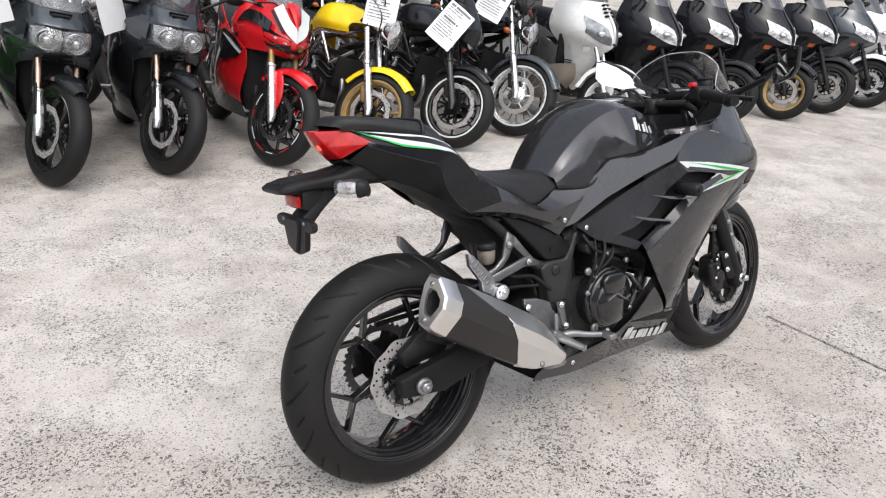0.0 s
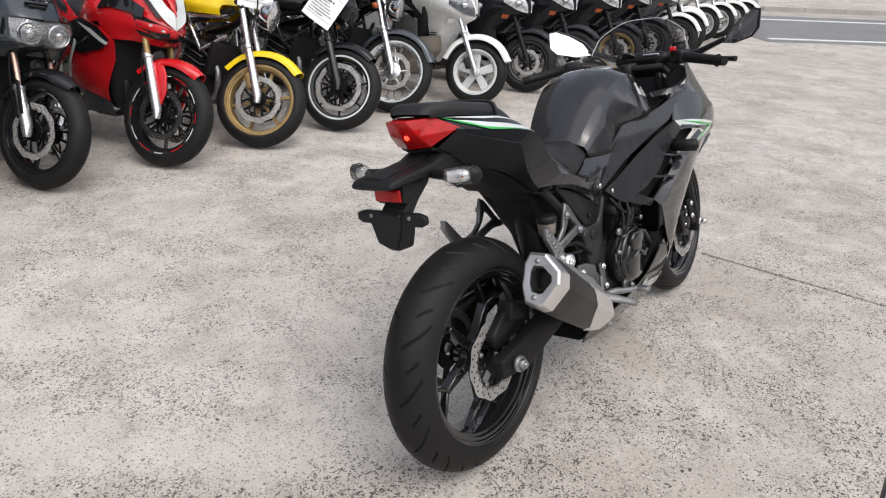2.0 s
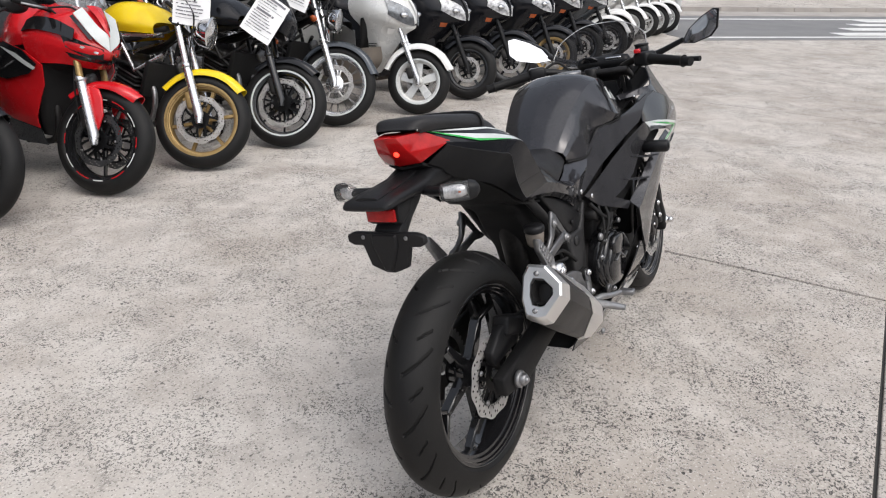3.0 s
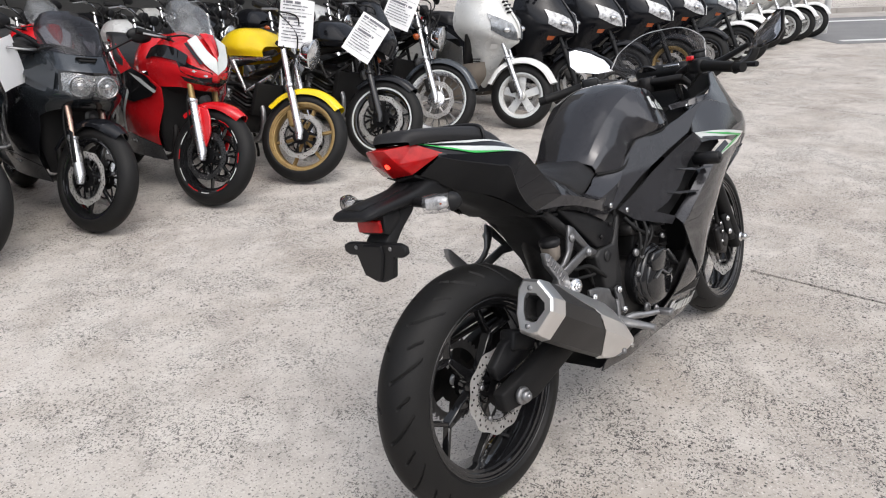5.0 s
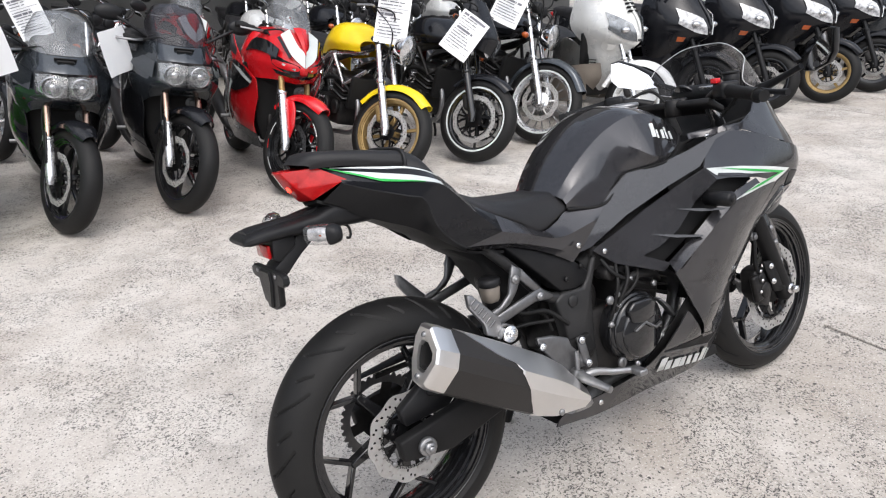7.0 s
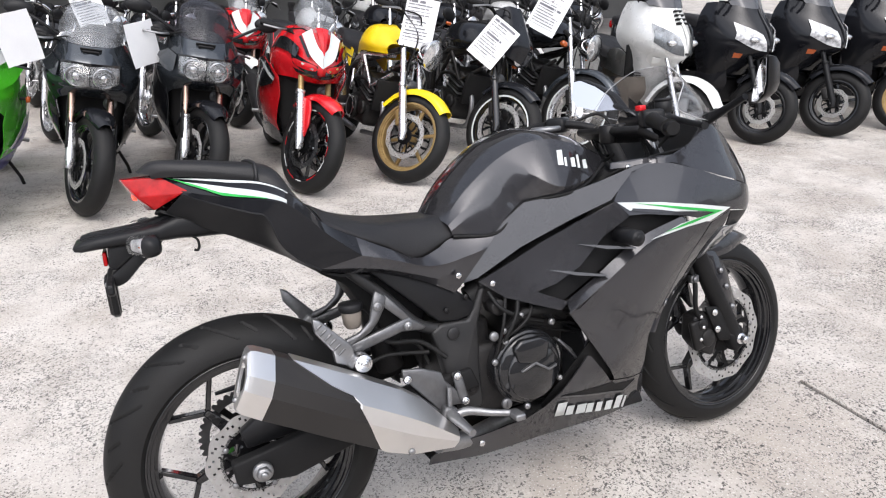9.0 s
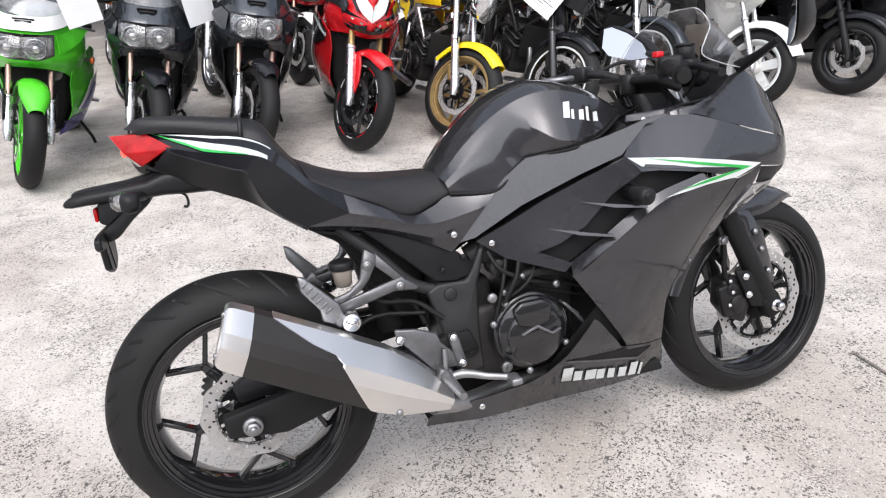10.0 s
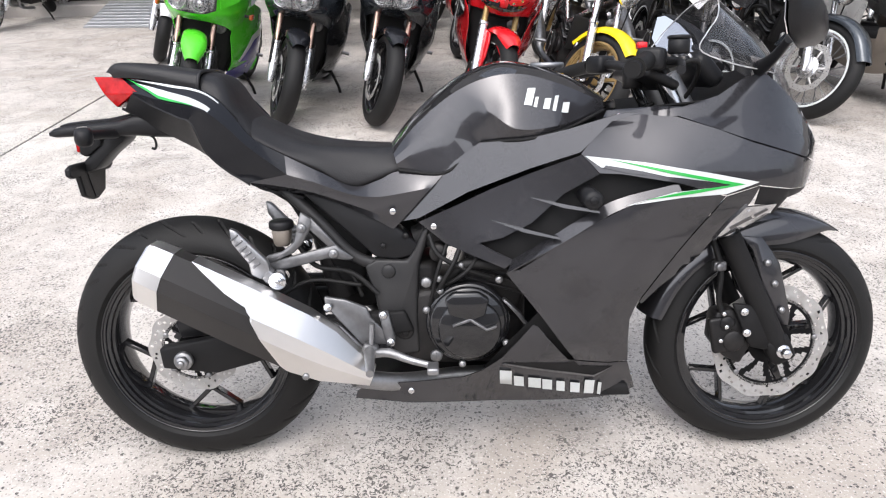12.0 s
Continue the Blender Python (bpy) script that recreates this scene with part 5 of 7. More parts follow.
part("hose_clamp", joined(block((1.246, -0.105, 0.5), (0.03, 0.018, 0.022), 0.004), drum((1.243, -0.116, 0.5), 0.01, 0.01, n=12)), BRACKET, bike, m=fm)
fend = []
for y, r, side in ((-1, 0.249, 1), (-1, 0.272, 1), (-0.85, 0.302, 0.6), (-0.45, 0.316, 0.3), (0, 0.321, 0), (0.45, 0.316, 0.3), (0.85, 0.302, 0.6), (1, 0.272, 1), (1, 0.249, 1)):
    row = []
    for a, wide, drop in ((56, 0.012, 0.0), (64, 0.036, 0.25), (74, 0.056, 0.7), (86, 0.067, 1.0), (102, 0.07, 1.0), (124, 0.07, 0.7), (146, 0.069, 0.6), (166, 0.066, 0.5)):
        q = 0.316 + (r - 0.316) * drop + 0.004 * (1 - side)
        row.append((1.405 + q * math.cos(radians(a)), y * wide, 0.29 + q * math.sin(radians(a))))
    fend.append(row)
part("front_mudguard", patch(fend, 36, 26, 0.004), GUN, bike, "dark grey painted front mudguard", m=fm)
part("top_yoke", joined(block((1.085, 0, 0.925), (0.08, 0.26, 0.022), 0.008, (0, 26, 0)), drum((1.10, 0, 0.945), 0.018, 0.02, "Z")), ENGINE, bike, m=fm)
for s in (-1, 1):
    part("fork_tube", tube([(1.115, s * 0.079, 0.935), (1.17, s * 0.082, 0.84)], 0.019, 16), STEEL, bike, "bare steel fork tube", m=fm)
part("ignition_lock", drum((1.06, 0, 0.93), 0.024, 0.05, "Z"), ENGINE, bike)
for s in (-1, 1):
    bar = part("handlebar", tube([(1.095, s * 0.1, 0.945), (1.06, s * 0.15, 0.962), (1.02, s * 0.21, 0.962), (0.955, s * 0.335, 0.945)], 0.0125, 10, 20), ENGINE, bike, m=fm)
    part("grip", tube([(1.015, s * 0.22, 0.962), (1.01, s * 0.23, 0.961), (0.96, s * 0.328, 0.946), (0.957, s * 0.334, 0.945)], [0.019, 0.017, 0.016, 0.02], 14), RUBBER, bar, m=fm)
    part("bar_end", tube([(0.957, s * 0.333, 0.945), (0.945, s * 0.358, 0.942)], 0.015, 14), MATT, bar, m=fm)
    part("switch_box", block((1.035, s * 0.195, 0.965), (0.055, 0.06, 0.045), 0.01, (0, 0, s * 28)), PLASTIC, bar, m=fm)
    part("lever", tube([(1.065, s * 0.18, 0.962), (1.085, s * 0.22, 0.958), (1.05, s * 0.32, 0.945), (1.03, s * 0.37, 0.94)], [0.009, 0.008, 0.007, 0.009], 8, 18), MATT if s > 0 else PLASTIC, bar, m=fm)
    stalk = part("mirror", tube([(1.3, s * 0.118, 0.945), (1.302, s * 0.18, 0.968), (1.29, s * 0.262, 1.0)], [0.017, 0.011, 0.009], 8, 10), PLASTIC, bike)
    head = Vector((1.272, s * 0.328, 1.03))
    cant = 0.5 if s > 0 else 0.72
    leaf = ((-0.085, -0.022), (-0.05, 0.018), (0.0, 0.04), (0.05, 0.05), (0.073, 0.04), (0.066, -0.02), (0.04, -0.04), (-0.03, -0.04))
    part("mirror_shell", loft([[head + Vector((dx - cant * y * k, s * y * k, z * k + 0.28 * y * k)) for y, z in leaf] for dx, k in ((-0.004, 0.97), (0.0, 1.0), (0.02, 0.95), (0.04, 0.7), (0.052, 0.35))]), PLASTIC, stalk, smooth=50)
    part("mirror_glass", loft([[head + Vector((dx - cant * y + (0.3 * z - 0.012 if s > 0 else 0.0), s * y * 0.93, z * 0.9 + 0.28 * y)) for y, z in leaf] for dx in (-0.008, -0.006)]), MIRROR, stalk, "mirror glass", smooth=0)
part("start_switch", block((1.02, -0.175, 0.993), (0.02, 0.02, 0.014), 0.003), RED, bike, "red engine stop switch", m=fm)
part("brake_reservoir", joined(drum((1.1, -0.17, 0.99), 0.022, 0.03, "Z"), drum((1.1, -0.17, 1.008), 0.024, 0.008, "Z")), PLASTIC, bike, m=fm)
part("clutch_cable", tube([(1.07, 0.2, 0.96), (1.16, 0.16, 0.98), (1.15, 0.08, 0.88), (1.0, 0.06, 0.82)], 0.005, 8, 24), RUBBER, bike)
part("throttle_cable", tube([(1.06, -0.19, 0.95), (1.15, -0.17, 0.96), (1.14, -0.08, 0.87), (1.0, -0.05, 0.82)], 0.005, 8, 24), RUBBER, bike)
dash = part("instrument_panel", block((1.2, 0, 0.945), (0.045, 0.2, 0.085), 0.018, (0, -40, 0)), PLASTIC, bike)
part("dial", drum((0, 0, 0), 0.036, 0.01, "X"), GLOSS, dash, m=pose(1.176, 0.045, 0.962, 0, -40, 0))
part("dial", block((0, 0, 0), (0.008, 0.06, 0.045), 0.003), LAMPIN, dash, m=pose(1.176, -0.045, 0.962, 0, -40, 0))
part("inner_nose", patch([[(1.06, -0.17, 0.872), (1.2, -0.16, 0.886), (1.275, -0.12, 0.92), (1.3, 0, 0.94)], [(1.06, -0.1, 0.8), (1.2, -0.1, 0.84), (1.25, -0.08, 0.88), (1.27, 0, 0.89)], [(1.05, 0, 0.78), (1.15, 0, 0.82), (1.22, 0, 0.85), (1.26, 0, 0.88)]], 12, 10, 0.004, True), MATT, bike)
part("windscreen", patch([
    [(1.43, 0, 0.868), (1.395, 0, 0.935), (1.33, 0, 1.02), (1.225, 0, 1.10)],
    [(1.415, -0.05, 0.872), (1.38, -0.065, 0.93), (1.31, -0.078, 1.01), (1.215, -0.078, 1.093)],
    [(1.375, -0.09, 0.9), (1.345, -0.112, 0.935), (1.27, -0.142, 0.985), (1.19, -0.152, 1.053)],
    [(1.335, -0.113, 0.935), (1.30, -0.13, 0.942), (1.22, -0.162, 0.958), (1.15, -0.176, 0.985)]], 20, 14, 0.003, True), SCREEN, bike, "lightly smoked clear windscreen", smooth=60)
edge_ = [(1.335, -0.113, 0.935), (1.30, -0.13, 0.942), (1.22, -0.162, 0.958), (1.15, -0.176, 0.985), (1.165, -0.168, 1.02), (1.19, -0.152, 1.053), (1.215, -0.078, 1.093), (1.225, 0, 1.10)]
part("screen_edge", tube(edge_ + [(x, -y, z) for x, y, z in edge_[-2::-1]], 0.0016, 6, 60), LENS, bike, "clear polished screen edge")
part("side_stand", joined(tube([(0.55, 0.13, 0.26), (0.50, 0.22, 0.12), (0.47, 0.29, -0.048)], 0.012, 10), block((0.47, 0.295, -0.05), (0.07, 0.04, 0.012), 0.004, (12, 0, 0))), ENGINE, bike)


# ---- the row of motorcycles behind ----
def fork_pair(b, m, x, z, top, half, lower, upper, r=0.024, lower_len=0.42, cover=None):
    """Two fork legs from the axle at (x, z) up a raked line to the height top."""
    rake = math.tan(radians(25))
    for s in (-1, 1):
        zl = z + lower_len
        leg = part("fork_leg", joined(tube([(x + 0.012, s * half, z - 0.03), (x, s * half, z + 0.02), (x - rake * (zl - z), s * half, zl)], [r * 0.8, r * 1.15, r], 14),
                                      drum((x - rake * (zl - z), s * half, zl), r * 1.18, 0.03, "Z")), lower, b, m=m)
        part("fork_tube", tube([(x - rake * (zl - z), s * half, zl), (x - rake * (top - z), s * half, top)], r * 0.76, 14), upper, leg, m=m)


def mudguard(b, m, x, z, R, mat, half, a0, a1, label, tip=0.7):
    angles = np.radians(np.linspace(a0, a1, 6))
    rails = []
    for y, k in ((-1.0, -0.034), (-0.95, -0.008), (-0.6, 0.012), (0, 0.02), (0.6, 0.012), (0.95, -0.008), (1.0, -0.034)):
        rails.append([(x + (R + k) * math.cos(a), y * half * (tip if i == 0 else 1), z + (R + k) * math.sin(a)) for i, a in enumerate(angles)])
    return part("mudguard", patch(rails, 18, 18, 0.004), mat, b, label, m=m)


def bars(b, m, x, z, half, mat=MATT, mirrors=True, rise=0.02):
    for s in (-1, 1):
        h = part("handlebar", tube([(x, s * 0.06, z), (x - 0.02, s * half * 0.5, z + rise), (x - 0.09, s * half, z + rise * 0.6)], 0.012, 8, 14), mat, b, m=m)
        part("grip", tube([(x - 0.045, s * half * 0.68, z + rise), (x - 0.09, s * half, z + rise * 0.6)], 0.018, 10), RUBBER, h, m=m)
        part("lever", tube([(x + 0.01, s * half * 0.62, z + rise), (x + 0.03, s * half * 0.8, z + rise - 0.01), (x - 0.02, s * half * 1.04, z)], 0.007, 6, 10), STEEL, h, m=m)
        part("control_cable", tube([(x - 0.02, s * half * 0.6, z + rise), (x + 0.12, s * 0.13, z + 0.05), (x + 0.09, s * 0.07, z - 0.12), (x - 0.08, s * 0.1, z - 0.26)], 0.005, 6, 16), RUBBER, b, m=m)
        part("brake_hose", tube([(x + 0.0, s * half * 0.5, z + rise), (x + 0.13, s * 0.1, z - 0.06), (x + 0.17, s * 0.12, z - 0.3), (x + 0.22, s * 0.09, z - 0.52)], 0.005, 6, 18), RUBBER, b, m=m)
        if mirrors:
            a = part("mirror", tube([(x - 0.02, s * half * 0.55, z + rise), (x + 0.01, s * half * 0.75, z + 0.12), (x - 0.01, s * half * 0.85, z + 0.2)], 0.006, 8, 12), PLASTIC, b, m=m)
            part("mirror_shell", egg((x - 0.005, s * half * 0.9, z + 0.22), (0.02, 0.075, 0.045)), PLASTIC, a, m=m)
            part("mirror_glass", egg((x - 0.012, s * half * 0.9, z + 0.22), (0.016, 0.069, 0.039)), MIRROR, a, m=m)


def round_lamp(b, m, c, r, shell):
    h = part("headlamp", spin([(0.002, 0.11), (r * 0.5, 0.1), (r * 0.92, 0.05), (r, 0.0), (r * 1.03, -0.008), (r * 0.95, -0.014)], 28), shell, b, m=(m or Matrix()) @ pose(*c, 0, 0, 90))
    part("lamp_glass", spin([(0.0, -0.03), (r * 0.5, -0.026), (r * 0.95, -0.01), (r * 0.7, 0.03), (0.0, 0.05)], 28), LAMPIN, h, "clear round headlamp glass", m=(m or Matrix()) @ pose(*c, 0, 0, 90))
    return h


def stand(b, x, y):
    part("side_stand", joined(tube([(x, y * 0.5, 0.24), (x - 0.05, y * 0.8, 0.1), (x - 0.1, y, -0.06)], 0.011, 8), block((x - 0.1, y, -0.058), (0.07, 0.035, 0.012), 0.003, (12, 0, 0))), ENGINE, b)


def running_gear(b, L, seat_mat=SEAT, pipe=STEEL, left_pipe=False):
    """Engine, frame, swing arm, silencer and side stand that all of the row share in kind."""
    eng = part("engine", block((0.72, 0, 0.36), (0.34, 0.3, 0.2), 0.03), ENGINE, b)
    part("cylinder", block((0.82, 0, 0.52), (0.2, 0.28, 0.2), 0.02, (0, 15, 0)), ENGINE, eng)
    for s in (-1, 1):
        part("engine_cover", joined(drum((0.68, s * 0.17, 0.36), 0.09, 0.04, n=28, bevel=0.01), drum((0.84, s * 0.155, 0.38), 0.05, 0.03, n=20)), ENGINE, eng)
        part("cover_ring", spin([(0.07, -0.004), (0.076, 0.0), (0.07, 0.004), (0.064, 0.0)], 24, True), ALLOY, eng, m=pose(0.68, s * 0.192, 0.36))
        several("bolt", [drum((0.68 + 0.082 * math.cos(a), s * 0.192, 0.36 + 0.082 * math.sin(a)), 0.007, 0.008, n=8) for a in np.linspace(0, 6.28, 7)[:-1]], ALLOY, eng)
        part("hose", tube([(0.62, s * 0.14, 0.5), (0.7, s * 0.19, 0.56), (0.86, s * 0.17, 0.58), (0.98, s * 0.12, 0.5)], 0.013, 8, 16), RUBBER, eng)
        part("carburettor", joined(drum((0.66, s * 0.09, 0.62), 0.035, 0.09, n=16), block((0.66, s * 0.1, 0.57), (0.06, 0.06, 0.06), 0.01)), BRACKET, eng)
        part("swing_arm", slab([(-0.05, 0.27), (-0.05, 0.33), (0.5, 0.42), (0.52, 0.36)], s * 0.1, s * 0.13, 0.006), ENGINE, b)
        part("foot_peg", tube([(0.5, s * 0.15, 0.34), (0.49, s * 0.26, 0.33)], 0.012, 8), STEEL, b)
        part("frame_rail", tube([(0.45, s * 0.13, 0.42), (0.5, s * 0.15, 0.62), (0.8, s * 0.15, 0.72), (1.08, s * 0.05, 0.82)], 0.024, 10, 16), ENGINE, b)
        part("header_pipe", tube([(0.9, s * 0.07, 0.52), (1.02, s * 0.07, 0.42), (0.98, s * 0.06, 0.24), (0.7, s * 0.07, 0.19)], 0.018, 10, 18), pipe, b)
    for i in range(6):
        part("cooling_fin", block((0.825, 0, 0.45 + 0.026 * i), (0.23, 0.31, 0.006), 0.002, (0, 15, 0)), STEEL if i % 2 else ENGINE, eng)
    part("horn", joined(drum((1.05, 0.1, 0.6), 0.04, 0.03, "X"), drum((1.066, 0.1, 0.6), 0.02, 0.01, "X")), BRACKET, b)
    part("silencer", tube([(0.6, -0.1, 0.19), (0.35, -0.17, 0.24), (0.2, -0.18, 0.32), (-0.25, -0.19, 0.46)], [0.022, 0.025, 0.05, 0.052], 14, 20), pipe, b)
    stand(b, 0.62, 0.27)


TWIN = [
    [(1.27, 0, 0.665), (1.255, -0.09, 0.66), (1.17, -0.165, 0.63), (1.04, -0.2, 0.57), (0.87, -0.215, 0.53)],
    [(1.37, 0, 0.73), (1.345, -0.1, 0.73), (1.23, -0.205, 0.735), (1.04, -0.255, 0.745), (0.87, -0.25, 0.75)],
    [(1.365, 0, 0.85), (1.335, -0.1, 0.85), (1.2, -0.175, 0.862), (1.03, -0.215, 0.885), (0.88, -0.225, 0.87)],
    [(1.27, 0, 0.94), (1.235, -0.1, 0.945), (1.13, -0.155, 0.957), (1.02, -0.18, 0.95), (0.9, -0.195, 0.92)]]
BEAK = [
    [(1.28, 0, 0.67), (1.265, -0.06, 0.675), (1.2, -0.13, 0.68), (1.1, -0.18, 0.67), (0.99, -0.205, 0.66)],
    [(1.42, 0, 0.75), (1.35, -0.095, 0.765), (1.22, -0.175, 0.79), (1.08, -0.225, 0.8), (0.97, -0.24, 0.79)],
    [(1.375, 0, 0.86), (1.3, -0.095, 0.87), (1.18, -0.155, 0.9), (1.06, -0.19, 0.905), (0.96, -0.2, 0.88)],
    [(1.25, 0, 0.985), (1.2, -0.07, 0.99), (1.12, -0.105, 1.0), (1.06, -0.13, 0.98), (0.98, -0.15, 0.95)]]
SIDEW = smooth_field([(0.4, 0.3, 0.2), (0.45, 0.6, 0.235), (0.6, 0.7, 0.26), (0.85, 0.72, 0.265), (1.05, 0.7, 0.24), (1.12, 0.6, 0.19), (1.0, 0.35, 0.165), (0.95, 0.22, 0.1), (0.5, 0.2, 0.16), (0.75, 0.45, 0.255), (1.02, 0.5, 0.2)])


def sports_bike(name_label, at, heading, lean, turn, nose, rails, low, low2, tail, fend, rim, screen, lamps, fork=FORKGOLD, kind=6, lip=None, tyre=0.115, silver=ALLOY, group="motorcycles in the row"):
    b = thing("motorcycle", at, name_label, "motorcycle", group, lean, heading)
    m = steer(1.15, 0.8, turn)
    wheel(b, "front_wheel", (1.4, 0.295), 0.295, tyre, 0.218, m, kind, rim, ((-1, 0.145), (1, 0.145)), lip=lip, detail=56, disc_y=0.066, disc_mat=BRACKET if fend is RED else DISC)
    wheel(b, "rear_wheel", (0, 0.31), 0.31, 0.16, 0.218, None, kind, rim, ((-1, 0.11),), lip=lip, detail=48)
    fork_pair(b, m, 1.4, 0.295, 0.86, 0.105, silver, fork, lower_len=0.3 if fend is RED else 0.2)
    for s in (-1, 1):
        part("brake_caliper", block((1.33, s * 0.085, 0.40), (0.06, 0.06, 0.11), 0.012, (0, -25, 0)), ENGINE, b, m=m)
        if fend is RED:
            part("fork_guard", slab([(1.385, 0.34), (1.412, 0.345), (1.425, 0.43), (1.40, 0.52), (1.37, 0.565), (1.27, 0.575), (1.30, 0.51)], s * 0.084, s * 0.098, 0.005, 2), RED, b, m=m)
        else:
            part("fork_guard", slab([(1.372, 0.37), (1.392, 0.38), (1.335, 0.53), (1.30, 0.54)], s * 0.128, s * 0.136, 0.003), PLASTIC, b, m=m)
    mudguard(b, m, 1.4, 0.295, 0.312, fend, 0.074, 58 if fend is not LIME else 42, 158 if fend is not RED else 138, "painted front mudguard", 0.5)
    part("cowl", patch(rails, 34, 22, 0.005, True), nose, b, smooth=60)
    part("radiator_shroud", loft([ring((0.95, 0, 0.26), 0.1, 0.06, up=(1, 0, 0)), ring((0.97, 0, 0.42), 0.16, 0.06, up=(1, 0, 0)), ring((1.0, 0, 0.58), 0.19, 0.06, up=(1, 0, 0)), ring((1.02, 0, 0.74), 0.2, 0.06, up=(1, 0, 0))]), MATT, b)
    part("cowl_inside", loft([ring((1.0, 0, 0.72), 0.19, 0.14), ring((1.12, 0, 0.78), 0.17, 0.12), ring((1.24, 0, 0.79), 0.1, 0.09)]), MATT, b)
    for s in (-1, 1):
        part("side_fairing", skin([(0.42, 0.32), (0.5, 0.5), (0.6, 0.68), (0.85, 0.75), (1.02, 0.72), (1.12, 0.66), (1.1, 0.55), (1.0, 0.36), (0.98, 0.3), (0.7, 0.34)], SIDEW, 0.05, 0.005, 0, s), low, b)
        part("belly_fairing", skin([(0.42, 0.315), (0.7, 0.335), (0.98, 0.295), (0.96, 0.2), (0.5, 0.19)], SIDEW, 0.05, 0.005, 0, s), low2, b)
        part("tail_panel", patch([[(-0.2, s * 0.03, 0.95), (0.0, s * 0.1, 0.93), (0.25, s * 0.13, 0.82), (0.5, s * 0.14, 0.72)], [(-0.22, s * 0.03, 0.88), (0.0, s * 0.11, 0.82), (0.25, s * 0.14, 0.7), (0.5, s * 0.15, 0.62)]], 14, 4, 0.005), tail, b)
    part("tank", patch([
        [(0.45, 0, 0.80), (0.52, 0, 0.90), (0.7, 0, 0.98), (0.85, 0, 0.96), (1.0, 0, 0.86)], [(0.45, -0.09, 0.79), (0.52, -0.11, 0.88), (0.7, -0.13, 0.95), (0.85, -0.13, 0.93), (1.0, -0.1, 0.85)],
        [(0.45, -0.12, 0.74), (0.53, -0.14, 0.78), (0.7, -0.2, 0.82), (0.85, -0.21, 0.82), (1.0, -0.13, 0.82)], [(0.45, -0.12, 0.70), (0.55, -0.14, 0.70), (0.7, -0.19, 0.73), (0.85, -0.2, 0.74), (1.0, -0.13, 0.78)]], 22, 14, sym=True), tail, b, smooth=70)
    part("seat", patch([[(-0.18, 0, 0.96), (0.05, 0, 0.95), (0.2, 0, 0.84), (0.46, 0, 0.80)], [(-0.16, -0.08, 0.95), (0.05, -0.11, 0.93), (0.2, -0.13, 0.82), (0.46, -0.1, 0.78)], [(-0.16, -0.08, 0.91), (0.05, -0.12, 0.88), (0.2, -0.15, 0.77), (0.46, -0.12, 0.72)]], 18, 10, sym=True), SEAT, b)
    part("tail_lamp", block((-0.2, 0, 0.91), (0.03, 0.12, 0.05), 0.01), REDLENS, b)
    t = 0.0 if rails is TWIN else 0.025
    w = 0.86 if rails is TWIN else 0.66
    part("windscreen", patch([
        [(1.27 - t * 0.5, 0, 0.945 + t), (1.2 - t, 0, 1.03 + t * 1.2), (1.08 - t, 0, 1.13 + t), (1.0 - t, 0, 1.17 + t)],
        [(1.235 - t * 0.5, -0.12 * w, 0.948 + t), (1.16 - t, -0.14 * w, 1.02 + t * 1.2), (1.06 - t, -0.15 * w, 1.11 + t), (0.98 - t, -0.13 * w, 1.15 + t)],
        [(1.13 - t * 0.5, -0.185 * w, 0.957 + t), (1.07 - t, -0.205 * w, 1.0 + t * 1.2), (1.0 - t, -0.2 * w, 1.05 + t), (0.94 - t, -0.17 * w, 1.1 + t)]], 16, 12, 0.004, True), screen, b, smooth=60)
    if lamps == "twin":
        part("lamp_surround", patch([[(1.38, 0, 0.722), (1.364, -0.08, 0.724), (1.318, -0.147, 0.748)], [(1.38, 0, 0.862), (1.357, -0.08, 0.862), (1.308, -0.15, 0.862)]], 14, 5, 0.004, True), GLOSS, b)
        for s in (-1, 1):
            h = part("headlamp", patch([[(1.387, s * 0.004, 0.742), (1.378, s * 0.07, 0.73), (1.338, s * 0.135, 0.762)], [(1.387, s * 0.004, 0.842), (1.37, s * 0.07, 0.85), (1.328, s * 0.136, 0.846)]], 14, 6, 0.003), LAMPDARK, b, "dim headlamp reflector")
            part("lamp_bowl", spin([(0.053, -0.012), (0.049, -0.016), (0.043, 0.0), (0.032, 0.014), (0.0, 0.02)], 28), LAMPIN, h, m=pose(1.384, s * 0.068, 0.79, 0, 0, 90 + s * 8))
            part("lamp_ring", spin([(0.053, -0.016), (0.056, -0.012), (0.053, -0.008), (0.05, -0.012)], 28, True), CHROME, h, m=pose(1.386, s * 0.068, 0.79, 0, 0, 90 + s * 8))
            part("bulb_shield", egg((1.396, s * 0.07, 0.79), (0.014, 0.02, 0.02)), CHROME, h)
            part("lamp_lens", patch([[(1.402, s * 0.002, 0.738), (1.392, s * 0.075, 0.726), (1.347, s * 0.142, 0.757)], [(1.427, s * 0.002, 0.79), (1.414, s * 0.075, 0.79), (1.357, s * 0.149, 0.803)], [(1.4, s * 0.002, 0.847), (1.384, s * 0.075, 0.855), (1.337, s * 0.144, 0.85)]], 14, 10, 0.002), CLEARLENS, h, "clear headlamp cover")
            part("cheek_line", patch([[(1.3, s * 0.155, 0.85), (1.15, s * 0.2, 0.872), (0.95, s * 0.235, 0.88)], [(1.31, s * 0.17, 0.76), (1.15, s * 0.24, 0.8), (0.95, s * 0.268, 0.855)]], 10, 4, 0.003), SLATE if nose is not LIME else LIME, b, m=Matrix.Translation((0, s * 0.004, 0)))
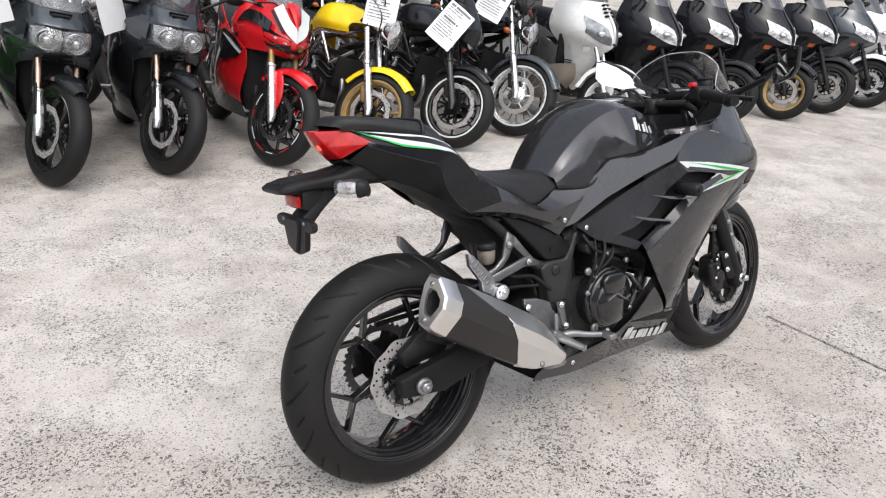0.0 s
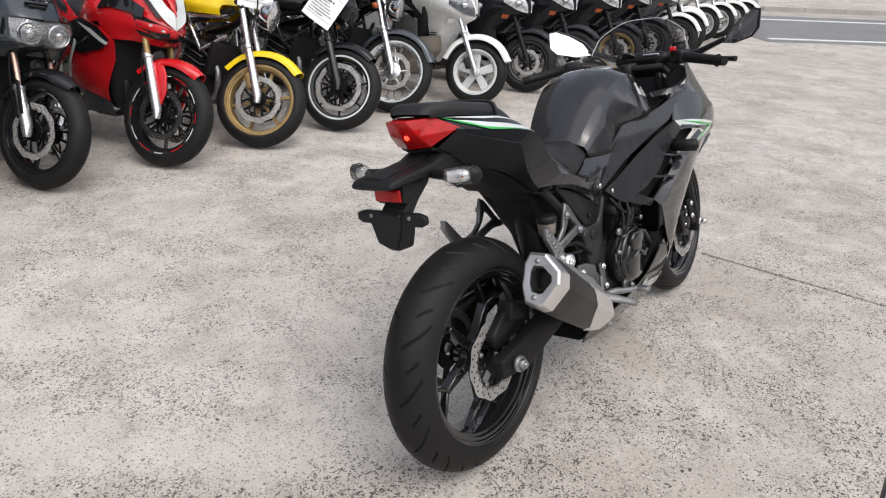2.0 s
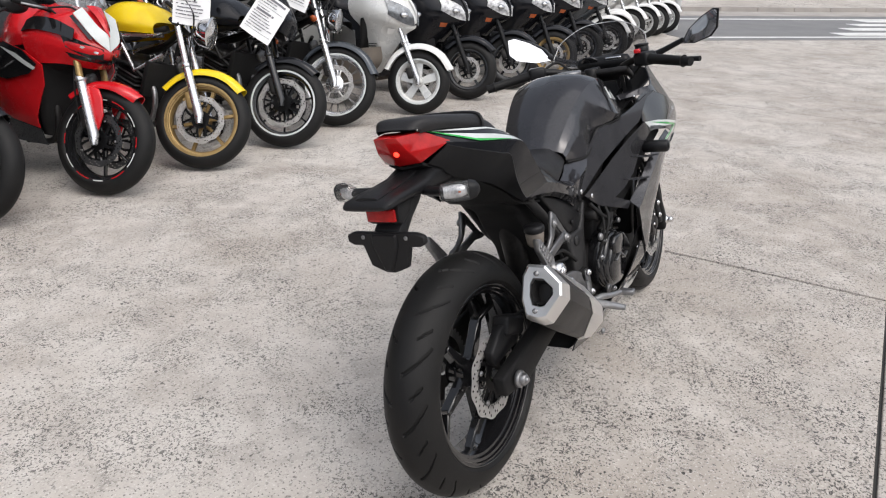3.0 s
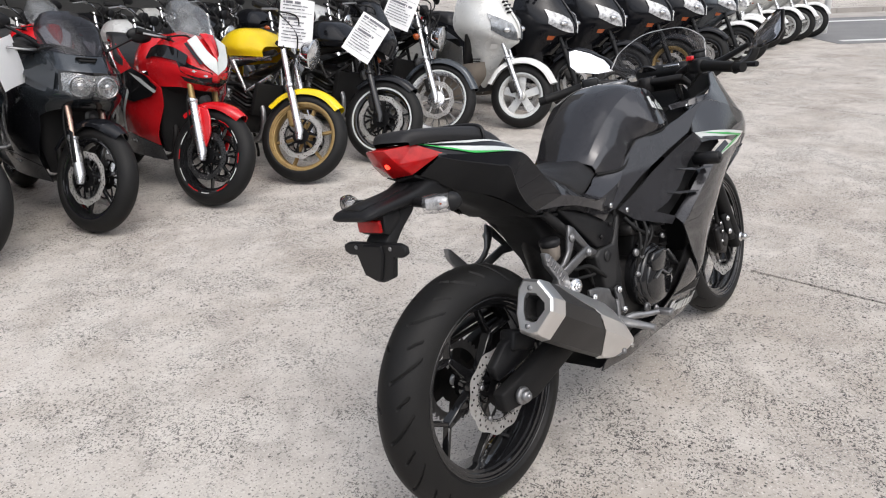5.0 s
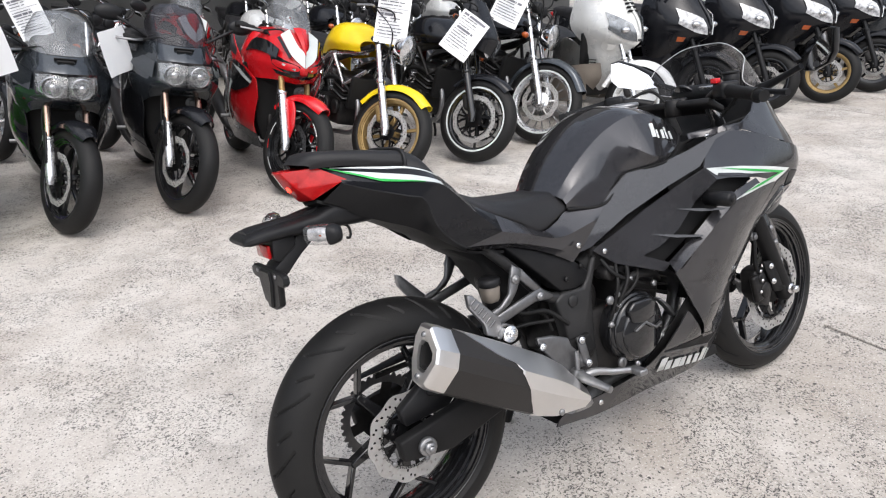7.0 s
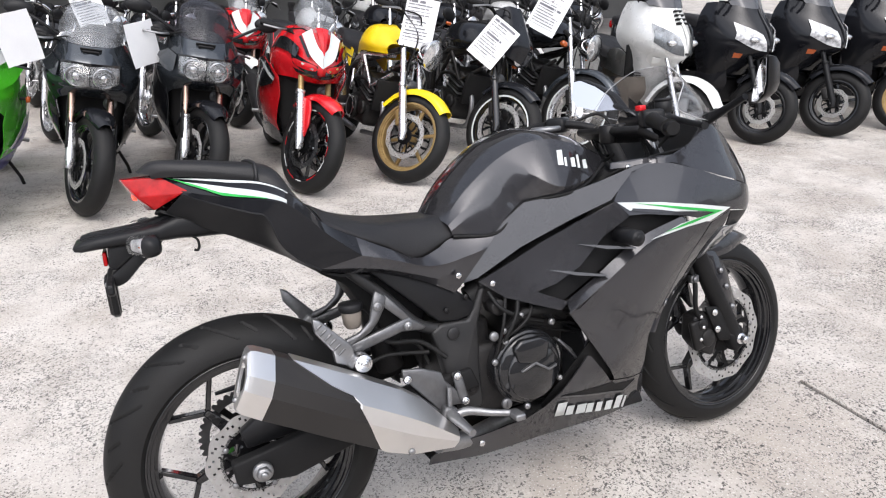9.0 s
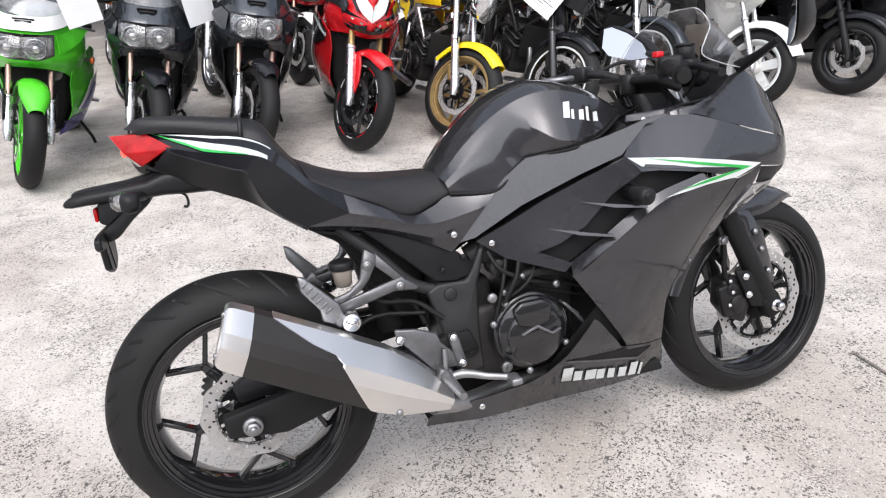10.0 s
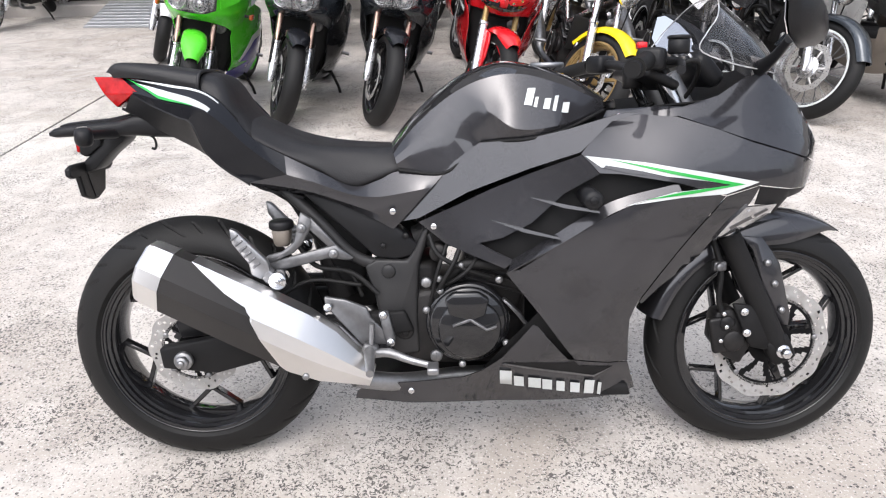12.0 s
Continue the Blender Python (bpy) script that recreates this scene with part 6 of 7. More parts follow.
        part("vent", joined(block((1.3, 0, 0.915), (0.02, 0.085, 0.014), 0.005, (0, -35, 0)), block((1.285, 0, 0.925), (0.03, 0.11, 0.008), 0.003, (0, -35, 0))), MATT, b)
    else:
        for s in (-1, 1):
            slim = Matrix.Scale(0.88, 4, (0, 1, 0))
            lo = Matrix.Translation((0.014, 0, 0)) @ slim
            h = part("headlamp", patch([[(1.392, s * 0.03, 0.785), (1.322, s * 0.125, 0.812), (1.215, s * 0.2, 0.85)], [(1.39, s * 0.03, 0.728), (1.328, s * 0.105, 0.737), (1.245, s * 0.175, 0.772)]], 12, 6, 0.006), GLOSS, b, "dark slanted headlamp", m=lo)
            part("lamp_glass", patch([[(1.37, s * 0.055, 0.768), (1.31, s * 0.13, 0.792)], [(1.368, s * 0.058, 0.757), (1.305, s * 0.132, 0.779)]], 6, 3, 0.004), LAMPIN, h, m=Matrix.Translation((0.024, 0, 0)) @ slim)
            part("nose_flash", patch([[(1.416, s * 0.002, 0.775), (1.372, s * 0.085, 0.838), (1.25, s * 0.135, 0.948)], [(1.39, s * 0.002, 0.862), (1.345, s * 0.04, 0.9), (1.235, s * 0.07, 0.985)]], 12, 6, 0.004), DECALWHITE, b, "white nose flash", m=Matrix.Translation((0.01, 0, 0.004)) @ slim)
            part("flash_edge", patch([[(1.376, s * 0.088, 0.83), (1.258, s * 0.142, 0.94)], [(1.36, s * 0.103, 0.825), (1.245, s * 0.155, 0.93)]], 8, 3, 0.004), GLOSS, b, m=Matrix.Translation((0.012, 0, 0.003)) @ slim)
            part("nose_wedge", patch([[(1.397, s * 0.002, 0.845), (1.31, s * 0.03, 0.94), (1.235, s * 0.046, 0.992)], [(1.4, s * 0.001, 0.85), (1.315, s * 0.001, 0.948), (1.235, s * 0.001, 0.998)]], 10, 4, 0.003), RED, b, m=Matrix.Translation((0.016, 0, 0.008)) @ slim)
            part("chin_line", patch([[(1.40, s * 0.002, 0.728), (1.30, s * 0.12, 0.735), (1.2, s * 0.19, 0.755)], [(1.37, s * 0.002, 0.705), (1.28, s * 0.11, 0.715), (1.19, s * 0.18, 0.735)]], 10, 4, 0.004), GLOSS, b, m=Matrix.Translation((0.012, 0, 0)) @ slim)
            part("side_flash", skin([(0.52, 0.36), (0.66, 0.64), (0.76, 0.62), (0.62, 0.33)], SIDEW, 0.03, 0.002, 0.012, s), SLATE, b)
            part("side_flash", skin([(0.64, 0.34), (0.78, 0.62), (0.80, 0.60), (0.67, 0.34)], SIDEW, 0.03, 0.002, 0.014, s), DECALWHITE, b)
            part("side_flash", skin([(0.62, 0.69), (0.85, 0.752), (1.02, 0.722), (1.1, 0.66), (1.03, 0.6), (0.86, 0.55), (0.72, 0.56)], SIDEW, 0.03, 0.002, 0.012, s), GLOSS, b)
            part("side_flash", skin([(0.45, 0.36), (0.53, 0.55), (0.62, 0.6), (0.7, 0.55), (0.64, 0.345)], SIDEW, 0.03, 0.002, 0.01, s), SILVER, b)
            part("cowl_flank", patch([[(1.3, s * 0.128, 0.87), (1.19, s * 0.166, 0.905), (1.06, s * 0.198, 0.91), (0.97, s * 0.208, 0.885)], [(1.32, s * 0.148, 0.815), (1.21, s * 0.186, 0.835), (1.07, s * 0.228, 0.84), (0.97, s * 0.24, 0.82)]], 16, 5, 0.004), GLOSS, b, m=Matrix.Translation((0.004, s * 0.006, 0)))
            part("side_flash", skin([(0.82, 0.722), (0.96, 0.70), (1.09, 0.64), (1.07, 0.625), (0.94, 0.68)], SIDEW, 0.03, 0.002, 0.016, s), DECALWHITE, b)
    if nose is LIME:
        part("nose_band", patch([[(p[0] + 0.006, p[1] * 1.012, p[2]) for p in r] for r in ([(a[0], a[1], a[2] + 0.03) for a in rails[2]], rails[3])], 34, 6, 0.003, True), WHITE, b, "white upper nose")
    for s in (-1, 1):
        if rails is not BEAK:
            a = part("mirror", tube([(1.1, s * 0.17, 0.97), (1.1, s * 0.27, 1.03), (1.08, s * 0.33, 1.06)], 0.009, 8, 10), PLASTIC, b)
            part("mirror_shell", egg((1.07, s * 0.37, 1.08), (0.03, 0.075, 0.045)), PLASTIC, a)
            part("mirror_glass", egg((1.06, s * 0.37, 1.08), (0.026, 0.068, 0.039)), MIRROR, a)
        if nose is LIME:
            i = part("indicator", tube([(1.06, s * 0.26, 0.7), (1.06, s * 0.3, 0.7)], 0.01, 8), PLASTIC, b)
            part("lens", block((1.065, s * 0.305, 0.7), (0.06, 0.025, 0.035), 0.01), ORANGE, i, "orange indicator lens")
            part("fairing_graphic", skin([(0.45, 0.33), (0.6, 0.54), (0.82, 0.5), (0.92, 0.36), (0.7, 0.34)], SIDEW, 0.03, 0.002, 0.012, s), PURPLE, b, "purple lower graphic")
            part("fairing_graphic", skin([(0.6, 0.55), (0.64, 0.6), (0.86, 0.54), (0.95, 0.37), (0.92, 0.36), (0.82, 0.505)], SIDEW, 0.03, 0.002, 0.014, s), WHITE, b, "white edge line")
    bars(b, m, 1.06, 0.90, 0.33, mirrors=False)
    running_gear(b, 1.4, pipe=ENGINE)
    return b


def naked_bike(label, at, heading, lean, turn, tank, fend, rim, fork, lamp=0.085, kind=5, frame=STEEL, lip=None, tyre=0.115, bikini=None, R=0.295, discs=((-1, 0.148), (1, 0.148)), half=0.34, group="motorcycles in the row", fender_angles=(35, 165), fork_low=ALLOY):
    b = thing("motorcycle", at, label, "motorcycle", group, lean, heading)
    m = steer(1.15, 0.8, turn)
    rr = R - 0.075
    wheel(b, "front_wheel", (1.4, R), R, tyre, rr, m, kind, rim, discs, lip=lip, detail=56, disc_y=0.066, hub=0.05 if kind == "wire" else 0.04)
    wheel(b, "rear_wheel", (0, 0.31), 0.31, 0.15, 0.22, None, kind, rim, ((-1, 0.11),), lip=lip, detail=48)
    fork_pair(b, m, 1.4, R, 0.95, 0.1, fork_low, fork, 0.025, 0.3)
    for s, r in discs:
        part("brake_caliper", block((1.33, s * 0.085, R + 0.1), (0.06, 0.055, 0.11), 0.012, (0, -25, 0)), rim if rim is GOLD else ENGINE, b, m=m)
    mudguard(b, m, 1.4, R, R + 0.014, fend, 0.068, *fender_angles, "front mudguard", 0.75)
    part("yoke", joined(block((1.135, 0, 0.84), (0.07, 0.26, 0.03), 0.008, (0, 25, 0)), block((1.09, 0, 0.935), (0.07, 0.26, 0.025), 0.008, (0, 25, 0))), ENGINE, b, m=m)
    round_lamp(b, m, (1.32, 0, 0.845 if tank is YELLOW else 0.8), lamp, CHROME if fork is CHROME or tank is YELLOW else PLASTIC)
    part("clock", drum((1.15, 0.055, 0.99), 0.042, 0.05, "X"), PLASTIC, b, m=m)
    part("clock", drum((1.15, -0.055, 0.99), 0.042, 0.05, "X"), PLASTIC, b, m=m)
    for s in (-1, 1):
        if tank is YELLOW:
            continue
        i = part("indicator", tube([(1.17, s * 0.1, 0.75), (1.17, s * 0.16, 0.75)], 0.009, 8), PLASTIC, b, m=m)
        part("lens", egg((1.18, s * 0.18, 0.75), (0.028, 0.032, 0.024)), ORANGE, i, "orange indicator lens", m=m)
    for s in (-1, 1):
        part("frame_tube", joined(tube([(0.5, s * 0.14, 0.66), (0.75, s * 0.19, 0.74), (1.06, s * 0.07, 0.78)], 0.017, 10), tube([(0.5, s * 0.14, 0.66), (0.62, s * 0.18, 0.48), (0.8, s * 0.19, 0.73)], 0.014, 10), tube([(0.8, s * 0.19, 0.73), (0.92, s * 0.15, 0.54), (1.06, s * 0.06, 0.66)], 0.014, 10)), frame, b)
        part("tail_panel", patch([[(-0.18, s * 0.04, 0.86), (0.05, s * 0.11, 0.82), (0.4, s * 0.14, 0.74)], [(-0.18, s * 0.04, 0.80), (0.05, s * 0.12, 0.73), (0.4, s * 0.15, 0.62)]], 12, 4, 0.005), tank, b)
    if bikini:
        part("bikini_cowl", patch([[(1.36, 0, 0.74), (1.33, -0.12, 0.75), (1.2, -0.18, 0.78)], [(1.38, 0, 0.86), (1.34, -0.13, 0.86), (1.2, -0.19, 0.88)], [(1.3, 0, 0.98), (1.25, -0.12, 0.97), (1.15, -0.16, 0.96)], [(1.2, 0, 1.1), (1.17, -0.1, 1.08), (1.1, -0.13, 1.03)]], 18, 14, 0.004, True), bikini, b, m=m)
    part("tank", patch([
        [(0.45, 0, 0.80), (0.52, 0, 0.90), (0.7, 0, 0.97), (0.88, 0, 0.96), (1.03, 0, 0.86)], [(0.45, -0.09, 0.79), (0.52, -0.11, 0.88), (0.7, -0.14, 0.94), (0.88, -0.14, 0.93), (1.03, -0.09, 0.85)],
        [(0.45, -0.12, 0.76), (0.53, -0.15, 0.79), (0.7, -0.2, 0.83), (0.88, -0.2, 0.83), (1.03, -0.12, 0.82)], [(0.45, -0.12, 0.72), (0.55, -0.14, 0.73), (0.7, -0.18, 0.76), (0.88, -0.18, 0.77), (1.03, -0.11, 0.78)]], 22, 14, sym=True), tank, b, smooth=70)
    part("seat", patch([[(-0.2, 0, 0.88), (0.05, 0, 0.87), (0.2, 0, 0.83), (0.47, 0, 0.80)], [(-0.18, -0.09, 0.87), (0.05, -0.12, 0.86), (0.2, -0.13, 0.81), (0.47, -0.1, 0.78)], [(-0.18, -0.1, 0.82), (0.05, -0.13, 0.8), (0.2, -0.15, 0.75), (0.47, -0.12, 0.72)]], 18, 10, sym=True), SEAT, b)
    part("tail_lamp", block((-0.22, 0, 0.82), (0.04, 0.12, 0.06), 0.012), REDLENS, b)
    part("radiator", block((1.0, 0, 0.5), (0.04, 0.28, 0.22), 0.006, (0, 12, 0)), MATT, b)
    bars(b, m, 1.1, 0.98, half, CHROME if fork is CHROME else MATT, True, 0.05)
    running_gear(b, 1.4)
    return b


def scooter(label, at, heading, lean, turn, body, lower, fend, rim, kind=5, screen=SMOKE, fork=PLASTIC, R=0.265, k=1.0, lip=None, group="scooters in the row", indicator=ORANGE, slim=1.0, drop=0.0, taper=1.0, glass=LENS):
    """A big scooter: k scales the height of its body."""
    b = thing("scooter", at, label, "scooter", group, lean, heading)
    m = steer(1.25, 0.8, turn, 27)
    wheel(b, "front_wheel", (1.5, R), R, 0.115, R - 0.085, m, kind, rim, ((1 if body is SILVER else -1, 0.115),), lip=lip, detail=48, disc_y=0.055)
    wheel(b, "rear_wheel", (0, R), R, 0.13, R - 0.085, None, kind, rim, (), detail=40)
    fork_pair(b, m, 1.5, R, 0.72, 0.085, fork, fork, 0.022, 0.3)
    part("brake_caliper", block((1.43, -0.075, R + 0.06), (0.05, 0.05, 0.09), 0.01, (0, -25, 0)), ENGINE, b, m=m)
    mudguard(b, m, 1.5, R, R + 0.03, fend, 0.085 if fend is WHITE else 0.072, *((25, 165) if fend is WHITE else (42, 142)), "painted front mudguard", 0.6)
    z = lambda v: 0.5 + (v - 0.5) * k
    rows = [
        [(1.22, 0, z(0.50)), (1.21, -0.06, z(0.50)), (1.17, -0.13, z(0.50)), (1.1, -0.19, z(0.48)), (1.0, -0.2, z(0.44))],
        [(1.33, 0, z(0.60)), (1.30, -0.09, z(0.605)), (1.23, -0.18, z(0.615)), (1.12, -0.25, z(0.6)), (0.98, -0.26, z(0.58))],
        [(1.455, 0, z(0.685)), (1.40, -0.1, z(0.70)), (1.28, -0.215, z(0.73)), (1.12, -0.28, z(0.76)), (0.96, -0.29, z(0.76))],
        [(1.43, 0, z(0.80)), (1.375, -0.1, z(0.815)), (1.26, -0.2, z(0.85)), (1.1, -0.26, z(0.9)), (0.95, -0.27, z(0.9))],
        [(1.27, 0, z(0.98)), (1.235, -0.1, z(0.985)), (1.15, -0.165, z(1.0)), (1.04, -0.2, z(1.01)), (0.95, -0.21, z(1.0))]]
    if drop:
        rows[0] = [(1.22 - 0.4 * (1.22 - x) - 0.6 * drop, y, q - drop) for x, y, q in rows[0]]
        rows[1] = [(1.33 - 0.72 * (1.33 - x), y, q) for x, y, q in rows[1]]
    rows = [[(x, y * slim * (taper, (1 + 2 * taper) / 3, 1, 1, 1)[i], q) for x, y, q in r] for i, r in enumerate(rows)]
    narrow = Matrix.Scale(slim, 4, (0, 1, 0))
    part("front_cowl", patch(rows, 34, 26, 0.005, True), body, b, smooth=60)
    part("leg_shield_inside", loft([ring((1.02, 0, z(0.5)), 0.18, 0.03, up=(1, 0, 0)), ring((1.08, 0, z(0.75)), 0.24, 0.06, up=(1, 0, 0)), ring((1.05, 0, z(1.02)), 0.17, 0.05, up=(1, 0, 0))]), MATT, b)
    for s in (-1, 1):
        lamp = part("headlamp", patch([[(1.445, s * 0.035, z(0.688)), (1.39, s * 0.125, z(0.705)), (1.28, s * 0.219, z(0.765))], [(1.437, s * 0.045, z(0.75)), (1.38, s * 0.128, z(0.775)), (1.28, s * 0.215, z(0.81))], [(1.405, s * 0.065, z(0.805)), (1.355, s * 0.132, z(0.838)), (1.235, s * 0.217, z(0.88))]], 12, 8, 0.006), glass, b, "clear swept headlamp", m=Matrix.Translation((0.014, 0, 0)) @ narrow)
        part("lamp_bowl", egg((1.395, s * 0.115, z(0.765)), (0.034, 0.05, 0.026)), LAMPIN, lamp, m=narrow)
        part("indicator", patch([[(1.30, s * 0.13, z(0.615)), (1.25, s * 0.18, z(0.615))], [(1.33, s * 0.135, z(0.655)), (1.27, s * 0.19, z(0.66))]], 6, 4, 0.006), indicator, b, m=Matrix.Translation((0.006, 0, 0.012)) @ narrow @ Matrix.Translation((1.29, s * 0.16, 0.64)) @ Matrix.Scale(0.8, 4) @ Matrix.Translation((-1.29, -s * 0.16, -0.64)))
        part("leg_wing", patch([[(1.2, s * 0.135, z(0.53)), (1.1, s * 0.2, z(0.52)), (0.98, s * 0.235, z(0.5))], [(1.19, s * 0.1, 0.42), (1.1, s * 0.185, 0.4), (0.97, s * 0.225, 0.37)], [(1.1, s * 0.085, 0.31), (1.03, s * 0.14, 0.27), (0.94, s * 0.185, 0.24)]], 12, 12, 0.006), lower, b)
        part("side_skirt", patch([[(1.1, s * 0.2, 0.46), (0.9, s * 0.24, 0.42), (0.6, s * 0.24, 0.42), (0.3, s * 0.2, 0.5)], [(1.1, s * 0.16, 0.24), (0.9, s * 0.19, 0.2), (0.6, s * 0.19, 0.2), (0.3, s * 0.17, 0.26)]], 16, 6, 0.006), lower, b)
        part("tail_panel", patch([[(0.7, s * 0.18, 0.62), (0.3, s * 0.21, 0.72), (-0.1, s * 0.17, 0.8), (-0.3, s * 0.05, 0.84)], [(0.7, s * 0.2, 0.44), (0.3, s * 0.22, 0.48), (-0.1, s * 0.19, 0.6), (-0.3, s * 0.05, 0.74)]], 16, 6, 0.006), body, b)
        a = part("mirror", tube([(1.12, s * 0.18, z(1.06)), (1.1, s * 0.27, z(1.12)), (1.08, s * 0.34, z(1.15))], 0.009, 8, 10), PLASTIC, b)
        part("mirror_shell", egg((1.07, s * 0.38, z(1.17)), (0.03, 0.075, 0.05)), PLASTIC, a)
    if body is SILVER:
        for i in range(4):
            part("vent_slot", block((1.362 - 0.022 * i, 0, z(0.885 + 0.024 * i)), (0.02, 0.11 - 0.012 * i, 0.012), 0.004, (0, -40, 0)), MATT, b)
            for s in (-1, 1):
                part("vent_slot", block((1.13 - 0.012 * i, s * (0.19 - 0.012 * i), z(0.55 - 0.018 * i)), (0.08, 0.012, 0.008), 0.003, (0, 0, s * -32)), MATT, b, m=narrow)
    part("crest", tube([(1.455, 0, z(0.70)), (1.435, 0, z(0.80)), (1.345, 0, z(0.90)), (1.275, 0, z(0.975))], [0.008, 0.014, 0.014, 0.008], 8, 14), body, b)
    part("floor_board", block((0.85, 0, 0.36), (0.5, 0.36, 0.2), 0.03), MATT, b)
    part("seat", patch([[(0.72, 0, 0.70), (0.5, 0, 0.78), (0.2, 0, 0.8), (0.1, 0, 0.86), (-0.25, 0, 0.88)], [(0.72, -0.1, 0.69), (0.5, -0.15, 0.76), (0.2, -0.17, 0.78), (0.1, -0.17, 0.84), (-0.25, -0.09, 0.86)], [(0.72, -0.12, 0.62), (0.5, -0.18, 0.68), (0.2, -0.2, 0.7), (0.1, -0.2, 0.74), (-0.25, -0.1, 0.8)]], 22, 10, sym=True), SEAT, b)
    part("tail_lamp", block((-0.3, 0, 0.79), (0.04, 0.14, 0.07), 0.015), REDLENS, b)
    part("engine", block((0.25, 0, 0.36), (0.5, 0.22, 0.2), 0.04), ENGINE, b)
    part("silencer", tube([(0.3, -0.17, 0.28), (0.0, -0.19, 0.32), (-0.3, -0.19, 0.4)], [0.04, 0.06, 0.055], 14, 10), ENGINE, b)
    part("windscreen", patch([
        [(1.275, 0, z(0.975)), (1.18, 0, z(1.1)), (1.06, 0, z(1.23)), (1.0, 0, z(1.29))], [(1.24, -0.1, z(0.98)), (1.15, -0.13, z(1.09)), (1.04, -0.14, z(1.21)), (0.99, -0.13, z(1.27))],
        [(1.155, -0.168, z(0.995)), (1.08, -0.19, z(1.07)), (1.0, -0.19, z(1.15)), (0.97, -0.17, z(1.22))]], 16, 12, 0.004, True), screen, b, smooth=60)
    part("beak", block((1.44, 0, z(0.70)), (0.05, 0.03, 0.02), 0.008), GLOSS, b)
    part("handlebar", tube([(1.06, -0.33, z(1.02)), (1.1, -0.2, z(1.05)), (1.1, 0.2, z(1.05)), (1.06, 0.33, z(1.02))], 0.016, 8, 20), PLASTIC, b, m=m)
    stand(b, 0.6, 0.25)
    return b


def parked(x, y, heading, base=1.4):
    """The place of the rear tyre for a front tyre that stands at (x, y)."""
    h = radians(heading)
    return (x - base * math.cos(h), y - base * math.sin(h), 0)


sports_bike("lime green sports motorcycle with white nose and purple belly", parked(-1.06, 3.06, -91), -91, 11, 18, LIME, TWIN, LIME, PURPLE, WHITE, LIME, LIME, CLEARSCREEN, "twin")
sports_bike("dark slate sports motorcycle with twin headlamps and hazy clear screen", parked(-0.42, 3.04, -92), -92, 11, 20, SLATE, TWIN, DARKPAINT, DARKPAINT, DARKPAINT, DARKPAINT, GLOSS, CLEARSCREEN, "twin")
sports_bike("dark slate sports motorcycle with twin headlamps and smoked screen", parked(0.19, 3.0, -93), -93, 11, 20, SLATE, TWIN, DARKPAINT, DARKPAINT, DARKPAINT, DARKPAINT, GLOSS, DARKSCREEN, "twin")
sports_bike("red sports motorcycle with white nose flash and gold forks", parked(0.84, 2.90, -94), -94, 12, 24, RED, BEAK, RED, SLATE, RED, RED, GLOSS, CLEARSCREEN, "slit", fork=GOLD, kind=7, lip=(RED, TAPE, RED, TAPE))
naked_bike("yellow naked motorcycle with gold wheels and round headlamp", parked(1.47, 2.85, -90), -90, 14, 32, YELLOW, YELLOW, GOLD, ALLOY, 0.1, 6, ALLOY, lip=GOLD, fender_angles=(48, 152))
naked_bike("black naked motorcycle with small screen and white rim line", parked(2.15, 2.80, -90), -90, 12, 27, DARKPAINT, DARKPAINT, GLOSS, GLOSS, 0.08, 7, ENGINE, lip=DECALWHITE, bikini=DARKPAINT, fork_low=GLOSS, discs=((-1, 0.166), (1, 0.166)), fender_angles=(52, 140))
naked_bike("dark green classic motorcycle with wire wheels and chrome forks", parked(2.85, 2.92, -90), -90, 12, 26, DARKPAINT, SLATE, ALLOY, CHROME, 0.095, "wire", ENGINE, lip=DECALWHITE, tyre=0.1, R=0.31, discs=((-1, 0.148),), fender_angles=(25, 170))
scooter("silver white scooter with bulbous front and chrome forks", parked(3.62, 2.62, -88, 1.5), -88, 3, 24, SILVER, TAUPE, WHITE, SILVER, "wide5", fork=ALLOY, k=1.12, lip=DECALWHITE, indicator=SILVER, slim=0.86, drop=0.2, taper=0.5, glass=LAMPDARK)
dark_scooter = scooter("black scooter with swept clear headlamps and black wheels", parked(4.42, 2.60, -86, 1.5), -86, 4, 20, DARKPAINT, DARKPAINT, DARKPAINT, GLOSS, 5, k=1.06)
scooter("black scooter with swept headlamps and brass-coloured wheels", parked(5.86, 2.38, -86, 1.5), -86, 4, 20, DARKPAINT, DARKPAINT, DARKPAINT, GOLD, 5, k=1.06)
for x, y in ((5.14, 2.52), (6.66, 2.38)):
    copy_thing(dark_scooter, Matrix.Translation(Vector(parked(x, y, -86, 1.5)) - Vector(parked(4.42, 2.60, -86, 1.5))) @ dark_scooter.matrix_world)


# ---- further scooters and the second row ----
town = scooter("small pale scooter with white mudguard and alloy wheels", parked(9.0, 2.77, -88, 1.5), -88, 4, 12, SILVER, WHITE, WHITE, SILVER, 5, screen=CLEARSCREEN, fork=CHROME, k=0.9, R=0.25, group="small scooters by the road")
for x, y in ((9.75, 2.8), (10.4, 2.78), (11.0, 2.77), (11.55, 2.74)):
    copy_thing(town, Matrix.Translation(Vector((x - 9.0, y - 2.77, 0))) @ town.matrix_world)
scooter("dark scooter with pale mudguard and black wheels", parked(7.5, 2.36, -86, 1.5), -86, 4, 18, SLATE, DARKPAINT, WHITE, GLOSS, 5, k=1.0)
scooter("white scooter with dark leg shield and alloy wheels", parked(8.2, 2.5, -86, 1.5), -86, 4, 18, WHITE, DARKPAINT, WHITE, SILVER, 5, k=0.95)

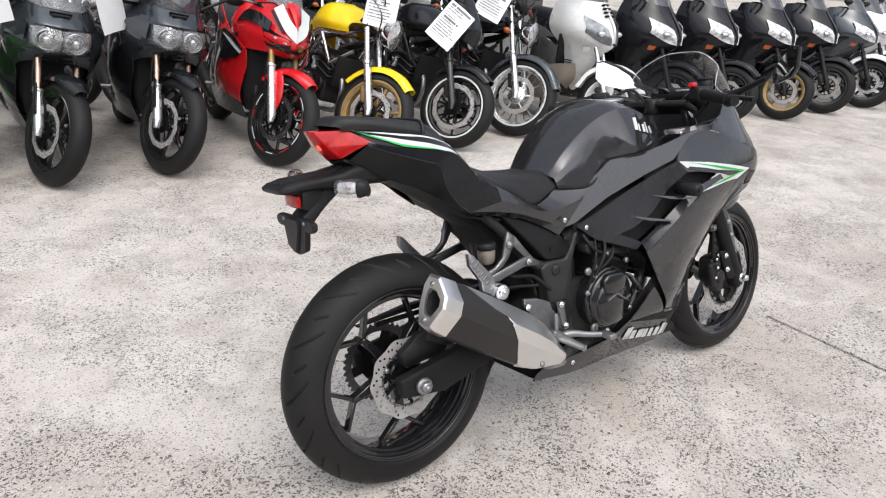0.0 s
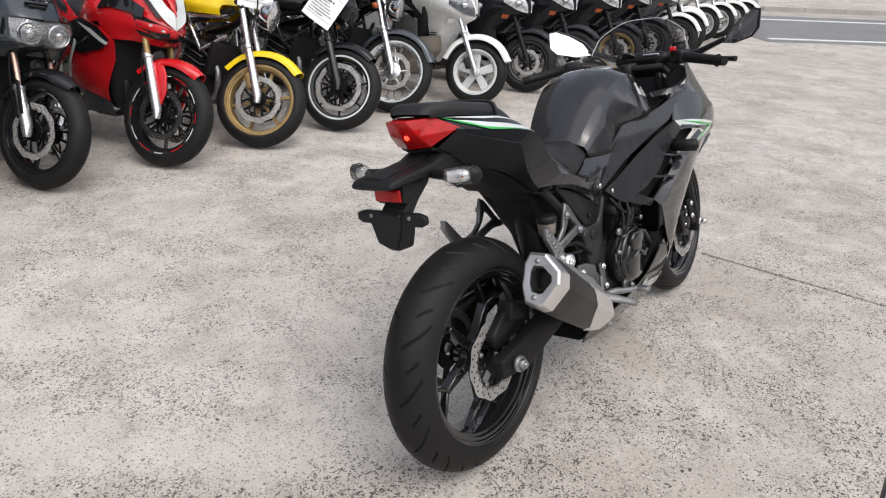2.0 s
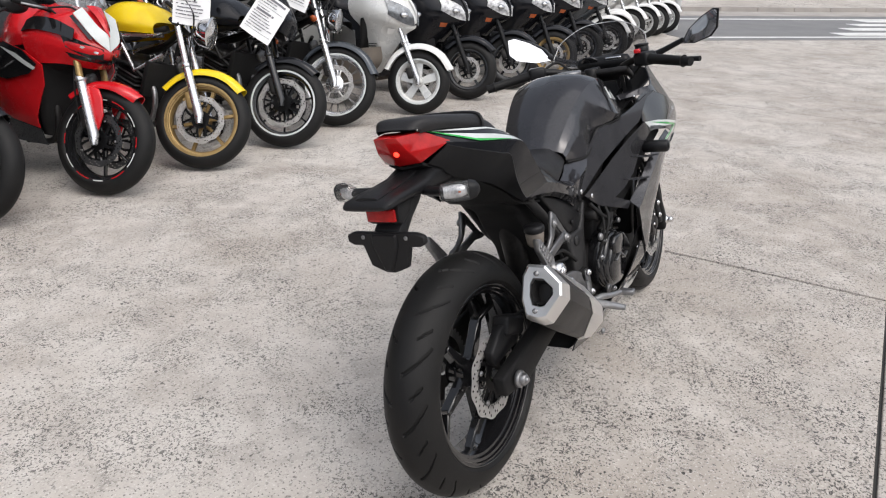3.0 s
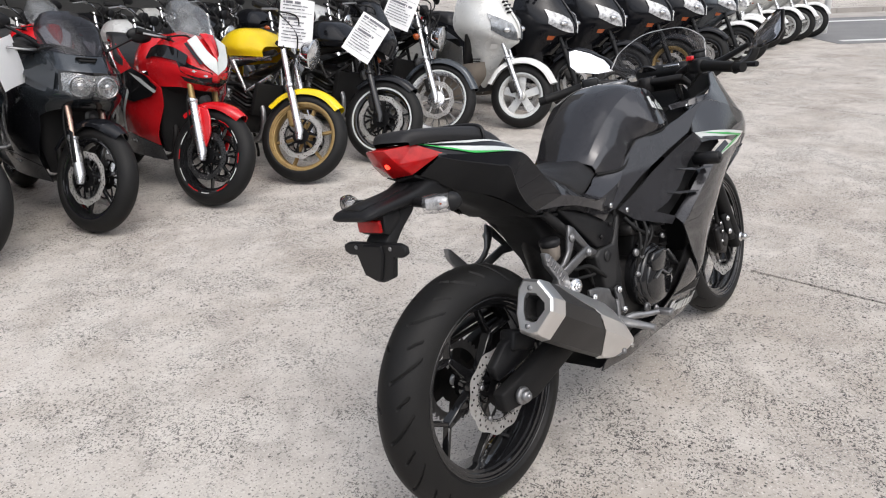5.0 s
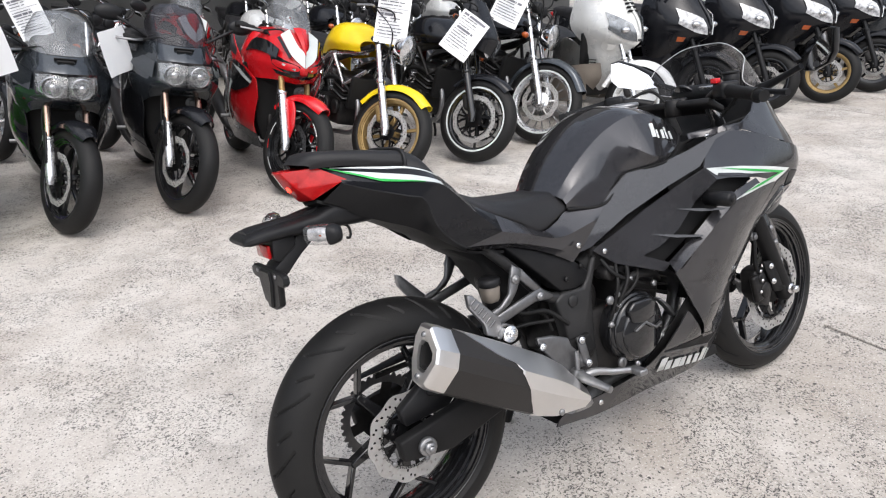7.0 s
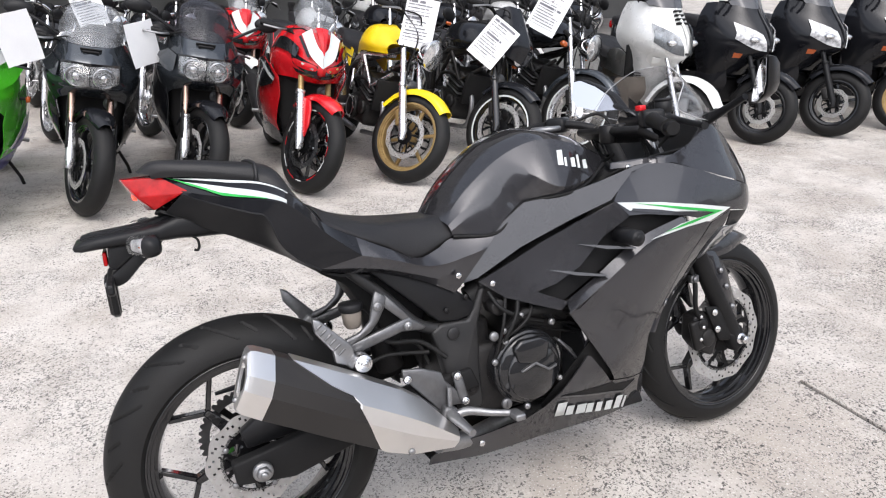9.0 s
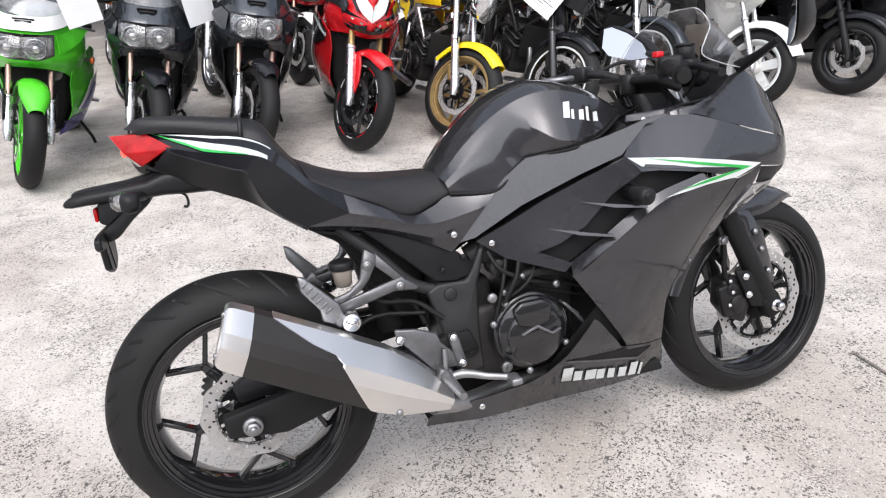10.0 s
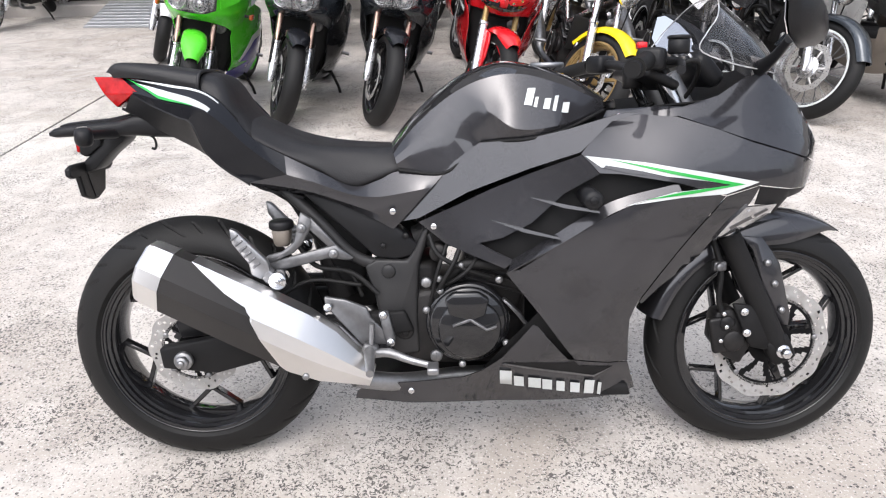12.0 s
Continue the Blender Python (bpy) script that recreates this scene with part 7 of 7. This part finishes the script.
chrome_bike = naked_bike("black motorcycle with chrome forks and round headlamp in the second row", parked(0.06, 5.05, -92), -92, 11, 22, DARKPAINT, DARKPAINT, CHROME, CHROME, 0.09, "wire", ENGINE, lip=CHROME, tyre=0.1, R=0.31, discs=((-1, 0.14),), group="motorcycles in the second row")
sports_bike("red sports motorcycle with white nose flash in the second row", parked(0.80, 5.1, -93), -93, 11, 20, RED, BEAK, RED, WHITE, RED, WHITE, GLOSS, CLEARSCREEN, "slit", kind=6, group="motorcycles in the second row")
dark_bike = naked_bike("black naked motorcycle with dark forks in the second row", parked(-0.66, 5.2, -92), -92, 11, 22, DARKPAINT, DARKPAINT, ALLOY, CHROME, 0.085, 6, BRACKET, group="motorcycles in the second row")
silver_bike = naked_bike("silver naked motorcycle with chrome forks in the second row", parked(1.55, 5.0, -92), -92, 11, 22, SILVER, SILVER, ALLOY, CHROME, 0.085, 6, ALLOY, group="motorcycles in the second row")
for x, y in ((-1.98, 5.25), (3.65, 5.0), (-0.2, 6.95), (1.25, 6.95), (2.75, 6.9)):
    copy_thing(silver_bike, Matrix.Translation(Vector((x - 1.55, y - 5.0, 0))) @ silver_bike.matrix_world)
for x, y in ((2.95, 5.05), (4.4, 4.95), (-4.75, 7.42), (-5.6, 8.1), (-0.9, 7.0), (0.5, 6.95), (2.0, 6.9), (3.5, 6.9)):
    copy_thing(dark_bike, Matrix.Translation(Vector((x + 0.66, y - 5.2, 0))) @ dark_bike.matrix_world)
copy_thing(chrome_bike, Matrix.Translation(Vector((2.24 - 0.06, -0.05, 0))) @ chrome_bike.matrix_world)


# ---- price sheets hung on the motorcycles ----
def price_sheet(at, normal, roll, w, h, label, printed=True):
    n = Vector(normal).normalized()
    turn = n.to_track_quat("Z", "Y").to_matrix().to_4x4() @ Matrix.Rotation(radians(roll), 4, "Z")
    t = thing("price_sheet", (0, 0, 0), label, "price tag", "price sheets")
    t.matrix_world = Matrix.Translation(at) @ turn
    rows = [[(x * w / 2, y * h / 2, 0.012 * math.sin(1.6 * x + y) * w / 0.2) for x in np.linspace(-1, 1, 7)] for y in np.linspace(-1, 1, 7)]
    part("paper", thicken(from_grid(rows), 0.0015), PAPER, t)
    if printed:
        z = lambda x, y: 0.012 * math.sin(1.6 * x + y) * w / 0.2 + 0.004
        rnd = random.Random(int(at[0] * 100))
        for k in range(13):
            y = 0.84 - 0.132 * k
            ruled = k in (3, 12)
            x0, x1 = (-0.86, 0.86) if ruled else (-0.84, rnd.uniform(0.0, 0.84))
            hh = 0.05 if k in (0, 5) else 0.008 if ruled else 0.02
            cuts = [x0, x1] if ruled else sorted([x0, x1] + [rnd.uniform(x0, x1) for _ in range(3)])
            for a, b in zip(cuts, cuts[1:]):
                if b - a < 0.1:
                    continue
                r = [[(x * w / 2, yy * h / 2, z(x, yy)) for x in np.linspace(a, b - (0.0 if ruled else 0.05), 4)] for yy in (y - hh, y + hh)]
                part("print_line", thicken(from_grid(r), 0.0006), INK, t)
    return t


price_sheet((1.69, 3.0, 0.99), (-0.45, -0.85, 0.25), -12, 0.215, 0.31, "white printed price sheet on the yellow motorcycle")
price_sheet((2.17, 2.88, 0.86), (-0.45, -0.85, 0.3), -40, 0.21, 0.30, "white printed price sheet on the black motorcycle")
price_sheet((2.74, 3.1, 1.02), (-0.5, -0.8, 0.25), -28, 0.22, 0.3, "white printed price sheet on the classic motorcycle")
price_sheet((0.04, 3.26, 0.92), (0.7, -0.7, 0.05), 6, 0.21, 0.25, "blank back of a price sheet on the slate motorcycle", False)
price_sheet((-0.57, 3.02, 1.0), (0.6, -0.8, 0.05), 8, 0.2, 0.26, "blank back of a price sheet on the slate motorcycle", False)
price_sheet((-0.24, 5.0, 1.05), (0.1, -0.95, 0.2), 12, 0.22, 0.3, "printed price sheet on a second row motorcycle")

# ---- edges of the yard: kerb and ramp behind, road ahead ----
kerb = tagged(link("kerb", block((-1.0, 10.6, 0.05), (26.0, 3.9, 0.17), 0.02), KERB, smooth=0), "raised concrete walkway with a worn kerb edge", "kerb", kind="structure")
ramp = thing("ramp", (0, 0, 0), "grey metal loading ramp leaning on the kerb", "ramp")
rails_ = [(-3.72, 7.42, 0.004), (-2.25, 7.3, 0.004), (-2.35, 8.72, 0.15), (-3.95, 8.85, 0.15)]
bm = bmesh.new()
bm.faces.new([bm.verts.new(p) for p in rails_])
part("plate", thicken(bm, 0.006), PLATE, ramp, smooth=0)
for k in range(9):
    t = (k + 0.5) / 9
    a, b = Vector(rails_[0]).lerp(Vector(rails_[3]), t), Vector(rails_[1]).lerp(Vector(rails_[2]), t)
    part("tread_bar", tube([a + Vector((0, 0, 0.006)), b + Vector((0, 0, 0.006))], 0.009, 6), PLATE, ramp)
tagged(link("rubber_mat", block((-3.9, 9.75, 0.142), (2.4, 1.3, 0.012), 0.004), RUBBER), "black rubber mat lying on the walkway", "mat")
# added wall: its height blocks sky light, its dark tone dims reflections
wall = tagged(link("added_wall_north", block((-1.0, 12.6, 4.5), (26.0, 0.25, 9.0), 0.01), DARKWALL, smooth=0), "dark wall added behind the walkway, tall to block sky", "wall", kind="structure")
# roof added out of view, only to shade the walkway and back rows
roof = tagged(link("shade_canopy", block((-1.0, 9.9, 3.5), (26.0, 5.6, 0.2), 0.02), DARKWALL, smooth=0), "unseen flat roof added to shade the back of the yard", "roof", kind="structure")
post = thing("post", (-3.35, 9.3, 0.13), "pale square post on the walkway", "post")
part("shaft", block((0, 0, 1.3), (0.12, 0.12, 2.6), 0.01), WHITE, post)
part("foot", block((0, 0, 0.02), (0.2, 0.2, 0.03), 0.006), STEEL, post)

D, N = Vector((0.67, -0.742, 0)), Vector((0.742, 0.67, 0))
O = Vector((11.45, 1.74, 0))


def strip(name, along, across, z, mat, label="", category="", kind="", parent=None, deep=0.01):
    """A flat slab of road, its extents along and across the road, its top at z."""
    bm = bmesh.new()
    f = bm.faces.new([bm.verts.new(O + D * a + N * c + Vector((0, 0, z))) for a, c in ((along[0], across[0]), (along[1], across[0]), (along[1], across[1]), (along[0], across[1]))])
    low_ = bmesh.ops.extrude_face_region(bm, geom=[f])["geom"]
    bmesh.ops.translate(bm, vec=(0, 0, -deep), verts=[v for v in low_ if isinstance(v, bmesh.types.BMVert)])
    ob = link(name, bm, mat, parent, smooth=0)
    return tagged(ob, label, category, kind=kind)


road = strip("road", (-0.7, 60), (-0.3, 4.05), 0.006, ASPHALT, "grey asphalt road beyond the yard", "road", "structure")
strip("edge_line", (-0.5, 60), (0.0, 0.13), 0.012, ROADPAINT, "white line along the road", parent=road)
strip("edge_line", (-0.5, 60), (3.2, 3.36), 0.012, ROADPAINT, "white line along the road", parent=road)
for k in range(4):
    strip("crossing_bar", (2.6 + 0.8 * k, 7.0 + 0.8 * k), (0.3 + 0.8 * k, 0.72 + 0.8 * k), 0.012, ROADPAINT, "white bar of the crossing", parent=road)
strip("gutter", (-0.7, 60), (4.05, 5.2), 0.012, KERB, "concrete gutter", parent=road)
far = strip("pavement", (-60, 60), (5.2, 30.0), 0.1, CONCRETE, "pale pavement beyond the road", "pavement", "structure", deep=0.12)
for k in range(-3, 25):
    strip("kerb_stone", (k * 1.0 + 0.01, k * 1.0 + 0.99), (5.15, 5.32), 0.112, KERB, "concrete kerb stone", parent=far, deep=0.12)
# added wall, raised out of view to keep low sky out of the reflections
tagged(link("added_wall_east", block(tuple(O + N * 30.1 + Vector((0, 0, 4.5))), (0.25, 90, 9.0), 0.01, (0, 0, math.degrees(math.atan2(N.y, N.x)))), WALLMAT, smooth=0), "plain wall added beyond the pavement to dim reflections", "wall", kind="structure")
pole = thing("pole", (12.25, 2.72, 0), "white round post beside the small scooters", "post")
part("shaft", drum((0, 0, 1.4), 0.055, 2.8, "Z"), WHITE, pole)
part("cap", egg((0, 0, 2.8), (0.056, 0.056, 0.03)), WHITE, pole)
low = thing("planter", (13.0, 3.6, 0), "low grey masonry planter wall at the roadside", "planter")
part("body", block((0, 0, 0.3), (0.9, 0.5, 0.6), 0.015, (0, 0, -53)), KERB, low)
part("coping", block((0, 0, 0.63), (1.0, 0.58, 0.06), 0.01, (0, 0, -53)), KERB, low)
